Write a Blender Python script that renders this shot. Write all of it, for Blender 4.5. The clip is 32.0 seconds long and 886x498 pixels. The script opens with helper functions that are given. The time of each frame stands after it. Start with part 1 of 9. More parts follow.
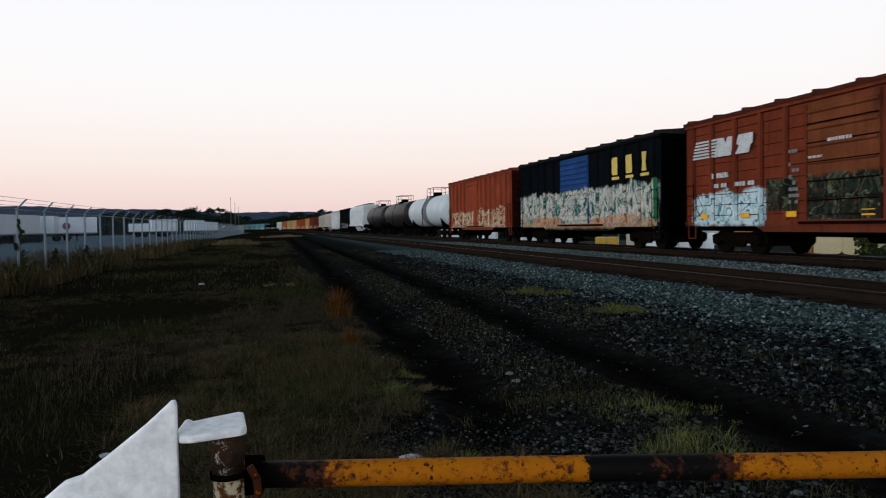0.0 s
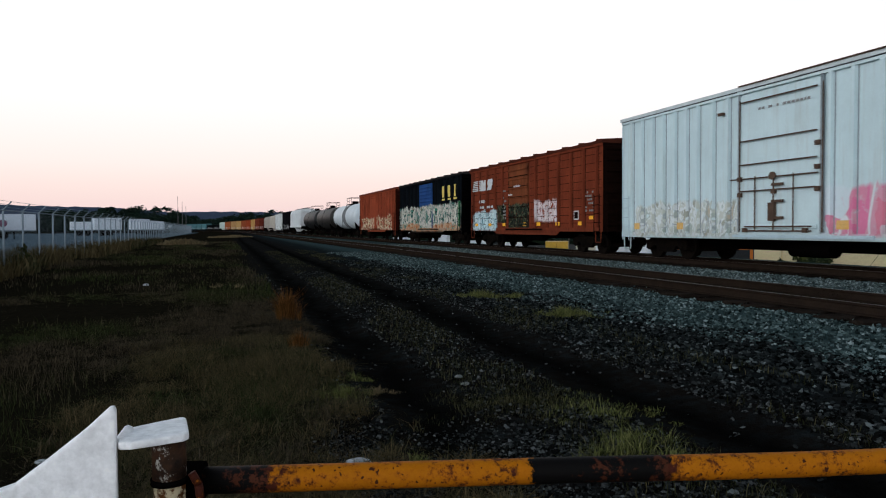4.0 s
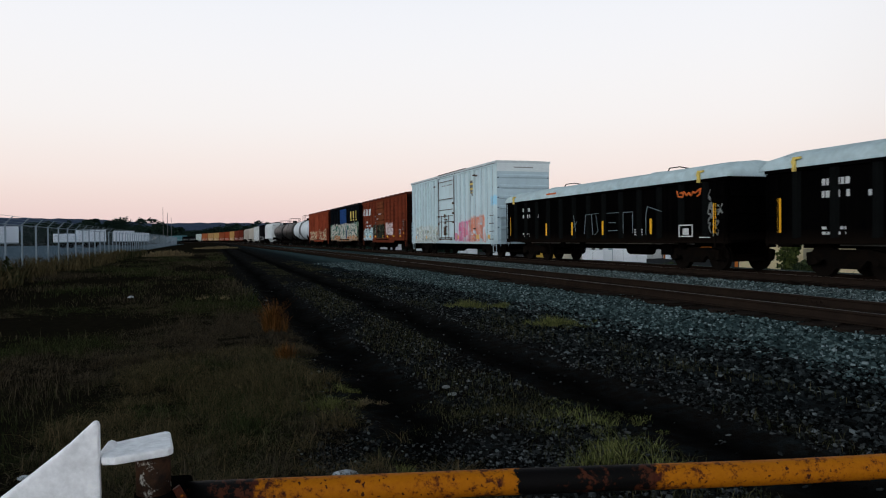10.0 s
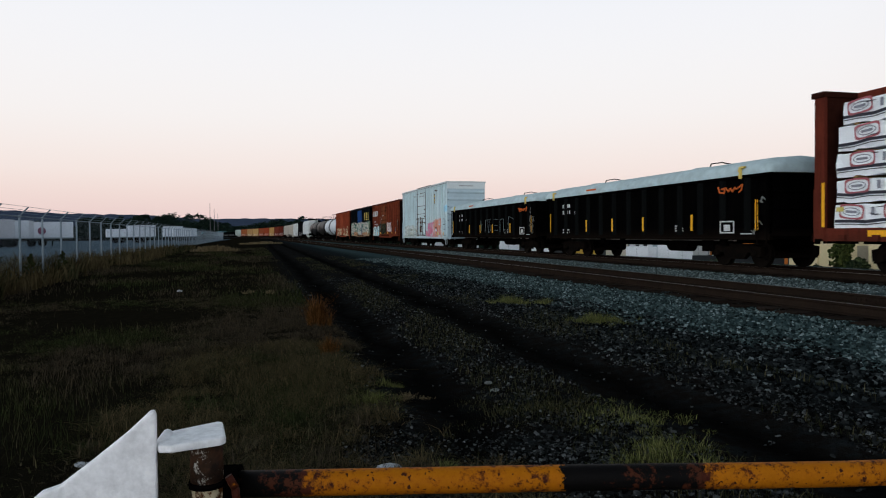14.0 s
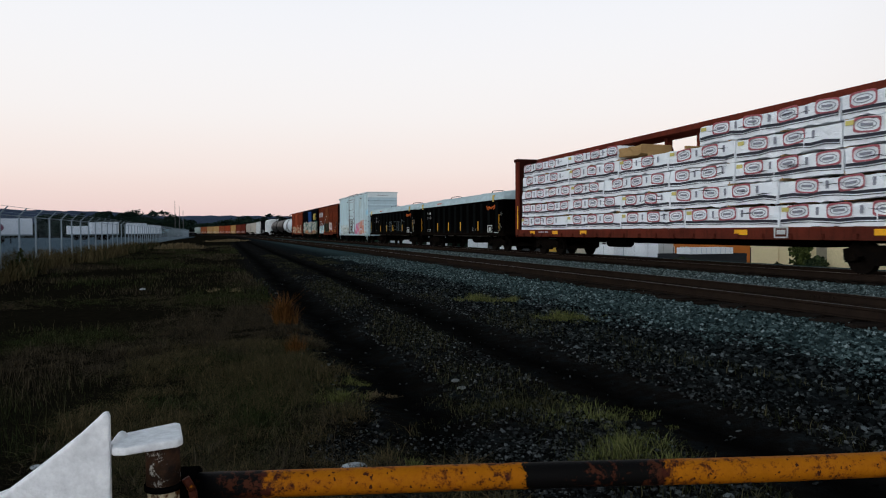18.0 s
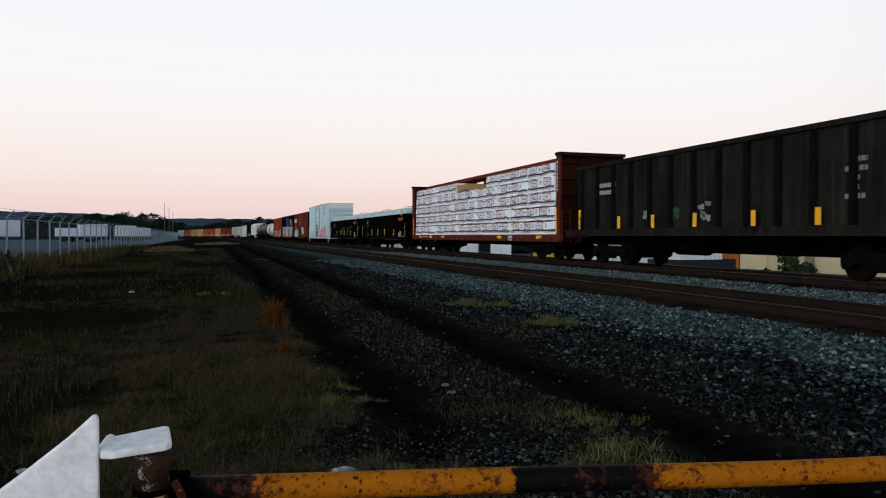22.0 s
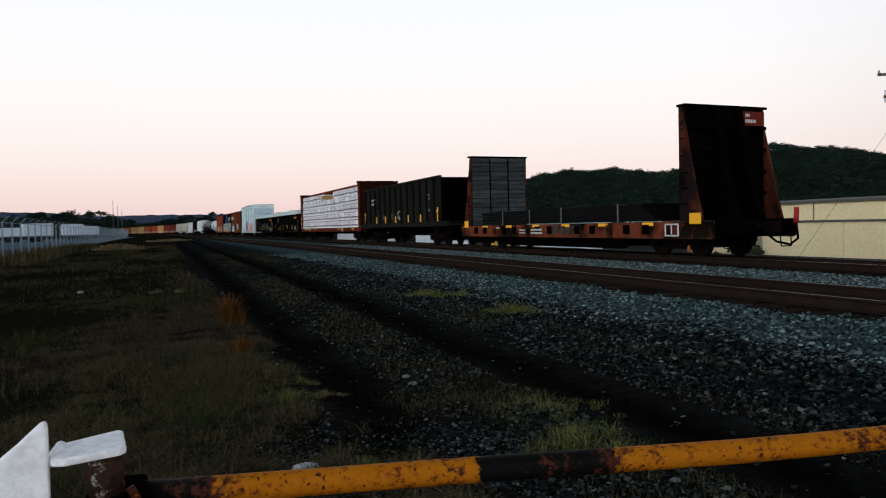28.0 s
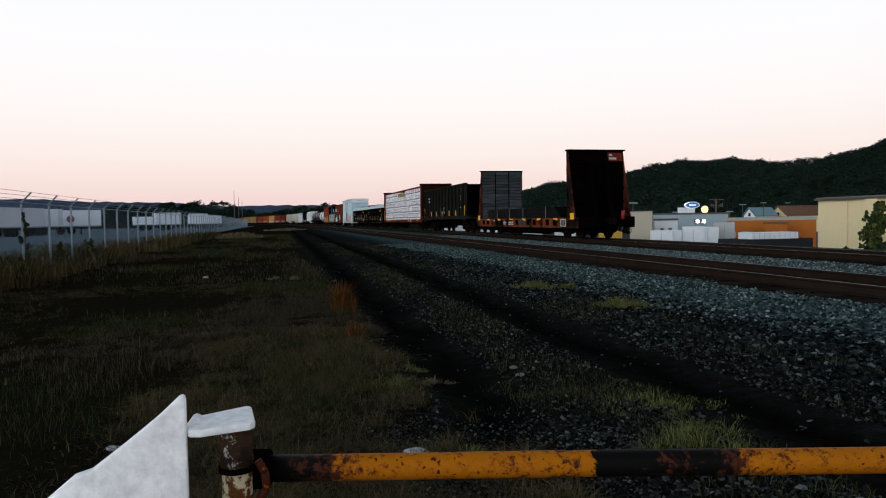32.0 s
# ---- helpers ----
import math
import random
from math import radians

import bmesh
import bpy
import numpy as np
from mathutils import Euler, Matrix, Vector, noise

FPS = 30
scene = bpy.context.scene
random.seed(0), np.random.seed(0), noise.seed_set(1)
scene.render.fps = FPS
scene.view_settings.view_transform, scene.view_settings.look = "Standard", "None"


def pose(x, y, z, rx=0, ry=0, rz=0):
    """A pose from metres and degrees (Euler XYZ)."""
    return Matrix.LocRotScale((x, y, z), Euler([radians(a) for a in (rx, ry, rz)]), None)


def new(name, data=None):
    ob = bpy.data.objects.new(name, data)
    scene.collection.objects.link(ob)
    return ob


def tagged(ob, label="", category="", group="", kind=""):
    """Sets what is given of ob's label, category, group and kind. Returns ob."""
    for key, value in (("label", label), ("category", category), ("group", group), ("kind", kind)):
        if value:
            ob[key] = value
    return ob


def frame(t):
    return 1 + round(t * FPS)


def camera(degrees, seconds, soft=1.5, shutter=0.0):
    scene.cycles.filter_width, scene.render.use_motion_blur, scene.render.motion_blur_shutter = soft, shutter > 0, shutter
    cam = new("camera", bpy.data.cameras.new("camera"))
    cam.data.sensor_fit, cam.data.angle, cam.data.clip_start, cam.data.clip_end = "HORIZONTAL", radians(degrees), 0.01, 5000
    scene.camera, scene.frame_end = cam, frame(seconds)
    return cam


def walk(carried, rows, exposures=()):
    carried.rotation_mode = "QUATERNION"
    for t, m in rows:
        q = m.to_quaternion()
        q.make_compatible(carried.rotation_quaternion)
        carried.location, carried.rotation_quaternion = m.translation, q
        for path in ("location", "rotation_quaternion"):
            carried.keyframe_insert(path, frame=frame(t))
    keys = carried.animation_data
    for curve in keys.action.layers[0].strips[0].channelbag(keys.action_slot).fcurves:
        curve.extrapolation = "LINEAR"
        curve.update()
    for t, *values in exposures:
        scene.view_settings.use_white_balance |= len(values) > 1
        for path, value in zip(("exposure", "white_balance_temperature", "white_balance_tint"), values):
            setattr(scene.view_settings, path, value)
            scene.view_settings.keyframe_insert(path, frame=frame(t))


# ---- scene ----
# The camera: held by hand behind a track gate, 1.4 m above the gravel.
cam = camera(63.90, 32.0, soft=1.1, shutter=0.3)
PATH = [
    (0.0, pose(-0.0084, 0.0204, 1.6053, 88.120, 1.028, -13.016)),
    (0.5, pose(-0.0031, 0.0123, 1.6101, 88.477, 0.914, -14.975)),
    (1.0, pose(-0.0010, 0.0117, 1.6083, 88.006, 0.311, -16.720)),
    (1.5, pose(0.0010, 0.0080, 1.6124, 88.328, 0.254, -17.713)),
    (2.0, pose(0.0034, 0.0067, 1.6125, 88.263, 0.339, -17.957)),
    (2.5, pose(0.0033, 0.0056, 1.6116, 88.141, 0.291, -18.265)),
    (3.0, pose(0.0010, 0.0078, 1.6121, 88.010, 0.238, -18.118)),
    (3.5, pose(0.0000, 0.0059, 1.6120, 88.058, 0.299, -17.233)),
    (5.5, pose(-0.0058, -0.0008, 1.6173, 88.903, 0.350, -16.604)),
    (6.0, pose(-0.0019, -0.0021, 1.6161, 88.741, 0.381, -17.113)),
    (6.5, pose(0.0007, -0.0033, 1.6158, 88.579, 0.544, -17.203)),
    (7.0, pose(0.0016, -0.0058, 1.6159, 88.501, 0.532, -17.472)),
    (7.5, pose(0.0033, -0.0032, 1.6170, 88.436, 0.275, -18.483)),
    (8.0, pose(0.0037, -0.0039, 1.6155, 88.895, 0.778, -18.244)),
    (8.5, pose(0.0057, -0.0070, 1.6168, 88.737, 0.836, -17.998)),
    (9.0, pose(0.0024, -0.0061, 1.6167, 88.939, 0.930, -17.994)),
    (9.5, pose(0.0019, -0.0088, 1.6188, 88.993, 0.623, -17.808)),
    (10.0, pose(0.0019, -0.0073, 1.6177, 89.068, 0.618, -17.909)),
    (10.5, pose(0.0030, -0.0102, 1.6179, 89.023, 0.765, -17.943)),
    (11.0, pose(0.0030, -0.0100, 1.6173, 89.077, 0.849, -18.010)),
    (11.5, pose(0.0003, -0.0068, 1.6180, 89.029, 0.477, -17.833)),
    (12.0, pose(-0.0026, -0.0118, 1.6181, 89.072, 0.677, -17.493)),
    (12.5, pose(-0.0013, -0.0111, 1.6184, 89.126, 0.569, -17.581)),
    (13.0, pose(-0.0073, -0.0061, 1.6150, 88.976, 0.589, -16.437)),
    (13.5, pose(-0.0106, -0.0090, 1.6159, 88.723, 0.634, -14.791)),
    (15.5, pose(-0.0145, -0.0154, 1.6208, 88.926, 0.451, -14.355)),
    (16.0, pose(-0.0050, -0.0103, 1.6182, 88.240, 0.642, -14.252)),
    (16.5, pose(0.0036, -0.0004, 1.6141, 88.286, 0.932, -15.644)),
    (17.0, pose(0.0040, 0.0007, 1.6124, 88.337, 0.543, -16.550)),
    (17.5, pose(0.0029, -0.0034, 1.6167, 88.653, 0.300, -17.339)),
    (18.0, pose(0.0062, -0.0060, 1.6172, 88.577, 0.368, -17.070)),
    (18.5, pose(0.0013, -0.0032, 1.6171, 88.453, -0.031, -16.182)),
    (19.0, pose(-0.0011, -0.0014, 1.6155, 88.242, -0.343, -16.130)),
    (19.5, pose(-0.0035, -0.0013, 1.6156, 88.395, -0.288, -16.299)),
    (20.0, pose(-0.0011, -0.0061, 1.6176, 88.554, -0.115, -16.635)),
    (20.5, pose(-0.0043, -0.0024, 1.6140, 88.601, -0.004, -16.664)),
    (21.0, pose(-0.0038, -0.0032, 1.6154, 88.670, -0.176, -16.662)),
    (21.5, pose(-0.0017, -0.0042, 1.6154, 88.649, -0.076, -16.890)),
    (22.0, pose(0.0042, -0.0103, 1.6175, 88.916, 0.021, -17.807)),
    (22.5, pose(0.0092, -0.0174, 1.6181, 88.529, -0.088, -19.775)),
    (23.0, pose(0.0300, -0.0121, 1.6241, 88.145, 0.344, -27.618)),
    (23.5, pose(0.0524, -0.0070, 1.6231, 87.842, 0.555, -37.277)),
    (24.0, pose(0.0635, 0.0094, 1.6215, 88.570, 0.628, -48.996)),
    (24.5, pose(0.0603, 0.0162, 1.6188, 88.008, -0.014, -50.508)),
    (25.0, pose(0.0434, 0.0079, 1.6219, 88.101, 0.197, -46.675)),
    (25.5, pose(0.0405, 0.0013, 1.6200, 88.060, -0.018, -38.526)),
    (27.5, pose(0.0145, 0.0013, 1.6217, 88.980, 1.246, -24.851)),
    (28.0, pose(0.0069, 0.0055, 1.6179, 88.127, 1.359, -21.287)),
    (28.5, pose(-0.0020, 0.0093, 1.6174, 88.430, 1.710, -17.617)),
    (29.0, pose(-0.0093, 0.0135, 1.6148, 87.903, 0.721, -15.639)),
    (29.5, pose(-0.0170, 0.0191, 1.6181, 88.616, 0.512, -15.069)),
    (30.0, pose(-0.0166, 0.0170, 1.6133, 88.184, 0.675, -14.997)),
    (30.5, pose(-0.0179, 0.0204, 1.6127, 87.616, 0.908, -14.489)),
    (31.0, pose(-0.0177, 0.0209, 1.6133, 87.711, 0.839, -13.956)),
    (31.5, pose(-0.0177, 0.0191, 1.6123, 87.671, 0.976, -13.329)),
    (32.0, pose(-0.0191, 0.0194, 1.6104, 87.604, 0.956, -12.752)),
]
EXPOSURES = [(0, 0.02), (1.0, 0.14), (3.0, 0.18), (6.0, 0.0), (8.0, 0.0), (9.0, -0.03), (12.0, -0.06), (18.0, -0.05), (20.0, 0.0), (22.0, -0.02), (23.4, 0.45), (25.5, 0.5), (27.5, 0.12), (29.0, 0.0), (30.5, 0.03), (32, 0.05)]
walk(cam, PATH, EXPOSURES)

# ---- light: clear sky after sunset, bright at the horizon, dim overhead ----
SUNSET_SIDE = 2.9
world = bpy.data.worlds.new("dusk_sky")
scene.world = world
world.use_nodes = True
wn = world.node_tree
wn.nodes.clear()
w_out = wn.nodes.new("ShaderNodeOutputWorld")
w_bg = wn.nodes.new("ShaderNodeBackground")
w_tc = wn.nodes.new("ShaderNodeTexCoord")
w_sep = wn.nodes.new("ShaderNodeSeparateXYZ")
w_ramp = wn.nodes.new("ShaderNodeValToRGB")
wn.links.new(w_tc.outputs["Generated"], w_sep.inputs[0])
wn.links.new(w_sep.outputs["Z"], w_ramp.inputs[0])
wn.links.new(w_bg.outputs[0], w_out.inputs[0])
cr = w_ramp.color_ramp
cr.interpolation = "B_SPLINE"
sky_stops = [(0.0, (0.80, 0.585, 0.60)), (0.04, (0.90, 0.70, 0.655)), (0.085, (0.955, 0.825, 0.775)), (0.16, (0.97, 0.94, 0.93)),
             (0.27, (0.95, 0.955, 0.99)), (0.38, (0.87, 0.91, 0.985)), (0.55, (0.30, 0.38, 0.46)), (0.75, (0.09, 0.13, 0.17)), (1.0, (0.05, 0.08, 0.11))]
while len(cr.elements) < len(sky_stops):
    cr.elements.new(0.5)
for el, (at, col) in zip(cr.elements, sky_stops):
    el.position, el.color = at, (*col, 1)
# the sun has set behind the gate: that half of the sky is the brighter
w_dot = wn.nodes.new("ShaderNodeVectorMath")
w_dot.operation = "DOT_PRODUCT"
w_dot.inputs[1].default_value = (-0.85, -0.52, 0.0)
w_side = wn.nodes.new("ShaderNodeMapRange")
w_side.interpolation_type = "SMOOTHSTEP"
for sock, v in zip(w_side.inputs[1:5], (0.0, 1.0, 0.0, 1.0)):
    sock.default_value = v
w_glow = wn.nodes.new("ShaderNodeValToRGB")
w_glow.color_ramp.interpolation = "B_SPLINE"
glow_stops = [(0.0, (0.85, 0.85, 0.85)), (0.15, (0.95, 0.98, 1.0)), (0.30, (0.86, 0.93, 1.0)), (0.45, (0.36, 0.40, 0.46)), (0.65, (0.06, 0.08, 0.10)), (1.0, (0.015, 0.022, 0.03))]
while len(w_glow.color_ramp.elements) < len(glow_stops):
    w_glow.color_ramp.elements.new(0.5)
for el, (at, col) in zip(w_glow.color_ramp.elements, glow_stops):
    el.position, el.color = at, (*col, 1)
w_mix = wn.nodes.new("ShaderNodeMix")
w_mix.data_type = "RGBA"
wn.links.new(w_tc.outputs["Generated"], w_dot.inputs[0])
wn.links.new(w_dot.outputs["Value"], w_side.inputs[0])
wn.links.new(w_sep.outputs["Z"], w_glow.inputs[0])
wn.links.new(w_side.outputs[0], w_mix.inputs[0])
w_far = wn.nodes.new("ShaderNodeVectorMath")
w_far.operation = "DOT_PRODUCT"
w_far.inputs[1].default_value = (0.98, -0.17, 0.0)
w_dim = wn.nodes.new("ShaderNodeMapRange")
w_dim.interpolation_type = "SMOOTHSTEP"
for sock, v in zip(w_dim.inputs[1:5], (0.5, 1.0, 1.0, 0.74)):
    sock.default_value = v
w_soft = wn.nodes.new("ShaderNodeVectorMath")
w_soft.operation = "SCALE"
wn.links.new(w_tc.outputs["Generated"], w_far.inputs[0])
wn.links.new(w_far.outputs["Value"], w_dim.inputs[0])
wn.links.new(w_ramp.outputs[0], w_soft.inputs[0])
wn.links.new(w_dim.outputs[0], w_soft.inputs["Scale"])
wn.links.new(w_soft.outputs[0], w_mix.inputs[6])
w_scale = wn.nodes.new("ShaderNodeVectorMath")
w_scale.operation = "SCALE"
w_scale.inputs["Scale"].default_value = SUNSET_SIDE
wn.links.new(w_glow.outputs[0], w_scale.inputs[0])
wn.links.new(w_scale.outputs[0], w_mix.inputs[7])
wn.links.new(w_mix.outputs[2], w_bg.inputs[0])
# ---- materials ----
MATS = {}
DEEP_KNEE = 0.03


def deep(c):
    """Contrast put into the colours: the darker a colour, the more it is darkened."""
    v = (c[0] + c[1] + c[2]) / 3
    k = v / (v + DEEP_KNEE)
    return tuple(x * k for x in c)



def nd(nt, kind, **kw):
    n = nt.nodes.new(kind)
    for k, v in kw.items():
        n.inputs[k].default_value = v
    return n


def ramp(nt, fac, stops, mode="LINEAR"):
    n = nt.nodes.new("ShaderNodeValToRGB")
    n.color_ramp.interpolation = mode
    while len(n.color_ramp.elements) < len(stops):
        n.color_ramp.elements.new(0.5)
    for el, (at, col) in zip(n.color_ramp.elements, stops):
        el.position = at
        el.color = (*col, 1) if len(col) == 3 else col
    nt.links.new(fac, n.inputs[0])
    return n.outputs[0]


def mix(nt, fac, a, b, blend="MIX"):
    n = nt.nodes.new("ShaderNodeMix")
    n.data_type, n.blend_type = "RGBA", blend
    for sock, v in ((n.inputs[0], fac), (n.inputs[6], a), (n.inputs[7], b)):
        if isinstance(v, (int, float)):
            sock.default_value = v
        elif isinstance(v, tuple):
            sock.default_value = (*v, 1)
        else:
            nt.links.new(v, sock)
    return n.outputs[2]


def math_node(nt, op, a, b=None, clamp=False):
    n = nt.nodes.new("ShaderNodeMath")
    n.operation, n.use_clamp = op, clamp
    for sock, v in zip(n.inputs, (a, b)):
        if v is None:
            continue
        if isinstance(v, (int, float)):
            sock.default_value = v
        else:
            nt.links.new(v, sock)
    return n.outputs[0]


def noise_tex(nt, vec, scale, detail=4.0, rough=0.6, squash=None):
    if squash:
        m = nt.nodes.new("ShaderNodeMapping")
        m.inputs["Scale"].default_value = squash
        nt.links.new(vec, m.inputs[0])
        vec = m.outputs[0]
    n = nd(nt, "ShaderNodeTexNoise", Scale=scale, Detail=detail, Roughness=rough)
    nt.links.new(vec, n.inputs["Vector"])
    return n.outputs["Fac"]


def start_mat(name, rough=0.8, metal=0.0):
    m = bpy.data.materials.new(name)
    m.use_nodes = True
    nt = m.node_tree
    b = nt.nodes["Principled BSDF"]
    b.inputs["Roughness"].default_value = rough
    b.inputs["Metallic"].default_value = metal
    b.inputs["Specular IOR Level"].default_value = 0.5 if rough < 0.45 else 0.15 if rough < 0.6 else 0.0
    tc = nt.nodes.new("ShaderNodeTexCoord")
    return m, nt, b, tc.outputs["Object"]


def bump(nt, b, height, strength, dist=0.02):
    n = nd(nt, "ShaderNodeBump", Strength=strength, Distance=dist)
    nt.links.new(height, n.inputs["Height"])
    nt.links.new(n.outputs[0], b.inputs["Normal"])


def surface(name, col, col2=None, rough=0.8, metal=0.0, scale=3.0, fine=40.0, amount=0.5, bumps=0.2, squash=None, spots=None, spot_scale=2.0, spot_at=0.62, vary=0.0):
    """A worn surface: two colours mixed by coarse noise, fine grain, optional stains."""
    if name in MATS:
        return MATS[name]
    m, nt, b, vec = start_mat(name, rough, metal)
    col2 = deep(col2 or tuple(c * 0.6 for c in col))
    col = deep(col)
    big = noise_tex(nt, vec, scale, 5, 0.65, squash)
    small = noise_tex(nt, vec, fine, 3, 0.6, squash)
    f = math_node(nt, "MULTIPLY", ramp(nt, big, [(0.35, (0, 0, 0)), (0.7, (1, 1, 1))]), amount)
    c = mix(nt, f, col, col2)
    g = ramp(nt, small, [(0.3, (0.72, 0.72, 0.72)), (0.75, (1.15, 1.15, 1.15))])
    c = mix(nt, 0.7, c, g, "MULTIPLY")
    if spots:
        sp = noise_tex(nt, vec, spot_scale, 6, 0.75)
        k = ramp(nt, sp, [(spot_at, (0, 0, 0)), (spot_at + 0.05, (1, 1, 1))])
        c = mix(nt, k, c, spots)
    if vary:
        oi = nt.nodes.new("ShaderNodeObjectInfo")
        v = ramp(nt, oi.outputs["Random"], [(0, (1 - vary,) * 3), (1, (1 + vary,) * 3)])
        c = mix(nt, 1.0, c, v, "MULTIPLY")
    nt.links.new(c, b.inputs["Base Color"])
    r = ramp(nt, small, [(0.3, (max(rough - 0.12, 0.05),) * 3), (0.7, (min(rough + 0.1, 1.0),) * 3)])
    nt.links.new(r, b.inputs["Roughness"])
    if bumps:
        bump(nt, b, small, bumps)
    MATS[name] = m
    return m


def glow(name, col, strength):
    if name in MATS:
        return MATS[name]
    m, nt, b, _ = start_mat(name, 0.4)
    b.inputs["Base Color"].default_value = (*col, 1)
    b.inputs["Emission Color"].default_value = (*col, 1)
    b.inputs["Emission Strength"].default_value = strength
    MATS[name] = m
    return m


def island_mat(name, stops, rough=0.9, fine=30.0, spec=0.0):
    """For stuff in many pieces: a colour by piece."""
    m, nt, b, vec = start_mat(name, rough)
    geo = nt.nodes.new("ShaderNodeNewGeometry")
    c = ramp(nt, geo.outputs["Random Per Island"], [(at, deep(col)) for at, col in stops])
    n = noise_tex(nt, vec, fine, 3)
    c = mix(nt, 0.6, c, ramp(nt, n, [(0.3, (0.6, 0.6, 0.6)), (0.7, (1.2, 1.2, 1.2))]), "MULTIPLY")
    nt.links.new(c, b.inputs["Base Color"])
    b.inputs["Specular IOR Level"].default_value = spec
    MATS[name] = m
    return m


def painted_side(name, col, col2, bands=(), rough=0.6, streak=(0.03, 0.02, 0.015), streak_amount=0.5, grain=0.6, patchy=(0.35, 0.68)):
    """Painted car side in car space (y along, z up from the rail): faded paint, streaks running down, rust specks, and painted-over
    patches: each band is (y0, y1, z0, z1, palette, cell size, edge roughness)."""
    if name in MATS:
        return MATS[name]
    m, nt, b, vec = start_mat(name, rough)
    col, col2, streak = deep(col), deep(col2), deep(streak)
    big = noise_tex(nt, vec, 0.7, 4)
    c = mix(nt, ramp(nt, big, [(patchy[0], (0, 0, 0)), (patchy[1], (1, 1, 1))]), col, col2)
    st = noise_tex(nt, vec, 1.0, 6, 0.7, (6.0, 6.0, 0.35))
    c = mix(nt, math_node(nt, "MULTIPLY", ramp(nt, st, [(0.5, (0, 0, 0)), (0.75, (1, 1, 1))]), streak_amount), c, streak)
    sep = nt.nodes.new("ShaderNodeSeparateXYZ")
    nt.links.new(vec, sep.inputs[0])
    Y, Z = sep.outputs["Y"], sep.outputs["Z"]
    warp = noise_tex(nt, vec, 1.0, 3, 0.6, (1.0, 1.5, 0.5))
    wv = math_node(nt, "MULTIPLY", math_node(nt, "SUBTRACT", warp, 0.5), 2.0)
    worn = noise_tex(nt, vec, 5.0, 5, 0.7)
    for k, (y0, y1, z0, z1, palette, cell, edge) in enumerate(bands):
        def soft(v, a, sign, by):
            s = math_node(nt, "SUBTRACT", v, a) if sign > 0 else math_node(nt, "SUBTRACT", a, v)
            s = math_node(nt, "ADD", s, math_node(nt, "MULTIPLY", wv, by))
            return math_node(nt, "MULTIPLY", s, 9.0, True)
        mask = math_node(nt, "MULTIPLY", soft(Y, y0, 1, edge), soft(Y, y1, -1, edge))
        mask = math_node(nt, "MULTIPLY", mask, soft(Z, z0, 1, edge * 0.4))
        mask = math_node(nt, "MULTIPLY", mask, soft(Z, z1, -1, edge))
        mask = math_node(nt, "MULTIPLY", mask, ramp(nt, worn, [(0.30, (0.25, 0.25, 0.25)), (0.44, (1, 1, 1))]))
        mp = nt.nodes.new("ShaderNodeMapping")
        mp.inputs["Location"].default_value = (k * 3.1, k * 1.7 + y0, 0.3 * k)
        mp.inputs["Scale"].default_value = (0.2, 0.62 / cell, 0.34 / cell)
        nt.links.new(vec, mp.inputs[0])
        def swirl(scale, detail, bent, shift):
            """Bent, letter-like blobs of sprayed paint."""
            n = nd(nt, "ShaderNodeTexNoise", Scale=scale, Detail=detail, Roughness=0.5, Distortion=bent)
            m2 = nt.nodes.new("ShaderNodeMapping")
            m2.inputs["Location"].default_value = (shift, shift * 0.7, shift * 1.3)
            nt.links.new(mp.outputs[0], m2.inputs[0])
            nt.links.new(m2.outputs[0], n.inputs["Vector"])
            return n.outputs["Fac"]
        fills = palette[1:]
        fill = swirl(1.0, 2.6, 0.4, 0.0)
        pc = ramp(nt, fill, [(0.30 + 0.42 * i / len(fills), p) for i, p in enumerate(fills)], "CONSTANT")
        tint = swirl(2.6, 3.0, 0.3, 4.0)
        pc = mix(nt, ramp(nt, tint, [(0.56, (0, 0, 0)), (0.62, (0.7, 0.7, 0.7))]), pc, fills[len(fills) // 2])
        line = math_node(nt, "ABSOLUTE", math_node(nt, "SUBTRACT", swirl(0.9, 1.0, 0.9, 9.0), 0.5))
        pc = mix(nt, ramp(nt, line, [(0.010, (1, 1, 1)), (0.026, (0, 0, 0))]), pc, palette[0])
        c = mix(nt, mask, c, pc)
    gr = noise_tex(nt, vec, 18, 4)
    c = mix(nt, grain, c, ramp(nt, gr, [(0.3, (0.75, 0.75, 0.75)), (0.7, (1.12, 1.12, 1.12))]), "MULTIPLY")
    low = math_node(nt, "MULTIPLY", math_node(nt, "SUBTRACT", 1.25, Z), 1.4, True)
    c = mix(nt, math_node(nt, "MULTIPLY", low, 0.35), c, (0.03, 0.02, 0.014))
    nt.links.new(c, b.inputs["Base Color"])
    bump(nt, b, gr, 0.12)
    MATS[name] = m
    return m


STEEL_DARK = surface("dark_truck_steel", (0.014, 0.012, 0.011), (0.026, 0.018, 0.013), 0.8, 0.0, 4, 30, 0.7, 0.3)
WHEEL = surface("wheel_steel", (0.022, 0.017, 0.014), (0.012, 0.010, 0.009), 0.7, 0.2, 6, 30)
UNDER = surface("underframe_black", (0.008, 0.007, 0.007), (0.013, 0.011, 0.010), 0.9, 0.0, 2, 20)
YELLOW_REF = surface("yellow_reflector", (0.95, 0.46, 0.015), (0.85, 0.38, 0.015), 0.5, 0, 3, 30, 0.4, 0.0)
WHITE_MARK = surface("white_stencil_paint", (0.66, 0.67, 0.66), (0.36, 0.36, 0.35), 0.7, 0, 6, 40, 0.6, 0.0)
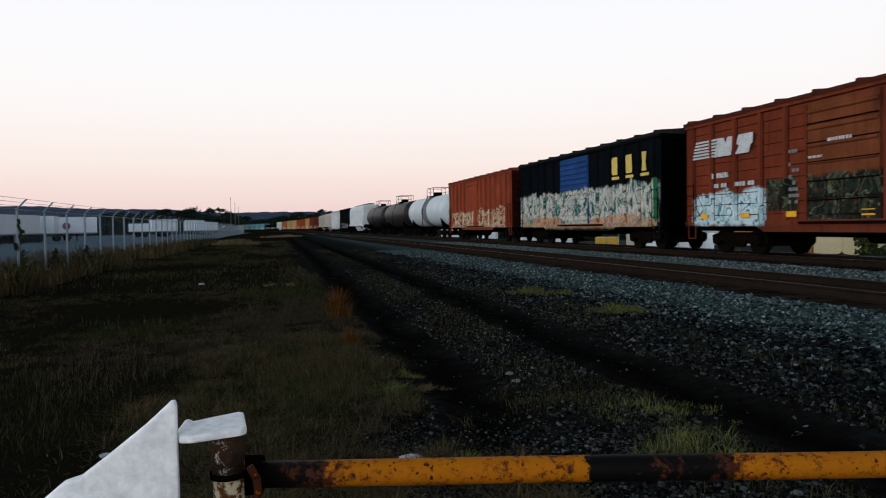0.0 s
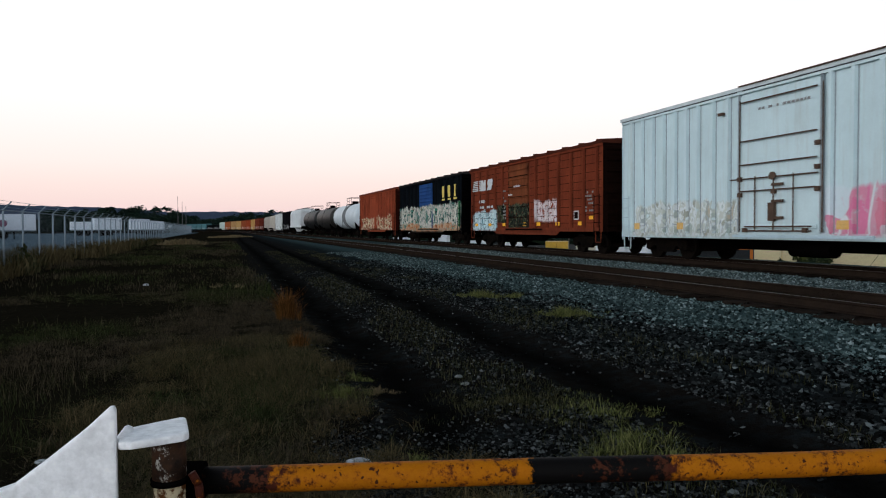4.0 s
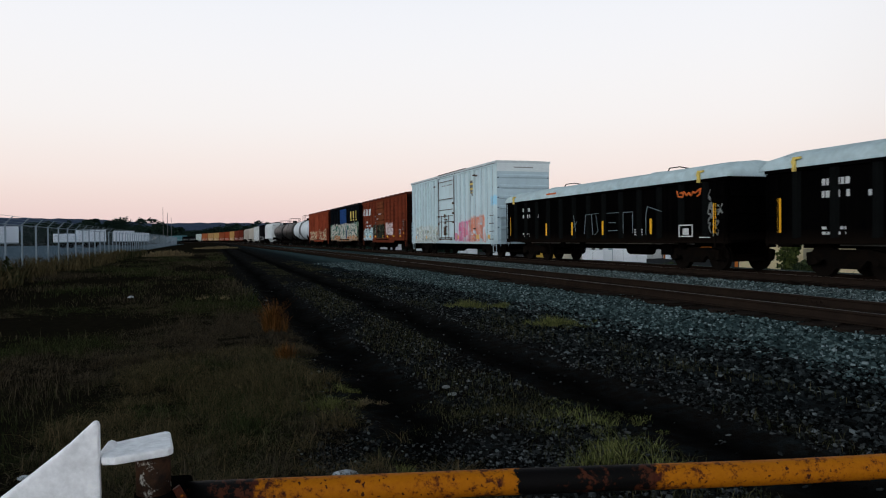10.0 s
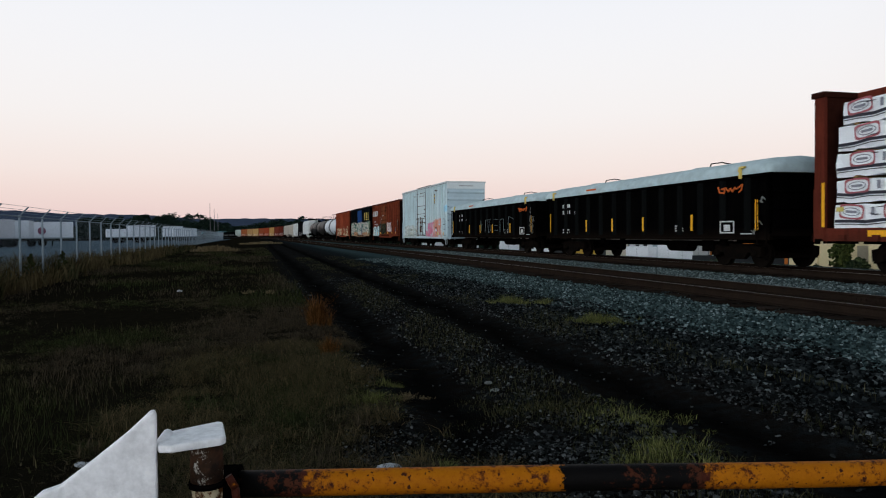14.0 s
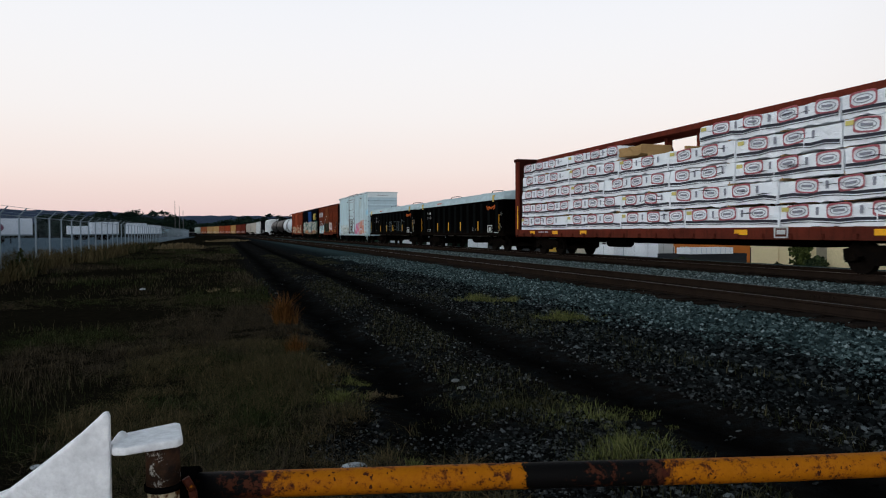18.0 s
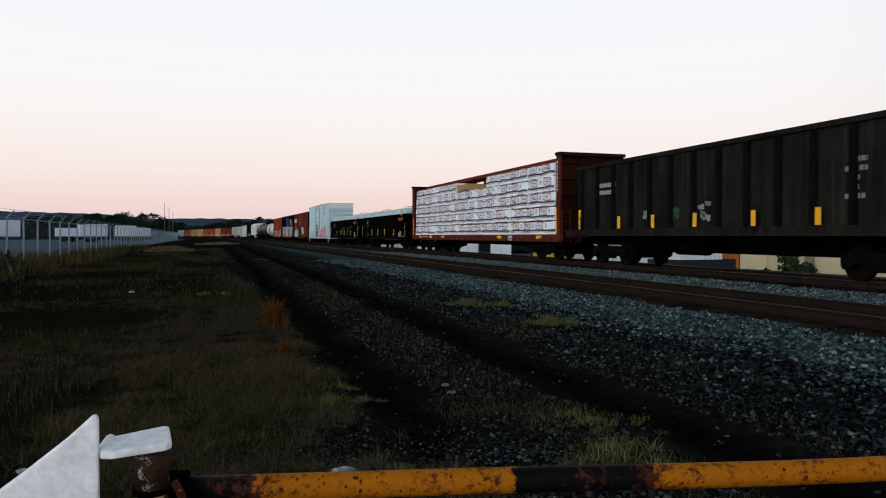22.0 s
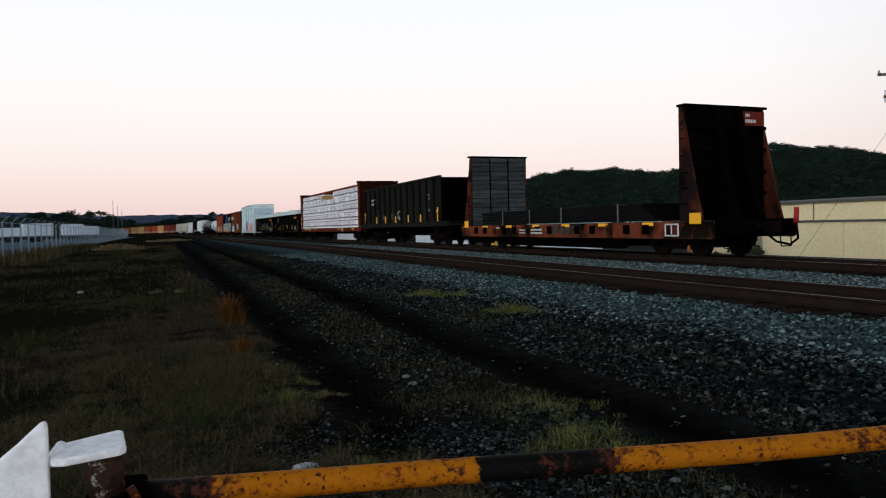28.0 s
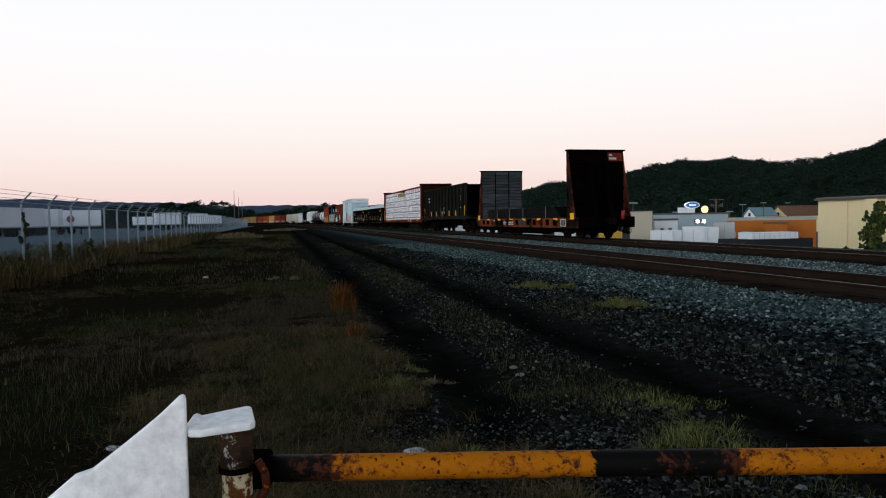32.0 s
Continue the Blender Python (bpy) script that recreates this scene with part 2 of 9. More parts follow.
YELLOW_MARK = surface("faded_yellow_paint", (0.78, 0.58, 0.16), (0.6, 0.42, 0.1), 0.7, 0, 5, 40, 0.5, 0.0)
ORANGE_MARK = surface("orange_stencil_paint", (0.72, 0.16, 0.04), (0.5, 0.1, 0.03), 0.7, 0, 5, 40, 0.5, 0.0)
RAIL_STEEL = surface("rusty_rail_steel", (0.046, 0.031, 0.023), (0.028, 0.021, 0.018), 0.8, 0.0, 3, 40, 0.7, 0.3)
RAIL_TOP = surface("polished_rail_head", (0.15, 0.13, 0.12), (0.10, 0.085, 0.075), 0.55, 0.6, 4, 60, 0.6, 0.05)
RAIL_TOP_DULL = surface("dull_rail_head", (0.22, 0.17, 0.14), (0.14, 0.10, 0.08), 0.5, 0.6, 4, 60, 0.6, 0.05)
TIE_WOOD = surface("creosoted_tie_wood", (0.030, 0.022, 0.018), (0.05, 0.040, 0.034), 0.95, 0, 3, 25, 0.7, 0.5, (1, 6, 6), vary=0.3)

# ---- mesh helpers ----
def box(bm, x0, x1, y0, y1, z0, z1):
    v = [bm.verts.new(p) for p in ((x0, y0, z0), (x1, y0, z0), (x1, y1, z0), (x0, y1, z0), (x0, y0, z1), (x1, y0, z1), (x1, y1, z1), (x0, y1, z1))]
    for q in ((3, 2, 1, 0), (4, 5, 6, 7), (0, 1, 5, 4), (1, 2, 6, 5), (2, 3, 7, 6), (3, 0, 4, 7)):
        bm.faces.new([v[i] for i in q])
    return bm


def tube(bm, a, b, r0, r1=None, n=8, caps=True):
    """A round bar from a to b."""
    a, b = Vector(a), Vector(b)
    r1 = r0 if r1 is None else r1
    ax = (b - a).normalized()
    side = ax.cross(Vector((0, 0, 1)) if abs(ax.z) < 0.9 else Vector((1, 0, 0))).normalized()
    up = side.cross(ax)
    rings = []
    for p, r in ((a, r0), (b, r1)):
        rings.append([bm.verts.new(p + (side * math.cos(2 * math.pi * k / n) + up * math.sin(2 * math.pi * k / n)) * r) for k in range(n)])
    for k in range(n):
        f = bm.faces.new((rings[0][k], rings[0][(k + 1) % n], rings[1][(k + 1) % n], rings[1][k]))
        f.smooth = n > 7
    if caps:
        bm.faces.new(rings[0][::-1])
        bm.faces.new(rings[1])
    return bm


def poly(bm, pts, axis, a, b):
    """A plate: the outline pts (pairs) pushed along an axis from a to b. axis x: pairs are y, z; y: x, z; z: x, y."""
    def at(p, q):
        return (q, p[0], p[1]) if axis == "x" else (p[0], q, p[1]) if axis == "y" else (p[0], p[1], q)
    lo, hi = [bm.verts.new(at(p, a)) for p in pts], [bm.verts.new(at(p, b)) for p in pts]
    n = len(pts)
    for k in range(n):
        bm.faces.new((lo[k], lo[(k + 1) % n], hi[(k + 1) % n], hi[k]))
    bm.faces.new(lo[::-1])
    bm.faces.new(hi)
    bmesh.ops.recalc_face_normals(bm, faces=bm.faces)
    return bm


def path_tube(bm, pts, r, n=6):
    for a, b in zip(pts, pts[1:]):
        tube(bm, a, b, r, r, n)
    return bm


def bent_tube(bm, pts, r, n=24):
    """One smooth round bar through the points."""
    pts = [Vector(p) for p in pts]
    rings = []
    for k, p in enumerate(pts):
        ax = (pts[min(k + 1, len(pts) - 1)] - pts[max(k - 1, 0)]).normalized()
        side = ax.cross(Vector((0, 0, 1))).normalized()
        up = side.cross(ax)
        rings.append([bm.verts.new(p + (side * math.cos(2 * math.pi * j / n) + up * math.sin(2 * math.pi * j / n)) * r) for j in range(n)])
    for a, b in zip(rings, rings[1:]):
        for j in range(n):
            bm.faces.new((a[j], a[(j + 1) % n], b[(j + 1) % n], b[j])).smooth = True
    bm.faces.new(rings[0][::-1])
    bm.faces.new(rings[-1])
    return bm


def mesh_of(name, bm, material):
    me = bpy.data.meshes.new(name)
    bm.to_mesh(me)
    bm.free()
    if material:
        for mt in material if isinstance(material, (list, tuple)) else (material,):
            me.materials.append(mt)
    return me


def part(name, bm, material, parent, label=""):
    ob = new(name, mesh_of(name, bm, material))
    ob.parent = parent
    return tagged(ob, label)


def shared(name, me, parent, m=None):
    ob = new(name, me)
    ob.parent = parent
    if m is not None:
        ob.matrix_basis = m
    return ob


def thing(name, label, category, group="", kind="", at=None):
    ob = new(name)
    ob.empty_display_size = 0.2
    if at is not None:
        ob.matrix_basis = at
    return tagged(ob, label, category, group, kind)


def solid(name, bm, material, label, category, group="", kind="", at=None):
    ob = new(name, mesh_of(name, bm, material))
    if at is not None:
        ob.matrix_basis = at
    return tagged(ob, label, category, group, kind)


def rounded(ob, width=0.01, segments=2):
    md = ob.modifiers.new("edges", "BEVEL")
    md.width, md.segments, md.limit_method = width, segments, "ANGLE"
    return ob


def words(text, size, extrude=0.0008, bold=0.0):
    """A mesh of lettering, in the x, y plane from its lower left corner."""
    cu = bpy.data.curves.new("words", "FONT")
    cu.body, cu.size, cu.extrude, cu.resolution_u = text, size, extrude, 3
    cu.offset = bold
    ob = new("words", cu)
    dg = bpy.context.evaluated_depsgraph_get()
    dg.update()
    me = bpy.data.meshes.new_from_object(ob.evaluated_get(dg))
    bpy.data.objects.remove(ob)
    return me


def smooth01(v):
    v = min(max(v, 0.0), 1.0)
    return v * v * (3 - 2 * v)


BM = bmesh.new


# ---- plan: the tracks ----
RAIL_Z = 0.5          # rail head
BEND = np.interp(np.arange(900), [0, 60, 120, 180, 240, 300, 360, 480, 560, 900], [2.56e-4, 2.56e-4, -0.88e-4, -0.15e-4, 6.06e-4, 10.83e-4, 11.95e-4, 11.8e-4, 0, 0])
TRACK_TABLE = [15.75] + [float(v) for v in 15.75 - np.cumsum(np.cumsum(BEND))]


def track_x(y):
    """Middle of the far track: straight by the gate, bending away to the left."""
    if y <= 0:
        return 15.75
    y = min(y, 898.0)
    k = int(y)
    return TRACK_TABLE[k] + (TRACK_TABLE[k + 1] - TRACK_TABLE[k]) * (y - k)


def track_slope(y):
    return (track_x(y + 0.5) - track_x(y - 0.5))


SPACING = 6.3         # between the tracks
# arc length along the far track
ARC_Y = np.arange(-120, 800, 1.0)
ARC_X = np.array([track_x(v) for v in ARC_Y])
ARC_S = np.concatenate([[0], np.cumsum(np.hypot(np.diff(ARC_X), np.diff(ARC_Y)))])
ARC_S -= np.interp(0, ARC_Y, ARC_S)


def on_track(s, z=RAIL_Z):
    """Pose of a car whose middle is at arc length s."""
    y = float(np.interp(s, ARC_S, ARC_Y))
    return pose(track_x(y), y, z, 0, 0, -math.degrees(math.atan(track_slope(y))))


# how far the train has gone at each time (metres from its place at 6 s)
TRAIN = [(0, -26.6), (3, -13.3), (6, 0), (9, 13.42), (12, 26.85), (15.5, 42.4), (19, 57.7), (23, 74.9), (25.5, 85.6), (28, 96.25), (30, 104.7), (32, 113.0)]
TRAIN_T, TRAIN_S = [a for a, _ in TRAIN], [b for _, b in TRAIN]


def travel(t):
    return float(np.interp(t, TRAIN_T, TRAIN_S))


CARS = []             # (thing, arc length of its middle at 6 s)
WHEELSETS = []


def ground_z(x, y):
    z = 0.22 + 0.10 * smooth01((y - 3) / 26) + 0.10 * smooth01((x - 1) / 3.5)
    z = min(z, 0.34)
    return z - 0.08 * math.exp(-((x - 4.85) ** 2 + (y - 0.9) ** 2) / 0.9)

# ---- ground: one sheet to the horizon, the tracks on ballast, a dirt lane, and a drop to the town behind the tracks ----
def sheet_z(x, y):
    """Height of the ground sheet."""
    xr = x - (track_x(y) - 15.75)
    z = ground_z(x, y)
    if xr > 5.2:
        z = z + (0.335 - z) * smooth01((xr - 5.2) / 1.8)
        z -= 0.065 * smooth01((xr - 7.5) / 0.7) * smooth01((19.0 - xr) / 0.7)
    rut = math.exp(-((x - 1.45) / 0.33) ** 2) * 0.07 + math.exp(-((x - 3.12) / 0.36) ** 2) * 0.06
    z -= rut * (1 if y < 90 else 0)
    if xr > 19.5:
        z += (-3.4 - 0.335) * smooth01((xr - 19.5) / 7.5)
    d = math.hypot(x, y)
    if d < 60 and xr < 19:
        k = 1 - d / 60
        z += k * (0.05 * noise.noise((x * 0.7, y * 0.7, 0)) + 0.025 * noise.noise((x * 2.6, y * 2.6, 3)))
        if xr < 5:
            z += k * 0.02 * noise.noise((x * 7, y * 7, 5))
    return z


def ground_sheet():
    def steps(*spans):
        out = []
        for a, b, s in spans:
            out += list(np.arange(a, b, s))
        return out
    xs = steps((-3000, -400, 260), (-400, -60, 34), (-60, -12, 4), (-12, -3, 0.6), (-3, 7, 0.13), (7, 19, 0.6), (19, 29, 0.8), (29, 80, 6), (80, 400, 32), (400, 3001, 260))
    ys = steps((-1500, -100, 140), (-100, -8, 8), (-8, 0, 0.8), (0, 12, 0.13), (12, 30, 0.35), (30, 70, 1.5), (70, 400, 8), (400, 4000, 300))
    verts = [(x, y, sheet_z(x, y)) for y in ys for x in xs]
    n = len(xs)
    faces = [(j * n + i, j * n + i + 1, (j + 1) * n + i + 1, (j + 1) * n + i) for j in range(len(ys) - 1) for i in range(n - 1)]
    me = bpy.data.meshes.new("ground")
    me.from_pydata(verts, [], faces)
    for p in me.polygons:
        p.use_smooth = True
    m, nt, b, vec = start_mat("ground_soil_grass_gravel", 0.95)
    sep = nt.nodes.new("ShaderNodeSeparateXYZ")
    nt.links.new(vec, sep.inputs[0])
    X = sep.outputs["X"]
    n1 = noise_tex(nt, vec, 0.9, 5, 0.65)
    n2 = noise_tex(nt, vec, 7.0, 4, 0.7)
    n3 = noise_tex(nt, vec, 38.0, 3, 0.7)
    wob = math_node(nt, "ADD", X, math_node(nt, "MULTIPLY", math_node(nt, "SUBTRACT", n1, 0.5), 1.6))
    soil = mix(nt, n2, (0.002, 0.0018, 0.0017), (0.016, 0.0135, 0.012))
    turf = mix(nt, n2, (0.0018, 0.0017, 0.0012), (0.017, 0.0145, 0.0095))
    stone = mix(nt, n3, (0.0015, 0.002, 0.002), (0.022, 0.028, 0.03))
    to_turf = math_node(nt, "MULTIPLY", math_node(nt, "SUBTRACT", 1.0, wob), 1.6, True)
    to_stone = math_node(nt, "MULTIPLY", math_node(nt, "SUBTRACT", wob, 3.75), 0.9, True)
    mid = math_node(nt, "MULTIPLY", ramp(nt, n2, [(0.45, (0, 0, 0)), (0.62, (1, 1, 1))]), 0.75)
    c = mix(nt, mid, soil, stone)
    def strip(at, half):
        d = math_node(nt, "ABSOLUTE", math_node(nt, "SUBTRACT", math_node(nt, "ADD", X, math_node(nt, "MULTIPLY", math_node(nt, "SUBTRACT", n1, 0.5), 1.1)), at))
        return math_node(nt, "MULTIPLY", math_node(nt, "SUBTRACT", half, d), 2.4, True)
    # near-black strips along the two wheel ruts
    rut_dark = (0.0022, 0.0021, 0.002)
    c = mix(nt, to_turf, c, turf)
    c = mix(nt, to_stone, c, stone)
    clean = math_node(nt, "MULTIPLY", math_node(nt, "SUBTRACT", wob, 5.2), 0.7, True)
    c = mix(nt, clean, c, mix(nt, n3, (0.010, 0.018, 0.0185), (0.060, 0.096, 0.098)))
    bed = math_node(nt, "ABSOLUTE", math_node(nt, "SUBTRACT", math_node(nt, "ADD", X, math_node(nt, "MULTIPLY", math_node(nt, "SUBTRACT", n2, 0.5), 0.5)), 9.45))
    c = mix(nt, math_node(nt, "MULTIPLY", math_node(nt, "SUBTRACT", 1.5, bed), 3.0, True), c, mix(nt, n3, (0.004, 0.0035, 0.003), (0.02, 0.016, 0.013)))
    c = mix(nt, strip(1.45, 0.40), c, rut_dark)
    c = mix(nt, strip(3.12, 0.42), c, rut_dark)
    town = math_node(nt, "MULTIPLY", math_node(nt, "SUBTRACT", X, 24.0), 0.3, True)
    c = mix(nt, town, c, mix(nt, n2, (0.04, 0.042, 0.042), (0.06, 0.06, 0.058)))
    nt.links.new(c, b.inputs["Base Color"])
    bump(nt, b, n3, 0.6, 0.03)
    me.materials.append(m)
    return tagged(new("ground", me), "dark soil, dry turf and grey gravel beside the tracks", "ground", kind="structure")


ground_sheet()


# rails: head, web and foot, swept along the line
def rail(offset, side, top, y0, y1, label, category="rail"):
    prof = [(-0.070, 0), (0.070, 0), (0.070, 0.012), (0.012, 0.030), (0.010, 0.125), (0.034, 0.138), (0.036, 0.165), (0.026, 0.172), (-0.026, 0.172), (-0.036, 0.165), (-0.034, 0.138), (-0.010, 0.125), (-0.012, 0.030), (-0.070, 0.012)]
    ys = [y0 + k * 3.0 for k in range(int((min(y1, 60) - y0) / 3.0) + 1)] + [60 + 8 * k for k in range(1, int((y1 - 60) / 8) + 1)]
    verts, faces = [], []
    n = len(prof)
    for y in ys:
        c = track_x(y) - offset + side
        for px, pz in prof:
            verts.append((c + px, y, RAIL_Z - 0.172 + pz))
    for j in range(len(ys) - 1):
        for k in range(n):
            faces.append((j * n + k, j * n + (k + 1) % n, (j + 1) * n + (k + 1) % n, (j + 1) * n + k))
    me = bpy.data.meshes.new("rail")
    me.from_pydata(verts, [], faces)
    me.materials.append(RAIL_STEEL)
    me.materials.append(top)
    for i, p in enumerate(me.polygons):
        if i % n in (7,):
            p.material_index = 1
    return tagged(new("rail", me), label, category, group="rails of the two tracks", kind="structure")


for side in (-0.752, 0.752):
    rail(SPACING, side, RAIL_TOP, -30, 420, "rust-brown steel rail with a worn bright head")
    rail(0.0, side, RAIL_TOP_DULL, -30, 420, "rust-brown steel rail under the moving train")


def ties():
    """The sleepers by the gate one by one, the rest joined."""
    group = "wooden ties of the tracks"
    rnd = random.Random(4)
    bm = box(BM(), -1.3, 1.3, -0.115, 0.115, -0.17, 0)
    bmesh.ops.bevel(bm, geom=list(bm.edges), offset=0.012, segments=1, affect="EDGES")
    me = mesh_of("railway_tie", bm, TIE_WOOD)
    verts, faces = [], []
    for off in (SPACING, 0.0):
        y = -12.0
        while y < 240:
            c = track_x(y) - off
            jx, jz, jr = rnd.uniform(-0.12, 0.12), rnd.uniform(-0.012, 0.008), rnd.uniform(-1.5, 1.5)
            if off and -6 < y < 52 or not off and 0 < y < 26:
                ob = new("railway_tie", me)
                ob.matrix_basis = pose(c + jx, y, RAIL_Z - 0.172 + jz, 0, 0, jr)
                tagged(ob, "weathered dark wooden railway tie half sunk in ballast", "railway tie", group)
            else:
                k = len(verts)
                verts += [(c + jx + a, y + b, RAIL_Z - 0.172 + jz + d) for a in (-1.3, 1.3) for b in (-0.115, 0.115) for d in (-0.15, 0)]
                faces += [tuple(k + i for i in f) for f in ((0, 1, 3, 2), (4, 6, 7, 5), (0, 4, 5, 1), (2, 3, 7, 6), (1, 5, 7, 3))]
            y += 0.53
    far = bpy.data.meshes.new("railway_ties_far")
    far.from_pydata(verts, [], faces)
    far.materials.append(TIE_WOOD)
    tagged(new("railway_ties_far", far), "dark wooden ties further down both tracks", "railway ties", kind="stuff")


ties()


def joint_bars():
    """Bolted bars at the rail joints of the near track."""
    bm = BM()
    box(bm, -0.018, 0.0, -0.32, 0.32, 0.035, 0.12)
    for k in range(6):
        tube(bm, (-0.045, -0.26 + 0.104 * k, 0.078), (-0.01, -0.26 + 0.104 * k, 0.078), 0.017, n=6)
    me = mesh_of("rail_joint_bar", bm, RAIL_STEEL)
    for y in (4.2, 16.1, 28.0, 40.0):
        for side in (-0.752, 0.752):
            ob = new("rail_joint_bar", me)
            ob.matrix_basis = pose(track_x(y) - SPACING + side - 0.012, y + (0 if side < 0 else 5.9), RAIL_Z - 0.172)
            tagged(ob, "rusty bolted joint bar on the side of a rail", "joint bar", "rail joint bars")


joint_bars()


# ballast and loose stones
def rock(rnd):
    """A broken stone: a dented octahedron-like lump of 8 to 12 corners."""
    base = [(1, 0, 0), (-1, 0, 0), (0, 1, 0), (0, -1, 0), (0, 0, 1), (0, 0, -0.6)]
    pts = [tuple(v * rnd.uniform(0.65, 1.25) + rnd.uniform(-0.25, 0.25) for v in p) for p in base]
    return pts, [(0, 2, 4), (2, 1, 4), (1, 3, 4), (3, 0, 4), (2, 0, 5), (1, 2, 5), (3, 1, 5), (0, 3, 5)]


def chunk(rnd):
    """A blockier stone with cut corners."""
    pts = []
    for sx in (-1, 1):
        for sy in (-1, 1):
            for sz in (-0.6, 0.7):
                pts.append((sx * rnd.uniform(0.45, 1.0), sy * rnd.uniform(0.4, 0.9), sz * rnd.uniform(0.5, 1.0)))
    return pts, [(0, 1, 3, 2), (4, 6, 7, 5), (0, 4, 5, 1), (2, 3, 7, 6), (1, 5, 7, 3)]


def stones(name, count, place, size, material, label, seed):
    rnd = random.Random(seed)
    kinds = [rock(rnd) if k % 2 else chunk(rnd) for k in range(24)]
    verts, faces = [], []
    for _ in range(count):
        x, y, z = place(rnd)
        pts, fs = kinds[rnd.randrange(24)]
        s = size(rnd)
        m = Euler((rnd.uniform(-0.7, 0.7), rnd.uniform(-0.7, 0.7), rnd.uniform(0, 6.28))).to_matrix()
        sx, sy, sz = s * rnd.uniform(0.8, 1.3), s * rnd.uniform(0.7, 1.1), s * rnd.uniform(0.55, 0.95)
        k = len(verts)
        for p in pts:
            v = m @ Vector((p[0] * sx, p[1] * sy, p[2] * sz))
            verts.append((x + v.x, y + v.y, z + v.z))
        faces += [tuple(k + i for i in f) for f in fs]
    me = bpy.data.meshes.new(name)
    me.from_pydata(verts, [], faces)
    me.materials.append(material)
    return tagged(new(name, me), label, "gravel", kind="stuff")


BALLAST = island_mat("broken_grey_ballast", [(0.0, (0.0120, 0.0190, 0.0200)), (0.35, (0.0390, 0.0610, 0.0620)), (0.65, (0.0740, 0.1130, 0.1140)), (0.9, (0.1200, 0.1700, 0.1730)), (1.0, (0.26, 0.32, 0.325))], 0.8, 25)
DIRTY_BALLAST = island_mat("dirty_brown_grey_gravel", [(0.0, (0.0050, 0.0062, 0.0065)), (0.35, (0.0145, 0.0175, 0.0182)), (0.65, (0.0270, 0.0328, 0.0340)), (0.92, (0.0530, 0.0630, 0.0650)), (1.0, (0.16, 0.185, 0.19))], 0.8, 25)
PALE_BALLAST = island_mat("pale_grey_ballast", [(0.0, (0.030, 0.042, 0.043)), (0.4, (0.075, 0.105, 0.106)), (0.75, (0.125, 0.165, 0.166)), (1.0, (0.28, 0.34, 0.345))], 0.8, 25)
BED_STONE = island_mat("oily_brown_bed_stone", [(0.0, (0.008, 0.007, 0.006)), (0.5, (0.024, 0.020, 0.017)), (0.9, (0.05, 0.044, 0.038)), (1.0, (0.09, 0.085, 0.08))], 0.9, 25)
CINDER = island_mat("dark_cinder_stones", [(0.0, (0.005, 0.005, 0.005)), (0.45, (0.020, 0.0215, 0.0215)), (0.8, (0.047, 0.052, 0.053)), (0.95, (0.088, 0.096, 0.098)), (1.0, (0.16, 0.175, 0.18))], 0.9, 25)


def place_shoulder(x0, x1, reach):
    def place(rnd):
        # denser close to the gate
        while True:
            y = -2.5 + reach * rnd.random() ** 1.7 if rnd.random() < 0.95 else rnd.uniform(-8, -2.5)
            x = x0 + (x1 - x0) * rnd.random() + 0.5 * noise.noise((y * 0.8, x0, 3))
            lim = 3.95 + 0.6 * noise.noise((y * 0.35, 1.7, 0)) - 0.5 * smooth01((2.6 - y) / 2.5)
            if x > lim and (x > lim + 0.7 or rnd.random() < 0.55):
                return x + (track_x(y) - 15.75), y, sheet_z(x, y) + 0.006
    return place


def place_between(rnd):
    y = -4 + 60 * rnd.random() ** 1.5
    x = 10.9 + 3.5 * rnd.random()
    return x + (track_x(y) - 15.75), y, 0.285


def place_crib(rnd):
    y = -4 + 40 * rnd.random() ** 1.4
    x = 8.25 + 2.5 * rnd.random()
    if rnd.random() < 0.25:
        x += 6.3
    return x + (track_x(y) - 15.75), y, 0.282


def place_lane(rnd):
    while True:
        y = 1.0 + 20 * rnd.random() ** 2.4
        x = 0.6 + 3.6 * rnd.random()
        if abs(x - 1.45) < 0.35 or abs(x - 3.12) < 0.38:
            if rnd.random() < 0.95:
                continue
        if rnd.random() < 0.25 + 0.2 * (x - 0.6):
            return x, y, sheet_z(x, y) + 0.004


stones("ballast_shoulder", 34000, place_shoulder(5.3, 8.6, 40), lambda r: r.uniform(0.014, 0.034), BALLAST, "broken blue-grey ballast stones sloping up to the track", 11)
stones("ballast_edge", 30000, place_shoulder(3.4, 5.7, 30), lambda r: r.uniform(0.012, 0.032), DIRTY_BALLAST, "dirty dark gravel at the edge of the ballast", 15)
stones("ballast_between_tracks", 26000, place_between, lambda r: r.uniform(0.018, 0.038), PALE_BALLAST, "grey ballast stones between the two tracks", 12)
stones("ballast_between_ties", 9000, place_crib, lambda r: r.uniform(0.025, 0.045), BED_STONE, "dark oily brown stones between the ties", 13)
stones("lane_stones", 24000, place_lane, lambda r: r.uniform(0.007, 0.021), CINDER, "small dark stones scattered on the dirt lane", 14)


def place_gate_gravel(r):
    while True:
        x, y = r.uniform(0.5, 2.7), 2.4 + 3.4 * r.random() ** 1.3
        if y > 4.6 + 0.7 * noise.noise((x * 1.3, y, 61)) + r.uniform(-0.7, 0.5):
            continue
        if noise.noise((x * 2.3, y * 2.1, 37)) + r.uniform(-0.4, 0.4) > -0.15:
            return x, y, sheet_z(x, y) + 0.003


stones("gate_gravel", 15000, place_gate_gravel, lambda r: r.uniform(0.006, 0.017), CINDER, "fine dark gravel scattered behind the gate", 16)

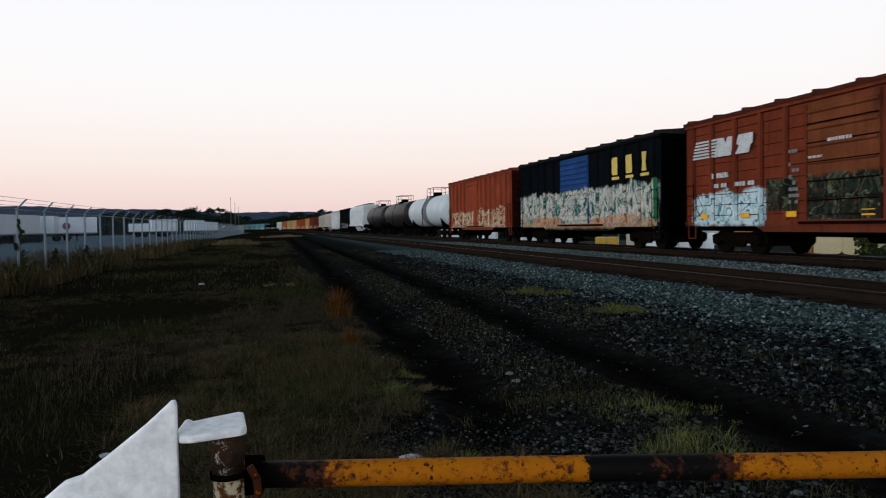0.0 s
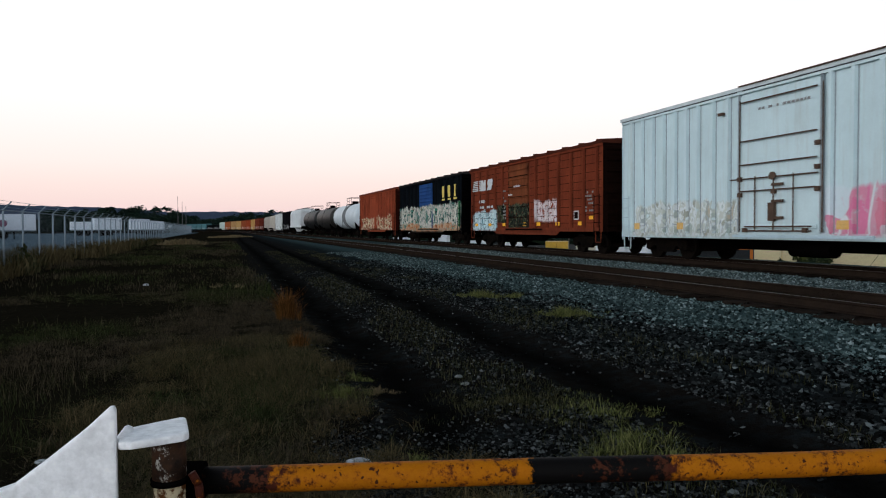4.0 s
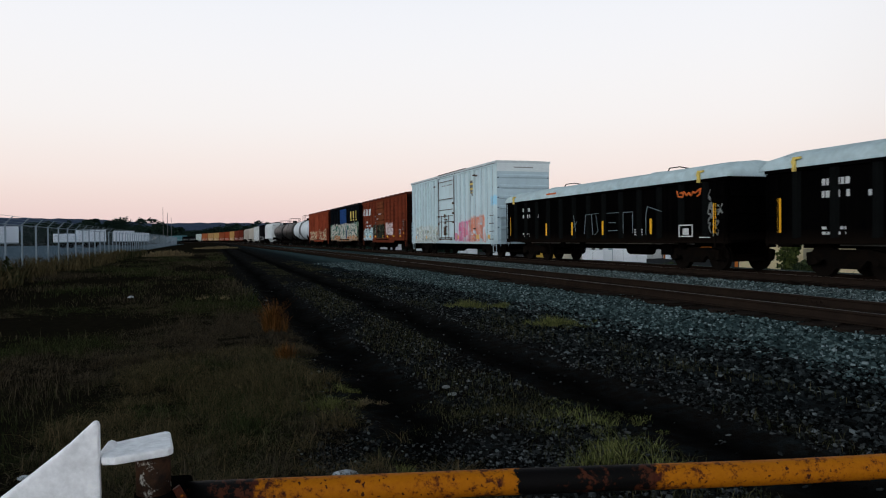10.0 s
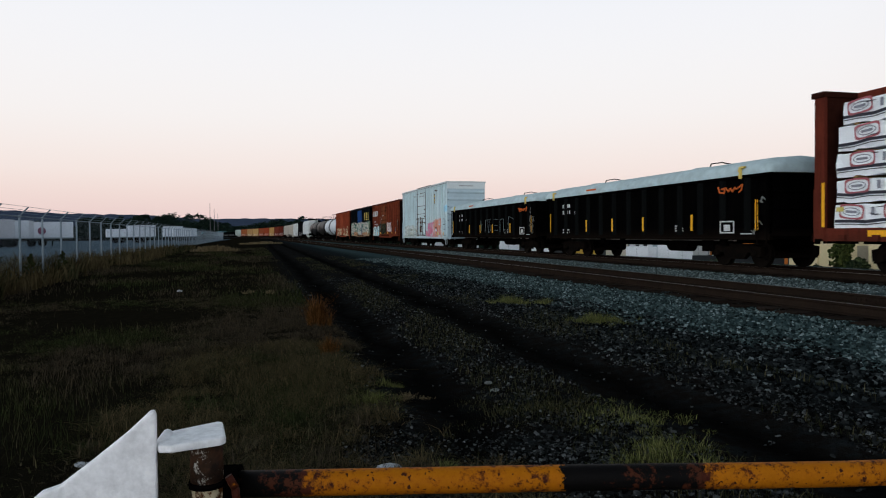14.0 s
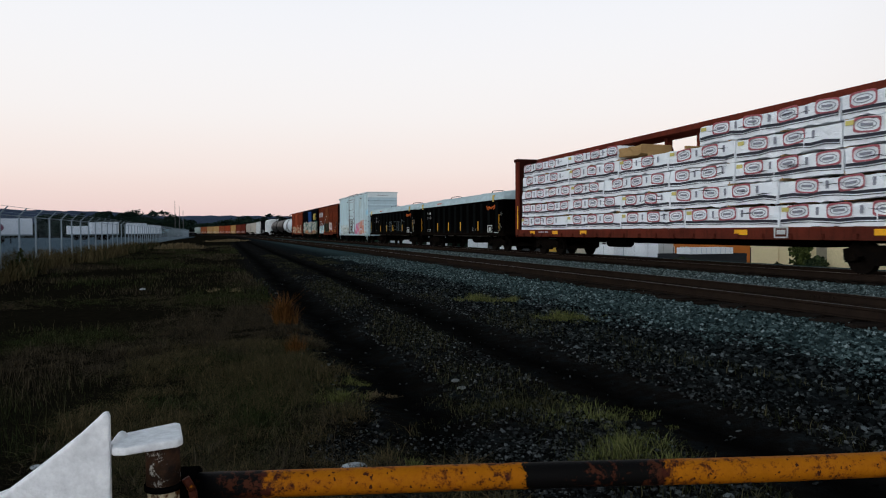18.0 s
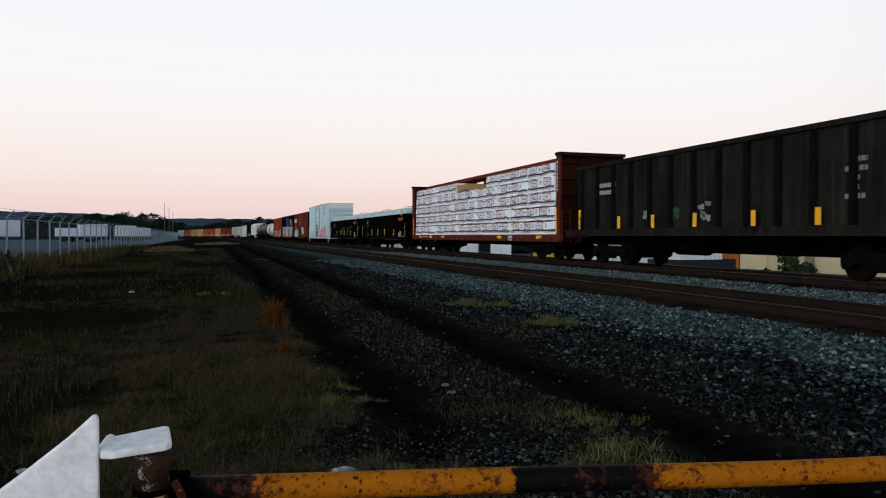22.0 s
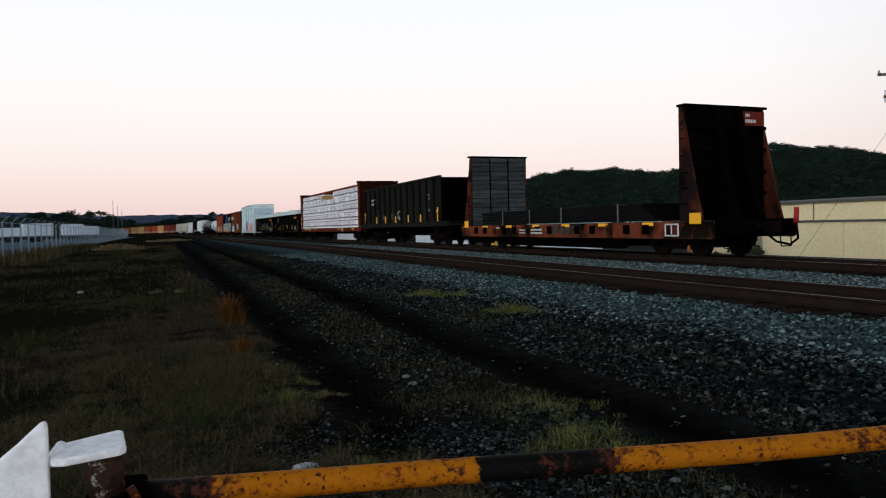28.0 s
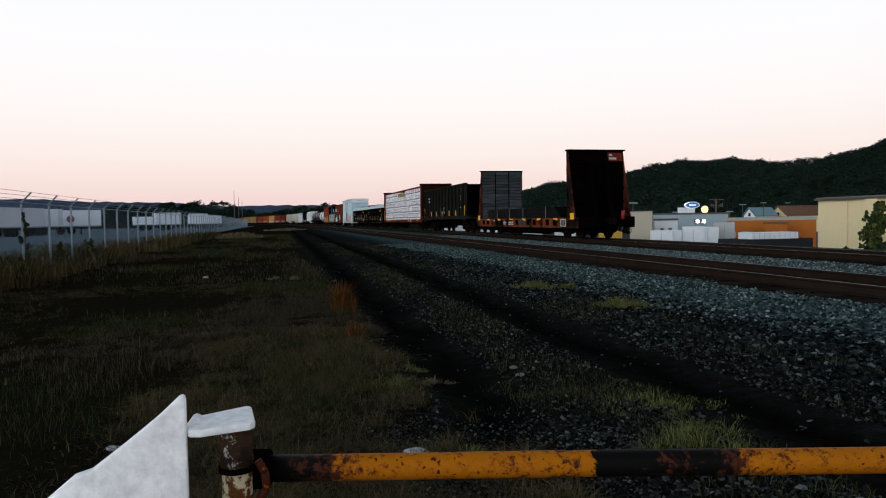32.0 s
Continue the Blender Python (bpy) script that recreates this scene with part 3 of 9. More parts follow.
# ---- the train: every car in its own space, y along the track (towards the front), z up from the rail, -x the side towards the gate ----
HW = 1.55


def wheelset_mesh():
    bm = BM()
    tube(bm, (-0.95, 0, 0), (0.95, 0, 0), 0.075, n=8)
    for s in (-1, 1):
        tube(bm, (s * 0.70, 0, 0), (s * 0.83, 0, 0), 0.425, n=24)
        tube(bm, (s * 0.68, 0, 0), (s * 0.705, 0, 0), 0.455, n=24)
        tube(bm, (s * 0.825, 0, 0), (s * 0.86, 0, 0), 0.12, n=10)
        for k in range(2):
            a = k * math.pi
            tube(bm, (s * 0.83, 0.24 * math.cos(a), 0.24 * math.sin(a)), (s * 0.842, 0.24 * math.cos(a), 0.24 * math.sin(a)), 0.035, n=6)
    return mesh_of("wheelset", bm, WHEEL)


def side_frame_mesh(s):
    bm = BM()
    pts = [(-1.18, 0.34), (-1.20, 0.62), (-0.70, 0.72), (0.70, 0.72), (1.20, 0.62), (1.18, 0.34), (0.98, 0.30), (0.86, 0.40), (0.62, 0.46), (0.40, 0.24), (-0.40, 0.24), (-0.62, 0.46), (-0.86, 0.40), (-0.98, 0.30)]
    poly(bm, pts, "x", s * 0.93, s * 1.07)
    for k in (-0.2, -0.07, 0.07, 0.2):
        tube(bm, (s * 1.0, k, 0.26), (s * 1.0, k, 0.56), 0.05, n=8)
    for y in (-0.89, 0.89):
        tube(bm, (s * 0.9, y, 0.425), (s * 1.13, y, 0.425), 0.10, n=10)
    return mesh_of("side_frame", bm, STEEL_DARK)


WHEELSET_ME = wheelset_mesh()
FRAME_ME = {s: side_frame_mesh(s) for s in (-1, 1)}
_b = BM()
box(_b, -1.0, 1.0, -0.18, 0.18, 0.42, 0.66)
tube(_b, (0, 0, 0.6), (0, 0, 0.78), 0.2, n=12)
BOLSTER_ME = mesh_of("truck", _b, STEEL_DARK)
BEAM_ME = mesh_of("end_beam", box(BM(), -0.95, 0.95, -0.04, 0.04, 0.28, 0.40), STEEL_DARK)
_b = BM()
box(_b, -0.09, 0.09, -0.55, 0.1, 0.80, 0.98)
poly(_b, [(-0.13, 0.08), (-0.16, 0.30), (-0.10, 0.40), (0.02, 0.36), (0.02, 0.28), (-0.06, 0.26), (-0.04, 0.12), (0.13, 0.10), (0.13, -0.02), (-0.13, -0.02)], "z", 0.74, 1.04)
COUPLER_ME = mesh_of("coupler", _b, STEEL_DARK)


def running_gear(car, centres, half, spin=True):
    """Trucks, wheelsets, couplers."""
    for y in centres:
        tr = shared("truck", BOLSTER_ME, car, pose(0, y, 0))
        for s in (-1, 1):
            shared("side_frame", FRAME_ME[s], tr)
            shared("end_beam", BEAM_ME, tr, pose(0, s * 1.22, 0))
        for dy in (-0.89, 0.89):
            base = pose(0, dy, 0.425)
            ws = shared("wheelset", WHEELSET_ME, tr, base)
            if spin:
                WHEELSETS.append((ws, base, 0.425))
    for s in (-1, 1):
        shared("coupler", COUPLER_ME, car, pose(0, s * half, 0, 0, 0, 0 if s > 0 else 180))


def ladder(car, x, y, z0, z1, width, material, along="y", n=None):
    bm = BM()
    n = n or int((z1 - z0) / 0.38) + 1
    ends = [(0, -width / 2), (0, width / 2)] if along == "y" else [(-width / 2, 0), (width / 2, 0)]
    for dx, dy in ends:
        tube(bm, (x + dx, y + dy, z0), (x + dx, y + dy, z1), 0.02, n=5)
    for k in range(n):
        z = z0 + 0.12 + k * (z1 - z0 - 0.2) / max(n - 1, 1)
        tube(bm, (x + ends[0][0], y + ends[0][1], z), (x + ends[1][0], y + ends[1][1], z), 0.016, n=5)
    return part("ladder", bm, material, car)


def plate_on_side(car, name, y0, y1, z0, z1, material, label="", x=-HW, th=0.006):
    return part(name, box(BM(), x - th, x, min(y0, y1), max(y0, y1), z0, z1), material, car, label)


def marks(car, y0, y1, z0, z1, rows, material, rnd, x=-HW, name="stencil_mark", fill=0.8):
    """Unreadable stencilled writing as bars."""
    out = None
    for r in range(rows):
        bm = BM()
        a = z1 - (r + 0.15) * (z1 - z0) / rows
        b = z1 - (r + 0.7) * (z1 - z0) / rows
        y = max(y0, y1)
        while y > min(y0, y1):
            w = rnd.uniform(0.07, 0.14)
            if rnd.random() < fill:
                box(bm, x - 0.005, x, max(y - w, min(y0, y1)), y, b, a)
            y -= w + 0.035
        out = part(name, bm, material, car)
    return out


def boxcar(label, mid, half, top, side_mat, roof_mat, end_mat, door, posts, sill=0.92, end_ribs=8, group="boxcars of the train", door_ribs=7, spin=True, roof_ribs=11, door_mat=None, near=True, shade_mat=None, flat=False, skirt=True):
    car = thing("boxcar", label, "boxcar", group)
    eave = top - 0.17
    bm = box(BM(), -1.47, 1.47, -half, half, sill + 0.12, eave)
    part("body", bm, side_mat, car)
    # side sills and top chords
    for s in (-1, 1):
        part("side_sill", box(BM(), s * 1.40, s * (HW - 0.01), -half, half, sill, sill + 0.17), side_mat, car)
        part("top_chord", box(BM(), s * 1.42, s * HW, -half, half, eave - 0.1, eave + 0.02), side_mat, car)
        if skirt:
            yk = half - 3.75
            part("sill_skirt", poly(BM(), [(-yk, sill + 0.01), (-yk + 0.35, sill - 0.17), (yk - 0.35, sill - 0.17), (yk, sill + 0.01)], "x", min(s * 1.46, s * 1.50), max(s * 1.46, s * 1.50)), side_mat, car)
        for y in (half - 0.35, -half + 0.35):
            part("sill_step", path_tube(BM(), [(s * 1.5, y - 0.22, sill + 0.02), (s * 1.5, y - 0.2, sill - 0.42), (s * 1.5, y + 0.2, sill - 0.42), (s * 1.5, y + 0.22, sill + 0.02)], 0.022, 5), side_mat, car)
    # posts
    for s in (-1, 1):
        if s > 0 and not near:
            continue
        for y in posts:
            bm = BM()
            prof = [(y - 0.07, 1.468), (y - 0.05, HW + 0.025), (y + 0.05, HW + 0.025), (y + 0.07, 1.468)]
            lo, hi = [bm.verts.new((s * b, a, sill + 0.165)) for a, b in prof], [bm.verts.new((s * b, a, eave - 0.095)) for a, b in prof]
            for k in range(3):
                bm.faces.new((lo[k], lo[k + 1], hi[k + 1], hi[k]))
            bmesh.ops.recalc_face_normals(bm, faces=bm.faces)
            part("side_post", bm, side_mat, car)
            # dark strip beside each near post: its shadow line put into colour
            if spin and s < 0:
                part("post_shade", box(BM(), -1.4735, -1.469, y - 0.105, y - 0.07, sill + 0.17, eave - 0.1), shade_mat or end_mat, car)
    # roof: low gable with cross ridges
    ridge = eave + 0.13 if flat else top + 0.05
    part("roof", poly(BM(), [(-HW - 0.03, eave), (HW + 0.03, eave), (HW + 0.03, eave + 0.11), (0, ridge), (-HW - 0.03, eave + 0.11)], "y", -half - 0.05, half + 0.05), roof_mat, car)
    for k in range(roof_ribs):
        y = -half + 0.3 + k * (2 * half - 0.6) / (roof_ribs - 1)
        part("roof_rib", poly(BM(), [(-HW - 0.05, eave + 0.06), (-HW - 0.05, eave + 0.17), (0, top + 0.11), (HW + 0.05, eave + 0.17), (HW + 0.05, eave + 0.06), (0, top + 0.03)], "y", y - 0.06, y + 0.06), roof_mat, car)
    # ends with corrugations, in a darker colour than the sides
    for s in (-1, 1):
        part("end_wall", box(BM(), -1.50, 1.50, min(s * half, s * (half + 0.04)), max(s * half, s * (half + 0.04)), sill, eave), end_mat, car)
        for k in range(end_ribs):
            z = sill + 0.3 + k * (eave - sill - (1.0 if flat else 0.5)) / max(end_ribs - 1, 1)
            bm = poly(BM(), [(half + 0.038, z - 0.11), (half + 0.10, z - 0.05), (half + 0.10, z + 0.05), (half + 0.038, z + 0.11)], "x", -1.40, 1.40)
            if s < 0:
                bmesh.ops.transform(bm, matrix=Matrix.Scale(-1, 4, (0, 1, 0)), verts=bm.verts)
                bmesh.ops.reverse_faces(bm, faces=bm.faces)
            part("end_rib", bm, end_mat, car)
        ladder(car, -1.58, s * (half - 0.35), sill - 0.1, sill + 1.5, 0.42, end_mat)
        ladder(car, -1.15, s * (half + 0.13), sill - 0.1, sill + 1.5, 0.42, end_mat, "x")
    # door, on its rails
    y0, y1 = door
    for s in (-1, 1):
        d = part("door", box(BM(), min(s * 1.46, s * 1.53), max(s * 1.46, s * 1.53), y0, y1, sill + 0.15, eave - 0.16), door_mat or side_mat, car)
        if s < 0:
            for k in range(door_ribs):
                z = sill + 0.35 + k * (eave - sill - 0.75) / max(door_ribs - 1, 1)
                part("door_rib", poly(BM(), [(-1.529, z - 0.07), (-1.575, z - 0.03), (-1.575, z + 0.03), (-1.529, z + 0.07)], "y", y0 + 0.08, y1 - 0.08), door_mat or side_mat, d)
        part("door_rail", box(BM(), min(s * 1.47, s * 1.60), max(s * 1.47, s * 1.60), y0 - 1.6, y1 + 0.25, sill + 0.05, sill + 0.13), end_mat if near else side_mat, car)
    # underframe
    part("underframe", poly(BM(), [(-half + 0.2, sill), (-half + 0.2, sill - 0.18), (-half + 3.4, sill - 0.18), (-half + 4.4, sill - 0.34), (half - 4.4, sill - 0.34), (half - 3.4, sill - 0.18), (half - 0.2, sill - 0.18), (half - 0.2, sill)], "x", -0.45, 0.45), UNDER, car)
    part("brake_reservoir", tube(BM(), (-0.9, -1.2, sill - 0.25), (-0.9, 0.2, sill - 0.25), 0.22, n=12), UNDER, car)
    running_gear(car, (half - 2.1, -half + 2.1), half + 0.45, spin)
    CARS.append((car, mid))
    return car


rn = random.Random(21)
RED_OX = (0.215, 0.042, 0.022)
BROWN = (0.20, 0.058, 0.026)
GRAF_PALE = [(0.02, 0.10, 0.09), (0.02, 0.07, 0.06), (0.03, 0.17, 0.14), (0.34, 0.36, 0.33), (0.52, 0.49, 0.43), (0.60, 0.57, 0.51), (0.42, 0.41, 0.36), (0.54, 0.51, 0.45), (0.06, 0.22, 0.17), (0.02, 0.05, 0.05), (0.42, 0.24, 0.14)]
GRAF_LOW = [(0.10, 0.24, 0.20), (0.30, 0.10, 0.05), (0.46, 0.22, 0.11), (0.50, 0.34, 0.22), (0.42, 0.16, 0.07), (0.40, 0.38, 0.32), (0.06, 0.20, 0.18)]
GRAF_CREAM = [(0.16, 0.05, 0.03), (0.28, 0.07, 0.04), (0.50, 0.40, 0.25), (0.62, 0.54, 0.38), (0.30, 0.08, 0.05), (0.55, 0.46, 0.30), (0.20, 0.12, 0.05)]
GRAF_BLUE = [(0.03, 0.13, 0.15), (0.30, 0.46, 0.50), (0.50, 0.66, 0.70), (0.60, 0.73, 0.76), (0.54, 0.68, 0.72), (0.44, 0.58, 0.62), (0.10, 0.22, 0.24)]
GRAF_DARK = [(0.11, 0.13, 0.08), (0.015, 0.02, 0.015), (0.02, 0.026, 0.02), (0.012, 0.015, 0.012), (0.03, 0.035, 0.025), (0.05, 0.06, 0.035)]
GRAF_PINK = [(0.66, 0.70, 0.72), (0.60, 0.68, 0.72), (0.64, 0.26, 0.36), (0.66, 0.20, 0.34), (0.62, 0.32, 0.40), (0.64, 0.22, 0.30), (0.62, 0.50, 0.55)]
GRAF_ORANGE = [(0.60, 0.66, 0.70), (0.56, 0.62, 0.66), (0.64, 0.28, 0.20), (0.62, 0.22, 0.14), (0.62, 0.34, 0.28), (0.56, 0.60, 0.62), (0.60, 0.25, 0.17)]
GRAF_WHITE = [(0.20, 0.05, 0.03), (0.24, 0.06, 0.035), (0.58, 0.52, 0.52), (0.66, 0.58, 0.58), (0.60, 0.52, 0.53), (0.26, 0.06, 0.035)]
GRAF_OLD = [(0.36, 0.40, 0.40), (0.58, 0.68, 0.70), (0.40, 0.46, 0.42), (0.66, 0.70, 0.70), (0.52, 0.55, 0.50), (0.64, 0.69, 0.70), (0.34, 0.35, 0.30), (0.46, 0.40, 0.32)]
SPRAY_BLUE = [(0.30, 0.62, 0.80), (0.50, 0.70, 0.80), (0.36, 0.66, 0.82), (0.32, 0.63, 0.80)]

# red boxcar with a cream tag
mat = painted_side("weathered_red_car_paint", (0.36, 0.075, 0.035), (0.26, 0.055, 0.028), [(0.6, 7.0, 0.9, 2.1, GRAF_CREAM, 0.24, 0.5), (-6.6, -0.4, 0.9, 2.2, GRAF_CREAM, 0.22, 0.5)])
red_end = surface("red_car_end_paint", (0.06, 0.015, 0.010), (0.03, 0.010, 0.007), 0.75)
boxcar("weathered orange-red boxcar with cream graffiti along its lower side", 76.2, 7.8, 4.61, mat, surface("red_roof", (0.20, 0.05, 0.03), None, 0.7), red_end, (-0.44, 2.37), [7.5, 6.4, 5.3, 4.2, 3.1, -1.2, -2.3, -3.4, -4.5, -5.6, -6.7, -7.5], door_ribs=2)

# dark blue boxcar, yellow mark, bright blue door, large pale graffiti
mat = painted_side("dark_navy_car_paint", (0.010, 0.014, 0.020), (0.016, 0.020, 0.025), [(-7.8, 7.8, 0.9, 2.75, GRAF_PALE, 0.26, 0.45), (-7.8, 7.8, 0.8, 1.45, GRAF_LOW, 0.25, 0.4)], streak_amount=0.3)
blue = painted_side("blue_door_paint", (0.03, 0.085, 0.26), (0.025, 0.07, 0.20), [(-1.5, 1.8, 0.9, 2.75, GRAF_PALE, 0.26, 0.3)], streak_amount=0.2)
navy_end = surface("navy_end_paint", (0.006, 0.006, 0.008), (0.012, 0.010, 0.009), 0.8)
csx = boxcar("dark navy boxcar with a blue door and pale graffiti", 59.0, 7.9, 4.62, mat, surface("navy_roof", (0.03, 0.03, 0.033), (0.06, 0.045, 0.035), 0.7), navy_end, (-1.48, 1.74), [7.55, 6.13, 4.95, 4.0, 2.75, -2.44, -3.72, -5.0, -6.2, -7.35], door_mat=blue, door_ribs=12)


def block_marks(car):
    """Three faded yellow painted blocks with bars under them."""
    shapes = [[(0.1, 0), (0.5, 0), (0.5, 0.82), (0.1, 0.82), (0, 0.7), (0, 0.12)],
              [(0.06, 0), (0.5, 0), (0.56, 0.1), (0.5, 0.82), (0.06, 0.82), (0, 0.7)],
              [(0.1, 0), (0.46, 0), (0.4, 0.41), (0.46, 0.82), (0.1, 0.82), (0.16, 0.41)]]
    for k, sh in enumerate(shapes):
        y = -3.98 - 1.23 * k
        pts = [(y - a, 3.14 + b * 0.92) for a, b in sh]
        part("yellow_mark", poly(BM(), pts[::-1], "x", -HW - 0.008, -HW), YELLOW_MARK, car, "faded yellow painted mark")
        plate_on_side(car, "yellow_bar", y, y - 0.64, 2.94, 3.06, YELLOW_MARK)


block_marks(csx)
plate_on_side(csx, "green_panel", -7.7, -7.35, 1.2, 2.8, surface("green_paint", (0.03, 0.19, 0.08), None, 0.7))

# brown boxcar with a white striped mark, rusty door
mat = painted_side("brown_red_car_paint", (0.245, 0.054, 0.026), (0.18, 0.040, 0.021), [(3.5, 7.4, 0.9, 2.05, GRAF_BLUE, 0.2, 0.4), (-3.9, -1.4, 1.3, 2.4, GRAF_WHITE, 0.17, 0.4), (2.2, 3.6, 1.3, 2.35, GRAF_DARK, 0.24, 0.3)])
rustdoor = painted_side("rusty_door_paint", (0.245, 0.075, 0.032), (0.15, 0.044, 0.022), [(-0.8, 1.9, 0.9, 2.35, GRAF_DARK, 0.24, 0.25)])
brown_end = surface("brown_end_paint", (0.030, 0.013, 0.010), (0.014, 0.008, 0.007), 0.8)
ns = boxcar("brown-red boxcar with white striped mark, rusty door and blue graffiti", 41.65, 7.75, 4.6, mat, surface("brown_roof", (0.12, 0.035, 0.022), None, 0.7), brown_end, (-0.66, 1.83), [7.3, 6.22, 4.99, 3.76, 2.68, -1.5, -2.7, -3.9, -5.1, -6.2, -7.3], door_mat=rustdoor)
for k in range(6):
    z = 3.22 + k * 0.105
    plate_on_side(ns, "white_stripe", 7.3 - 0.05 * k, 6.0 - 0.05 * k, z, z + 0.062, WHITE_MARK, "slanted white painted stripe")
for pts in ([(6.0, 3.2), (5.14, 3.2), (4.98, 3.8), (5.30, 3.8), (5.40, 3.62), (5.50, 3.8), (5.84, 3.8)],
            [(4.92, 3.2), (4.25, 3.2), (4.16, 3.44), (4.06, 3.48), (4.05, 3.8), (4.75, 3.8), (4.84, 3.52), (4.70, 3.46)]):
    part("white_mark", poly(BM(), pts, "x", -HW - 0.008, -HW), WHITE_MARK, ns, "white painted block mark")
seam = surface("dark_red_panel_seam", (0.07, 0.018, 0.011), (0.10, 0.026, 0.014), 0.8)
for k in range(9):
    z = 1.28 + 0.345 * k
    for a, b in ((-7.6, -0.8), (1.95, 7.6)):
        part("panel_seam", box(BM(), -1.482, -1.46, a, b, z - 0.011, z + 0.011), seam, ns)
for z in (1.62, 2.14, 2.66, 3.18, 3.70):
    part("door_seam", box(BM(), -1.578, -1.52, -0.6, 1.77, z - 0.02, z + 0.012), brown_end, ns)
for y in (-0.64, 1.80):
    part("door_edge", box(BM(), -1.536, -1.46, y - 0.015, y + 0.015, 1.08, 4.25), seam, ns)
part("capacity_panel", box(BM(), -1.485, -1.465, -5.72, -5.30, 1.42, 1.80), WHITE_MARK, ns, "white stencilled panel")
part("capacity_panel", box(BM(), -1.490, -1.484, -5.67, -5.35, 1.47, 1.75), brown_end, ns)
plate_on_side(ns, "yellow_reflector", -6.62, -6.95, 1.42, 1.56, YELLOW_REF, x=-1.478)
marks(ns, -6.3, -6.95, 1.7, 2.6, 6, surface("dull_grey_stencil", (0.25, 0.26, 0.25), None, 0.8), rn, fill=0.5, x=-1.475)
marks(ns, 6.15, 5.3, 2.42, 2.72, 1, WHITE_MARK, rn)
marks(ns, 6.15, 4.0, 2.12, 2.36, 1, WHITE_MARK, rn)
marks(ns, 2.5, 2.1, 1.5, 3.1, 9, surface("dull_grey_stencil", (0.25, 0.26, 0.25), None, 0.8), rn, fill=0.45)
marks(ns, 1.0, 0.2, 3.1, 3.26, 1, WHITE_MARK, rn, x=-1.58)
marks(ns, 1.7, 1.2, 2.72, 2.84, 1, WHITE_MARK, rn, x=-1.58)
for y in (6.6, 4.45, 2.4, -0.3, -1.9, -3.9, -6.0):
    plate_on_side(ns, "yellow_reflector", y - 0.2, y + 0.2, 1.18, 1.34, YELLOW_REF)

# tall white boxcar with a plug door
mat = painted_side("white_car_paint", (0.60, 0.735, 0.765), (0.54, 0.665, 0.69), [(-4.4, -1.3, 0.80, 2.15, GRAF_PINK, 0.8, 0.3), (-6.5, -3.9, 0.80, 2.3, GRAF_ORANGE, 0.8, 0.3), (1.6, 7.3, 0.74, 1.9, GRAF_OLD, 0.26, 0.5), (-8.0, -7.2, 2.75, 3.35, SPRAY_BLUE, 0.5, 0.25)], streak=(0.42, 0.41, 0.38), streak_amount=0.45, grain=0.15)
white_end = surface("white_end_paint", (0.50, 0.63, 0.69), (0.40, 0.50, 0.55), 0.65, 0, 1.2, 25, 0.6, 0.1, spots=(0.30, 0.16, 0.08), spot_at=0.74)
hi = boxcar("tall white boxcar with plug door, pink graffiti and shield emblem", 24.48, 7.96, 5.16, mat, surface("white_roof", (0.62, 0.68, 0.70), None, 0.6), white_end, (-1.31, 1.58), [7.3, 6.65, 5.99, 5.35, 4.71, 4.1, 3.53, 2.8, 2.12, -1.6, -2.27, -3.05, -3.9, -4.69, -5.69, -6.46, -7.21], sill=0.74, end_ribs=7, door_ribs=1, roof_ribs=0, flat=True, skirt=False, shade_mat=surface("grey_post_shade_and_jamb", (0.30, 0.35, 0.38), (0.2, 0.22, 0.23), 0.8))
rust_line = surface("rust_streak_paint", (0.10, 0.065, 0.05), (0.2, 0.13, 0.09), 0.8)
for z, a, b in ((3.52, 1.5, -1.25), (2.85, 1.5, -1.25), (2.45, 1.9, -1.3), (2.1, 1.5, -1.25), (1.1, 1.3, -1.1), (0.98, 1.3, -1.1), (4.62, 1.5, -1.25)):
    part("door_bar", tube(BM(), (-HW - 0.05, a, z), (-HW - 0.05, b, z), 0.022, n=6), rust_line, hi)
for y in (0.9, 0.2, -0.5):
    part("lock_rod", tube(BM(), (-HW - 0.055, y, 1.0), (-HW - 0.055, y, 2.5 if y else 4.6), 0.02, n=6), rust_line, hi)
for z in (1.3, 1.75, 2.2):
    part("door_handle", box(BM(), -HW - 0.09, -HW - 0.03, -0.15, 0.25, z, z + 0.07), rust_line, hi)
shield = [(-0.34, 4.35), (0.34, 4.35), (0.36, 3.92), (0.25, 3.64), (0.0, 3.46), (-0.25, 3.64), (-0.36, 3.92)]
part("emblem", poly(BM(), [(-4.3 + a, b) for a, b in shield], "x", -1.486, -1.46), surface("emblem_brown", (0.20, 0.19, 0.18), None, 0.7), hi, "dark shield emblem with yellow bands")
for z, w in ((4.14, 0.30), (3.86, 0.29), (3.68, 0.18)):
    part("emblem_band", box(BM(), -1.492, -1.484, -4.3 - w, -4.3 + w, z - 0.045, z + (0.07 if w > 0.2 else -0.01)), YELLOW_MARK, hi)
amber = surface("sun_bleached_reflector", (0.78, 0.46, 0.14), (0.70, 0.50, 0.26), 0.6, 0, 5, 30)
for y in (6.95, 4.55, 0.55, -2.0, -5.1, -6.85):
    plate_on_side(hi, "orange_reflector", y - 0.24, y + 0.24, 1.02, 1.24, amber, x=-1.478)
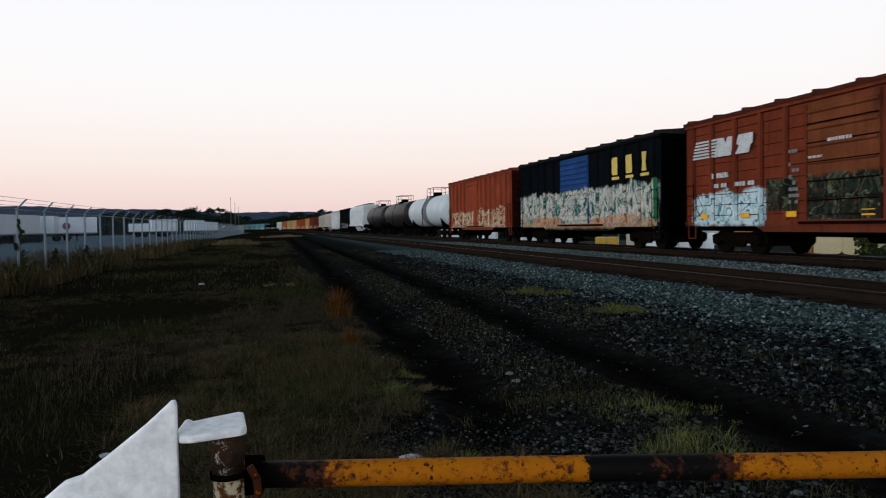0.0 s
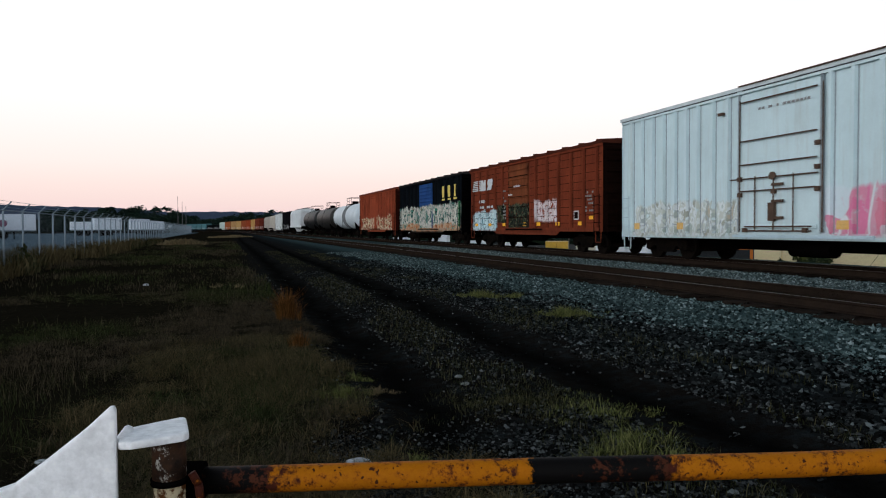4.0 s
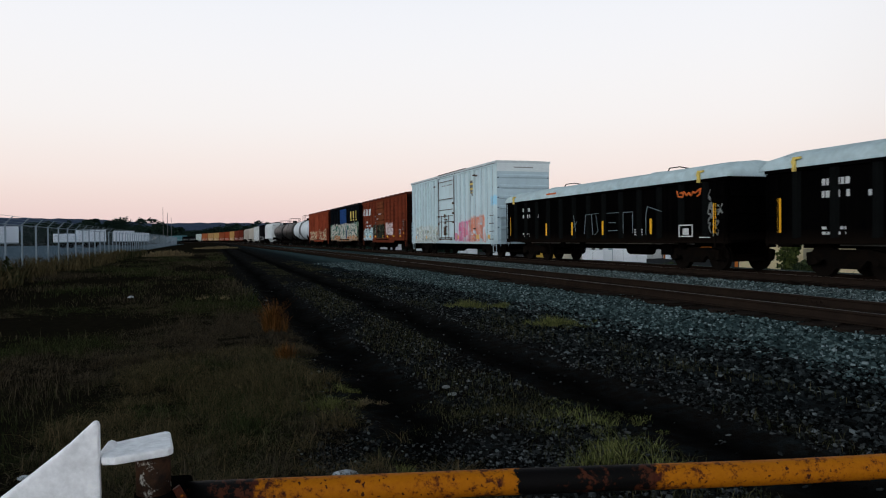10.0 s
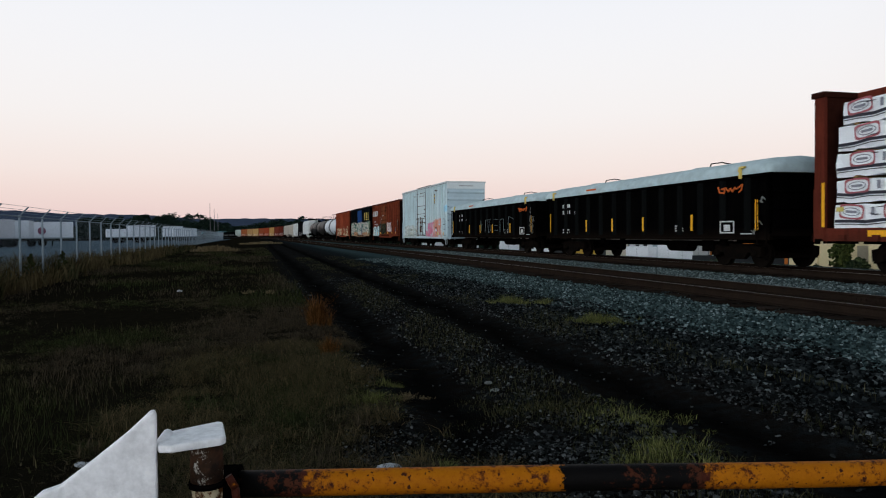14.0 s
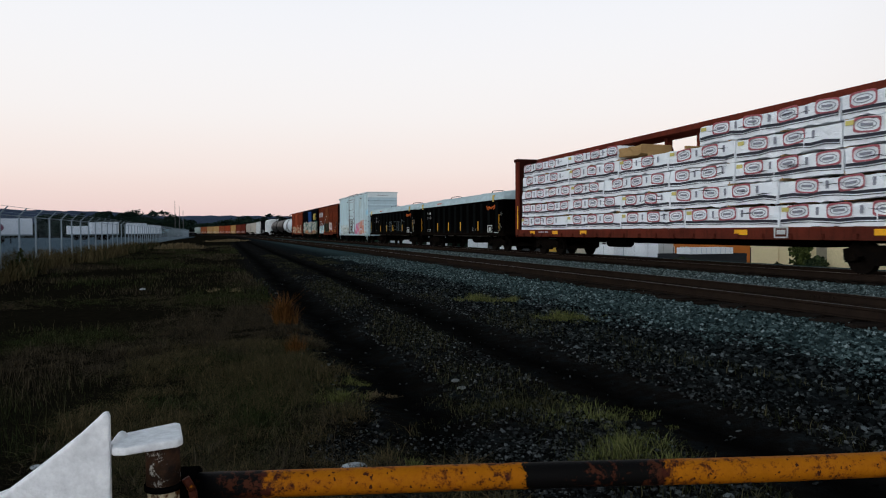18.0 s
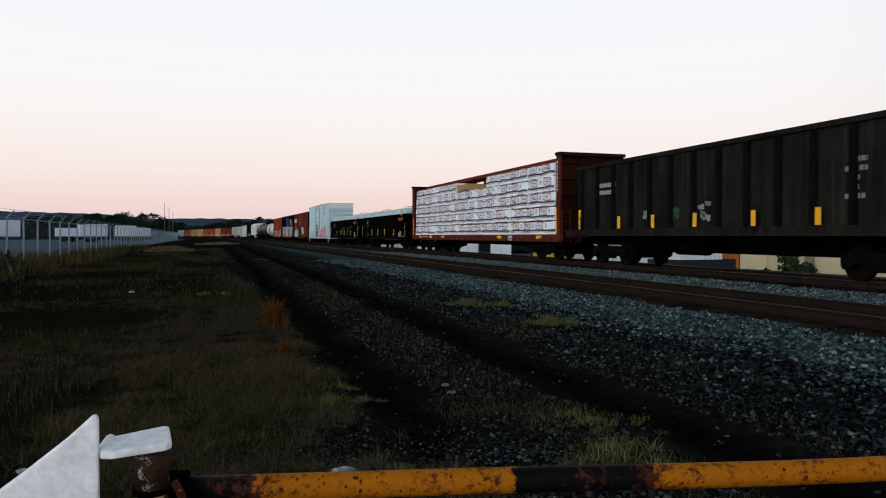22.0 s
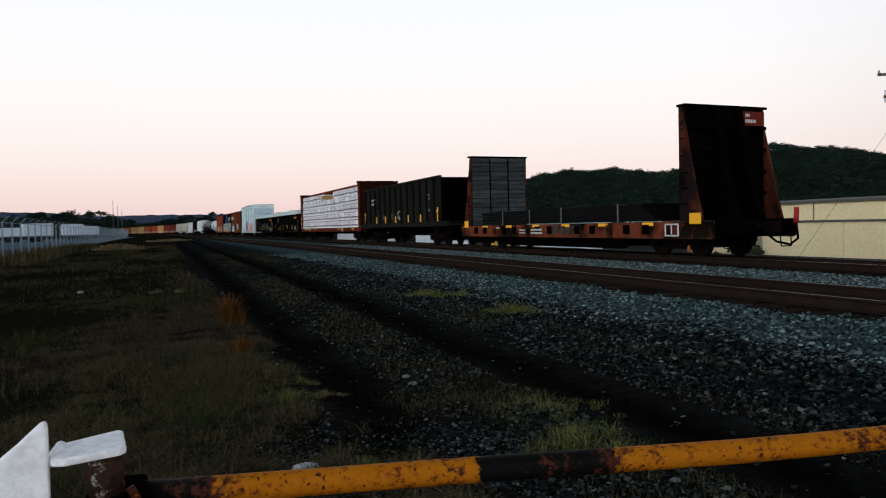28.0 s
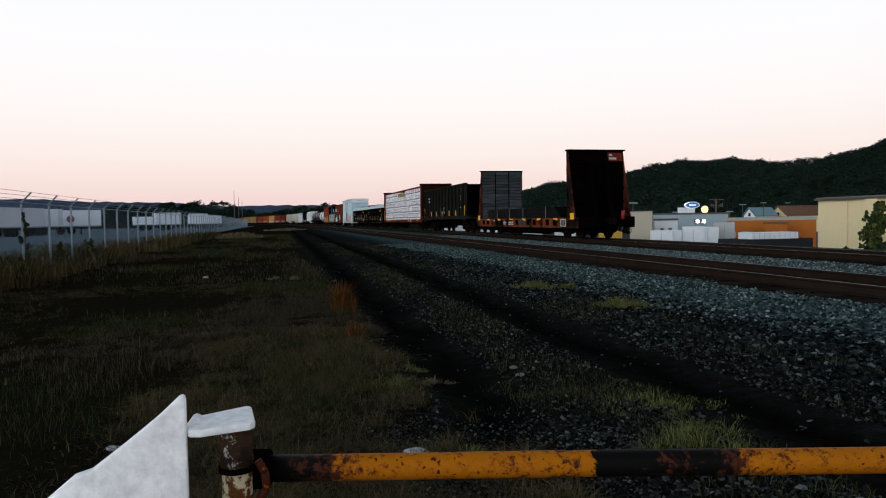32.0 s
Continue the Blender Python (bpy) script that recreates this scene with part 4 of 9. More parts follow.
# grime line under the eave, door frame, plug-door cranks and pipes
for a, b in ((7.9, 1.7), (1.5, -7.9)):
    part("eave_line", box(BM(), -HW - 0.012, -HW + 0.02, min(a, b), max(a, b), 4.965, 4.99), surface("dark_grime_and_seam", (0.05, 0.055, 0.06), None, 0.9), hi)
part("roof_rail", tube(BM(), (-HW - 0.05, 1.6, 5.11), (-HW - 0.05, -3.6, 5.11), 0.022, n=6), rust_line, hi)
for y in (1.62, -1.35):
    part("door_jamb", box(BM(), -HW - 0.012, -1.46, y - 0.03, y + 0.03, 0.95, 4.9), surface("grey_post_shade_and_jamb", (0.30, 0.35, 0.38), (0.2, 0.22, 0.23), 0.8), hi)
    part("jamb_rod", tube(BM(), (-HW - 0.03, y - 0.07, 0.95), (-HW - 0.03, y - 0.07, 4.7), 0.018, n=6), rust_line, hi)
part("crank_wheel", tube(BM(), (-HW - 0.10, 0.22, 2.47), (-HW - 0.05, 0.22, 2.47), 0.11, n=12), rust_line, hi)
for y, z in ((1.52, 2.0), (1.52, 2.45), (-1.28, 2.05), (-1.28, 2.6), (1.3, 1.0), (-0.9, 1.0), (-1.28, 3.2), (0.2, 2.05)):
    part("rod_bracket", box(BM(), -HW - 0.085, -HW - 0.01, y - 0.07, y + 0.07, z - 0.06, z + 0.06), rust_line, hi)
part("crank_box", box(BM(), -HW - 0.10, -HW - 0.01, 0.14, 0.36, 1.25, 1.75), rust_line, hi)
part("end_fascia", box(BM(), -1.51, 1.51, -8.016, -7.99, 4.55, 4.985), surface("clean_white_paint", (0.72, 0.78, 0.79), (0.64, 0.70, 0.72), 0.6), hi, "white repainted strip under the roof")
# thin dark lines across the end wall
for k in range(6):
    z = 1.62 + 0.52 * k
    part("end_seam", box(BM(), -1.49, 1.49, -8.012, -7.99, z - 0.022, z + 0.022), surface("dark_grime_and_seam", (0.05, 0.055, 0.06), None, 0.9), hi)
marks(hi, 1.0, -1.0, 4.3, 4.42, 1, surface("grey_stencil", (0.3, 0.3, 0.3), None, 0.7), rn)
for k in range(4):
    part("grab_iron", tube(BM(), (-HW - 0.06, -7.75, 1.0 + 0.42 * k), (-HW - 0.06, -7.15, 1.0 + 0.42 * k), 0.018, n=5), rust_line, hi)
for y, z in ((-4.85, 4.55), (-4.9, 1.55), (2.35, 4.4), (-5.2, 4.5)):
    part("door_stop", box(BM(), -HW - 0.08, -HW, y - 0.12, y + 0.12, z, z + 0.08), rust_line, hi)
bm = BM()
box(bm, -0.55, 0.55, -8.022, -8.01, 4.74, 4.79)
part("end_mark", bm, surface("grey_stencil", (0.3, 0.3, 0.3), None, 0.7), hi)


# covered gondolas
def gondola(label, mid, tagged_side):
    car = thing("gondola", label, "gondola car", "covered gondolas of the train")
    black = painted_side("gondola_black_paint_" + ("a" if tagged_side else "b"), (0.0055, 0.0055, 0.0065), (0.009, 0.008, 0.008), [], 0.7, (0.02, 0.017, 0.015), 0.25)
    # ribs greyer than the walls: the light on them is put into colour
    rib_m = surface("light_toned_black_rib", (0.016, 0.018, 0.018), (0.010, 0.010, 0.010), 0.8, 0, 1.5, 25)
    lid_mat = surface("white_lid_fibreglass", (0.52, 0.64, 0.66), (0.40, 0.50, 0.53), 0.6, 0, 0.6, 2.5, 0.6, 0.0, spots=(0.26, 0.32, 0.35), spot_scale=0.5, spot_at=0.62)
    half = 8.02
    for s in (-1, 1):
        part("side_wall", box(BM(), min(s * 1.40, s * 1.46), max(s * 1.40, s * 1.46), -half, half, 0.9, 2.8), black, car)
        part("top_rail", box(BM(), min(s * 1.38, s * HW), max(s * 1.38, s * HW), -half, half, 2.72, 2.86), black, car)
        part("bottom_rail", box(BM(), min(s * 1.38, s * 1.53), max(s * 1.38, s * 1.53), -half, half, 0.86, 1.02), black, car)
        part("end_wall", box(BM(), -1.46, 1.46, min(s * (half - 0.08), s * half), max(s * (half - 0.08), s * half), 0.9, 2.8), black, car)
        for z in (1.3, 1.8, 2.3):
            part("end_rib", box(BM(), -1.40, 1.40, min(s * half, s * (half + 0.07)), max(s * half, s * (half + 0.07)), z - 0.07, z + 0.07), black, car)
        ladder(car, -1.56, s * (half - 0.3), 0.75, 2.7, 0.4, black)
        for y in np.linspace(-7.0, 7.0, 13):
            part("side_rib", _rib(s, float(y)), rib_m, car)
    part("floor", box(BM(), -1.4, 1.4, -half, half, 0.88, 0.96), UNDER, car)
    # lid: a long low arch with rounded ends
    bm = BM()
    prof = [(-1.60, 2.80), (-1.60, 2.93), (-1.48, 3.12), (-1.0, 3.28), (0, 3.36), (1.0, 3.28), (1.48, 3.12), (1.60, 2.93), (1.60, 2.80)]
    rings = []
    for y, k in ((-half - 0.16, 0.0), (-half - 0.15, 0.45), (-half + 0.05, 0.85), (-half + 0.5, 1), (-4, 1), (-3.96, 1.06), (-3.7, 1.06), (-3.66, 1), (0, 1), (3.66, 1), (3.7, 1.06), (3.96, 1.06), (4, 1), (half - 0.5, 1), (half - 0.05, 0.85), (half + 0.15, 0.45), (half + 0.16, 0)):
        rings.append([bm.verts.new((x * (1 if k <= 1 else 1.004), y, 2.80 + (z - 2.80) * k)) for x, z in prof])
    for a, b in zip(rings, rings[1:]):
        for k in range(len(prof) - 1):
            f = bm.faces.new((a[k], a[k + 1], b[k + 1], b[k]))
            f.smooth = True
    bmesh.ops.recalc_face_normals(bm, faces=bm.faces)
    lid = part("lid", bm, lid_mat, car, "white arched fibreglass lid")
    for y in (-3.8, 3.8):
        part("lifting_hoop", path_tube(BM(), [(-0.5, y, 3.3), (-0.42, y, 3.46), (0, y, 3.52), (0.42, y, 3.46), (0.5, y, 3.3)], 0.022), STEEL_DARK, lid)
    for y in (-6.9, 6.9):
        bm = poly(BM(), [(y + 0.07, 2.70), (y + 0.06, 2.86), (y + 0.10, 2.93), (y + 0.04, 3.06), (y - 0.20, 3.06), (y - 0.20, 3.01), (y - 0.02, 2.99), (y - 0.03, 2.70)], "x", -1.66, -1.60)
        part("yellow_bracket", bm, YELLOW_MARK, lid)
    plate_on_side(car, "orange_mark", 3.4, 2.5, 2.93, 3.0, ORANGE_MARK, x=-1.61)
    for y in (7.5, 3.55, 1.2, -1.2, -4.3, -7.5):
        plate_on_side(car, "yellow_reflector", y - 0.06, y + 0.06, 1.15, 1.68 if abs(y) < 7 else 2.05, YELLOW_REF)
    marks(car, 6.2, 5.4, 1.9, 2.5, 2, WHITE_MARK, rn, x=-1.47)
    marks(car, 4.9, 4.5, 1.9, 2.15, 1, WHITE_MARK, rn, x=-1.47)
    marks(car, 6.2, 5.5, 1.05, 1.3, 2, WHITE_MARK, rn, x=-1.47, fill=0.6)
    marks(car, -3.2, -3.7, 1.1, 1.35, 3, WHITE_MARK, rn, x=-1.47)
    bm = BM()
    for a, b, c, d in ((-5.8, -6.5, 1.05, 1.09), (-5.8, -6.5, 1.40, 1.44), (-5.8, -5.85, 1.05, 1.44), (-6.45, -6.5, 1.05, 1.44), (-6.0, -6.3, 1.12, 1.32), (-6.8, -7.3, 1.02, 1.05)):
        box(bm, -1.556, -1.55, min(a, b), max(a, b), c, d)
    part("capacity_panel", bm, WHITE_MARK, car, "white stencilled panel outline")
    bm = BM()
    path_tube(bm, [(-1.553, a, b) for a, b in ((-5.72, 2.52), (-5.80, 2.33), (-6.02, 2.31), (-6.06, 2.42), (-5.88, 2.44), (-6.10, 2.47), (-6.22, 2.34), (-6.32, 2.44), (-6.42, 2.33), (-6.52, 2.46), (-6.62, 2.40), (-6.88, 2.53), (-6.84, 2.36), (-6.72, 2.30))], 0.026, 5)
    part("orange_mark", bm, ORANGE_MARK, car, "orange painted squiggle mark")
    # faded scribble of spray paint round the last reflector
    grey = surface("dull_grey_stencil", (0.16, 0.17, 0.165), (0.05, 0.055, 0.055), 0.9, 0, 9, 40)
    bm = BM()
    for _ in range(9 if tagged_side else 4):
        y, z = rn.uniform(-6.95, -7.65), rn.uniform(1.25, 2.2)
        pts = []
        for _k in range(6):
            pts.append((-1.472, y, z))
            y += rn.uniform(-0.16, 0.16)
            z += rn.uniform(-0.2, 0.2)
        path_tube(bm, pts, rn.uniform(0.012, 0.024), 5)
    part("spray_scribble", bm, grey, car, "faded grey spray scribble")
    if tagged_side:
        chalk = surface("chalk_grey_spray", (0.24, 0.30, 0.32), (0.08, 0.10, 0.11), 0.9, 0, 5, 40, 0.9)
        bm = BM()
        for line in ([(0.2, 1.2), (0.1, 1.95), (-0.9, 1.98)], [(-0.35, 1.96), (-0.45, 1.15)], [(-0.7, 1.9), (-0.85, 1.3), (-0.6, 1.15)], [(-1.5, 1.96), (-2.3, 1.96)], [(-1.6, 1.6), (-2.1, 1.6)], [(-1.6, 1.3), (-2.2, 1.3)],
                     [(-2.6, 1.2), (-2.6, 1.95), (-3.2, 1.95), (-3.2, 1.2)], [(-4.0, 1.15), (-4.0, 1.8), (-4.1, 2.1), (-4.5, 2.0), (-4.9, 1.9)], [(1.1, 1.95), (0.9, 1.3)], [(1.3, 1.3), (0.8, 1.7)]):
            path_tube(bm, [(-1.545, a, b) for a, b in line], 0.012, 5)
        part("spray_lines", bm, chalk, car, "thin pale spray-painted outlines")
        bm = BM()
        for line in ([(-7.2, 2.05), (-7.1, 1.75), (-7.25, 1.72)], [(-7.3, 2.0), (-7.32, 1.7)], [(-7.3, 1.98), (-7.42, 1.95)], [(-7.3, 1.86), (-7.4, 1.84)], [(-7.55, 2.0), (-7.75, 1.75)], [(-7.75, 2.02), (-7.55, 1.7)]):
            path_tube(bm, [(-1.475, a, b) for a, b in line], 0.022, 5)
        part("spray_lines", bm, surface("spray_white", (0.32, 0.33, 0.32), None, 0.9), car)
    # underframe
    part("centre_sill", poly(BM(), [(-7.9, 0.9), (-7.9, 0.72), (-4.6, 0.72), (-4.0, 0.6), (4.0, 0.6), (4.6, 0.72), (7.9, 0.72), (7.9, 0.9)], "x", -0.35, 0.35), UNDER, car)
    part("brake_reservoir", tube(BM(), (-0.9, -3.4, 0.62), (-0.9, -2.1, 0.62), 0.2, n=12), UNDER, car)
    part("brake_valve", box(BM(), -1.15, -0.7, -4.9, -4.3, 0.45, 0.82), UNDER, car)
    for y in (-5.6, 2.6, 0.9):
        part("bracket", box(BM(), -1.2, -0.9, y, y + 0.3, 0.66, 0.88), UNDER, car)
    part("brake_pipe", tube(BM(), (-1.1, -6, 0.82), (-1.1, 6, 0.82), 0.02, n=5), surface("pale_pipe", (0.25, 0.24, 0.22), None, 0.6), car)
    running_gear(car, (5.9, -5.9), half + 0.5)
    CARS.append((car, mid))
    return car


def _rib(s, y):
    bm = BM()
    prof = [(y - 0.14, 1.458), (y - 0.08, 1.535), (y + 0.08, 1.535), (y + 0.14, 1.458)]
    lo, hi = [bm.verts.new((s * b, a, 1.0)) for a, b in prof], [bm.verts.new((s * b, a, 2.73)) for a, b in prof]
    for k in range(3):
        bm.faces.new((lo[k], lo[k + 1], hi[k + 1], hi[k]))
    bmesh.ops.recalc_face_normals(bm, faces=bm.faces)
    return bm


gondola("black ribbed gondola with a white lid and pale spray outlines", 7.2, True)
gondola("black ribbed gondola with a white lid and orange mark", -10.33, False)


# centre-beam flat car with wrapped lumber
def centre_beam(mid):
    car = thing("centerbeam_flatcar", "rust-red centre-beam flat car loaded with wrapped lumber", "flat car")
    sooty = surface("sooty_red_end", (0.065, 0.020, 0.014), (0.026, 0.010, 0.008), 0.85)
    red = painted_side("rust_red_flat_paint", (0.19, 0.040, 0.024), (0.13, 0.030, 0.02), [], 0.65)
    half = 11.3
    part("deck", box(BM(), -1.5, 1.5, -half, half, 1.02, 1.16), red, car)
    for s in (-1, 1):
        part("side_sill", box(BM(), min(s * 1.38, s * 1.52), max(s * 1.38, s * 1.52), -half, half, 0.84, 1.17), red, car)
        # end bulkhead
        y = s * half
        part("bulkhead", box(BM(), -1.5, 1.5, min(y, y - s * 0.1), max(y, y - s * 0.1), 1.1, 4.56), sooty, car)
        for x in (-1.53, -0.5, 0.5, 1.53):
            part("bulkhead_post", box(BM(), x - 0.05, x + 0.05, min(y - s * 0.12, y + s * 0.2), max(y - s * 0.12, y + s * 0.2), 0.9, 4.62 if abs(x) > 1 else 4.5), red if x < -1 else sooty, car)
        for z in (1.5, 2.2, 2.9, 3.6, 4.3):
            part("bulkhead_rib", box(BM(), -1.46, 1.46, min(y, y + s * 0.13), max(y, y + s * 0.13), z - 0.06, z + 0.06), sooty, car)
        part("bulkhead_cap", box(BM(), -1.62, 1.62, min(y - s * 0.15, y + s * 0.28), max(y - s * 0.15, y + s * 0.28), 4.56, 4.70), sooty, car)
        plate_on_side(car, "yellow_reflector", y - s * 0.1 - 0.05, y - s * 0.1 + 0.05, 1.2, 2.35, YELLOW_REF, x=-1.585)
        ladder(car, -1.3, y + s * 0.3, 0.8, 2.2, 0.4, red, "x")
    part("top_chord", box(BM(), -0.55, 0.55, -half, half, 4.50, 4.69), red, car)
    for k in range(12):
        y = -10.2 + k * 20.4 / 11
        part("beam_post", box(BM(), -0.12, 0.12, y - 0.07, y + 0.07, 1.16, 4.53), red, car)
    for k in range(11):
        y = -10.2 + k * 20.4 / 11
        part("beam_brace", tube(BM(), (0, y, 1.2 if k % 2 else 4.4), (0, y + 20.4 / 11, 4.4 if k % 2 else 1.2), 0.06, n=6), red, car)
    for y in (9.6, 7.2, 4.6, -4.7, -9.35):
        plate_on_side(car, "yellow_reflector", y - 0.27, y + 0.27, 0.96, 1.11, YELLOW_REF, x=-1.52)
    for k in range(22):
        y = -10.6 + k * 21.2 / 21
        part("winch", box(BM(), -1.6, -1.48, y - 0.09, y + 0.09, 0.86, 1.0), red, car)
    bm = BM()
    for a, b, c, d in ((-6.1, -6.6, 0.88, 0.92), (-6.1, -6.6, 1.14, 1.18), (-6.1, -6.15, 0.88, 1.18), (-6.55, -6.6, 0.88, 1.18), (-6.2, -6.5, 0.98, 1.10)):
        box(bm, -1.63, -1.622, min(a, b), max(a, b), c, d)
    part("capacity_panel", bm, WHITE_MARK, car)
    marks(car, -11.24, -11.34, 3.0, 4.35, 8, WHITE_MARK, rn, x=-1.585, fill=1.0)
    marks(car, 8.9, 7.9, 1.0, 1.1, 1, WHITE_MARK, rn, x=-1.52)
    part("underframe", poly(BM(), [(-11, 1.0), (-11, 0.75), (-7.4, 0.75), (-6.6, 0.62), (6.6, 0.62), (7.4, 0.75), (11, 0.75), (11, 1.0)], "x", -0.5, 0.5), UNDER, car)
    part("brake_reservoir", tube(BM(), (-0.95, 2.0, 0.66), (-0.95, 3.4, 0.66), 0.2, n=12), UNDER, car)
    running_gear(car, (9.0, -9.0), half + 0.5)
    CARS.append((car, mid))
    return car


centre_beam(-31.6)



def wrap_material():
    m, nt, b, vec = start_mat("lumber_wrap_plastic", 0.5)
    n1 = noise_tex(nt, vec, 2.2, 5, 0.65)
    n2 = noise_tex(nt, vec, 14, 4, 0.7, (1, 0.5, 2.5))
    c = mix(nt, n1, (0.90, 0.94, 0.98), (0.94, 0.96, 0.98))
    # wrinkle shade is put into the colour, on the bump's own noise
    c = mix(nt, ramp(nt, n2, [(0.62, (0, 0, 0)), (0.76, (0.45, 0.45, 0.45))]), c, (0.50, 0.53, 0.58))
    nt.links.new(c, b.inputs["Base Color"])
    bump(nt, b, n2, 0.6, 0.06)
    return m


WRAP = wrap_material()
WRAP_STRIPE = surface("dark_print_and_shade", (0.035, 0.04, 0.06), (0.07, 0.075, 0.09), 0.5, 0, 4, 20, 0.5, 0.1)
WRAP_RED = surface("red_printed_mark", (0.46, 0.13, 0.15), (0.40, 0.12, 0.14), 0.5, 0, 4, 20, 0.5, 0.1)
WRAP_GREY = surface("grey_printed_mark", (0.30, 0.31, 0.36), (0.22, 0.22, 0.27), 0.5, 0, 6, 20, 0.5, 0.1)
WRAP_YELLOW = surface("yellow_label", (0.72, 0.62, 0.18), None, 0.5)
LUMBER = surface("raw_lumber", (0.46, 0.29, 0.13), (0.36, 0.21, 0.09), 0.8, 0, 2, 30, 0.6, 0.3, (1, 0.2, 8))


def flat_print(name, pts, material):
    """A thin printed shape in the y, z plane."""
    bm = BM()
    bm.faces.new([bm.verts.new((0, y, z)) for y, z in pts])
    return mesh_of(name, bm, material)


def ring_print(name, outer, inner, material):
    """A thin printed outline in the y, z plane."""
    bm = BM()
    o, i = [bm.verts.new((0, y, z)) for y, z in outer], [bm.verts.new((0, y, z)) for y, z in inner]
    for k in range(len(o)):
        j = (k + 1) % len(o)
        bm.faces.new((o[k], o[j], i[j], i[k]))
    return mesh_of(name, bm, material)


def oval(a, b, n=20, square=1.0):
    out = []
    for q in np.linspace(0, 6.2832, n + 1)[:-1]:
        cq, sq = math.cos(q), math.sin(q)
        out.append((a * math.copysign(abs(cq) ** square, cq), b * math.copysign(abs(sq) ** square, sq)))
    return out


RING_ME = ring_print("printed_frame", oval(0.375, 0.185, 24, 0.35), oval(0.335, 0.145, 24, 0.6), WRAP_RED)
OVAL_ME = ring_print("printed_oval", oval(0.27, 0.105), oval(0.245, 0.085), WRAP_GREY)
TEXT_ME = flat_print("printed_bar", [(-0.17, -0.03), (0.17, -0.03), (0.17, 0.03), (-0.17, 0.03)], WRAP_GREY)
SMALL_ME = flat_print("printed_bar", [(-0.04, -0.10), (0.05, -0.10), (0.05, 0.10), (-0.04, 0.10)], WRAP_GREY)


def bundle(mid, y0, y1, z0, z1, rnd, x0=-1.47, x1=-0.2, raw=False):
    """One pack of lumber in printed plastic, slightly slack, with its printed band and marks on the side."""
    b = thing("lumber_bundle", "raw timber pack without its wrapper on the flat car" if raw else "lumber pack in white printed wrap on the flat car", "lumber", "lumber packs on the flat car")
    bm = BM()
    n = max(4, int(abs(y1 - y0) / 0.22))
    rings = []
    for k in range(n + 1):
        y = y0 + (y1 - y0) * k / n
        j = [rnd.uniform(-0.028, 0.028) for _ in range(6)]
        sag = -0.015 * math.sin(math.pi * k / n)
        rings.append([bm.verts.new(p) for p in ((x0 + j[0] - 0.01, y, z0 - (0.0 if raw else 0.075) + j[4] * 1.4), (x0 - 0.012 + j[1], y, (z0 + z1) / 2), (x0 + j[2], y, z1 - 0.03 + sag), (x0 + 0.04, y, z1 + sag + j[3] * 0.5), (x1, y, z1 + sag), (x1, y, z0))])
    for a, c in zip(rings, rings[1:]):
        for k in range(6):
            bm.faces.new((a[k], a[(k + 1) % 6], c[(k + 1) % 6], c[k]))
    bm.faces.new(rings[0][::-1])
    bm.faces.new(rings[-1])
    bmesh.ops.recalc_face_normals(bm, faces=bm.faces)
    part("timber" if raw else "wrapper", bm, LUMBER if raw else WRAP, b)
    lo, hi = min(y0, y1), max(y0, y1)
    if not raw:
        zb = z0 + 0.075
        bm = BM()
        m = max(3, int((hi - lo) / 0.45))
        edge = [(lo + 0.03 + (hi - lo - 0.06) * k / m, rnd.uniform(-0.03, 0.03)) for k in range(m + 1)]
        for (ya, da), (yb, db) in zip(edge, edge[1:]):
            bm.faces.new([bm.verts.new(p) for p in ((x0 - 0.036, ya, zb + da), (x0 - 0.036, yb, zb + db), (x0 - 0.036, yb, zb + db + 0.075), (x0 - 0.036, ya, zb + da + 0.075))])
        # thin lower strip: shadow of the gap to the next pack, as colour
        for (ya, da), (yb, db) in zip(edge, edge[1:]):
            bm.faces.new([bm.verts.new(p) for p in ((x0 - 0.036, ya, zb + da - 0.05), (x0 - 0.036, yb, zb + db - 0.05), (x0 - 0.036, yb, zb + db - 0.03), (x0 - 0.036, ya, zb + da - 0.03))])
        part("band_and_gap_shade", bm, WRAP_STRIPE, b)
        step = 1.30
        y = hi - 0.50 - rnd.uniform(0, 0.5)
        while y > lo + 0.36:
            z = (z0 + z1) / 2 + 0.075
            q = pose(0, 0, 0, rnd.uniform(-5, 5))
            f = shared("printed_frame", RING_ME, b, pose(x0 - 0.036, y, z) @ q)
            shared("printed_oval", OVAL_ME, b, pose(x0 - 0.039, y, z) @ q)
            shared("printed_bar", TEXT_ME, b, pose(x0 - 0.042, y, z) @ q)
            if y > lo + 1.0:
                shared("printed_bar", SMALL_ME, b, pose(x0 - 0.037, y - 0.64, z))
            y -= step * rnd.uniform(0.97, 1.03)
        # dark slivers painted on for the shade in the wrap's folds
        for _ in range(rnd.randrange(2, 6)):
            a = rnd.uniform(lo + 0.2, hi - 0.9)
            z = rnd.uniform(z0 + 0.2, z1 - 0.06)
            w = rnd.uniform(0.2, 0.8)
            bm = BM()
            bm.faces.new([bm.verts.new(p) for p in ((x0 - 0.044, a, z), (x0 - 0.044, a + w * 0.5, z - 0.015), (x0 - 0.044, a + w, z + rnd.uniform(-0.05, 0.05)), (x0 - 0.044, a + w * 0.5, z + rnd.uniform(0.0, 0.02)))])
            part("crease_shade", bm, WRAP_STRIPE, b)
        if rnd.random() < 0.6:
            part("label", box(BM(), x0 - 0.046, x0 - 0.04, hi - 0.32, hi - 0.08, z1 - 0.17, z1 - 0.06), WRAP_YELLOW, b)
    CARS.append((b, mid))
    return b


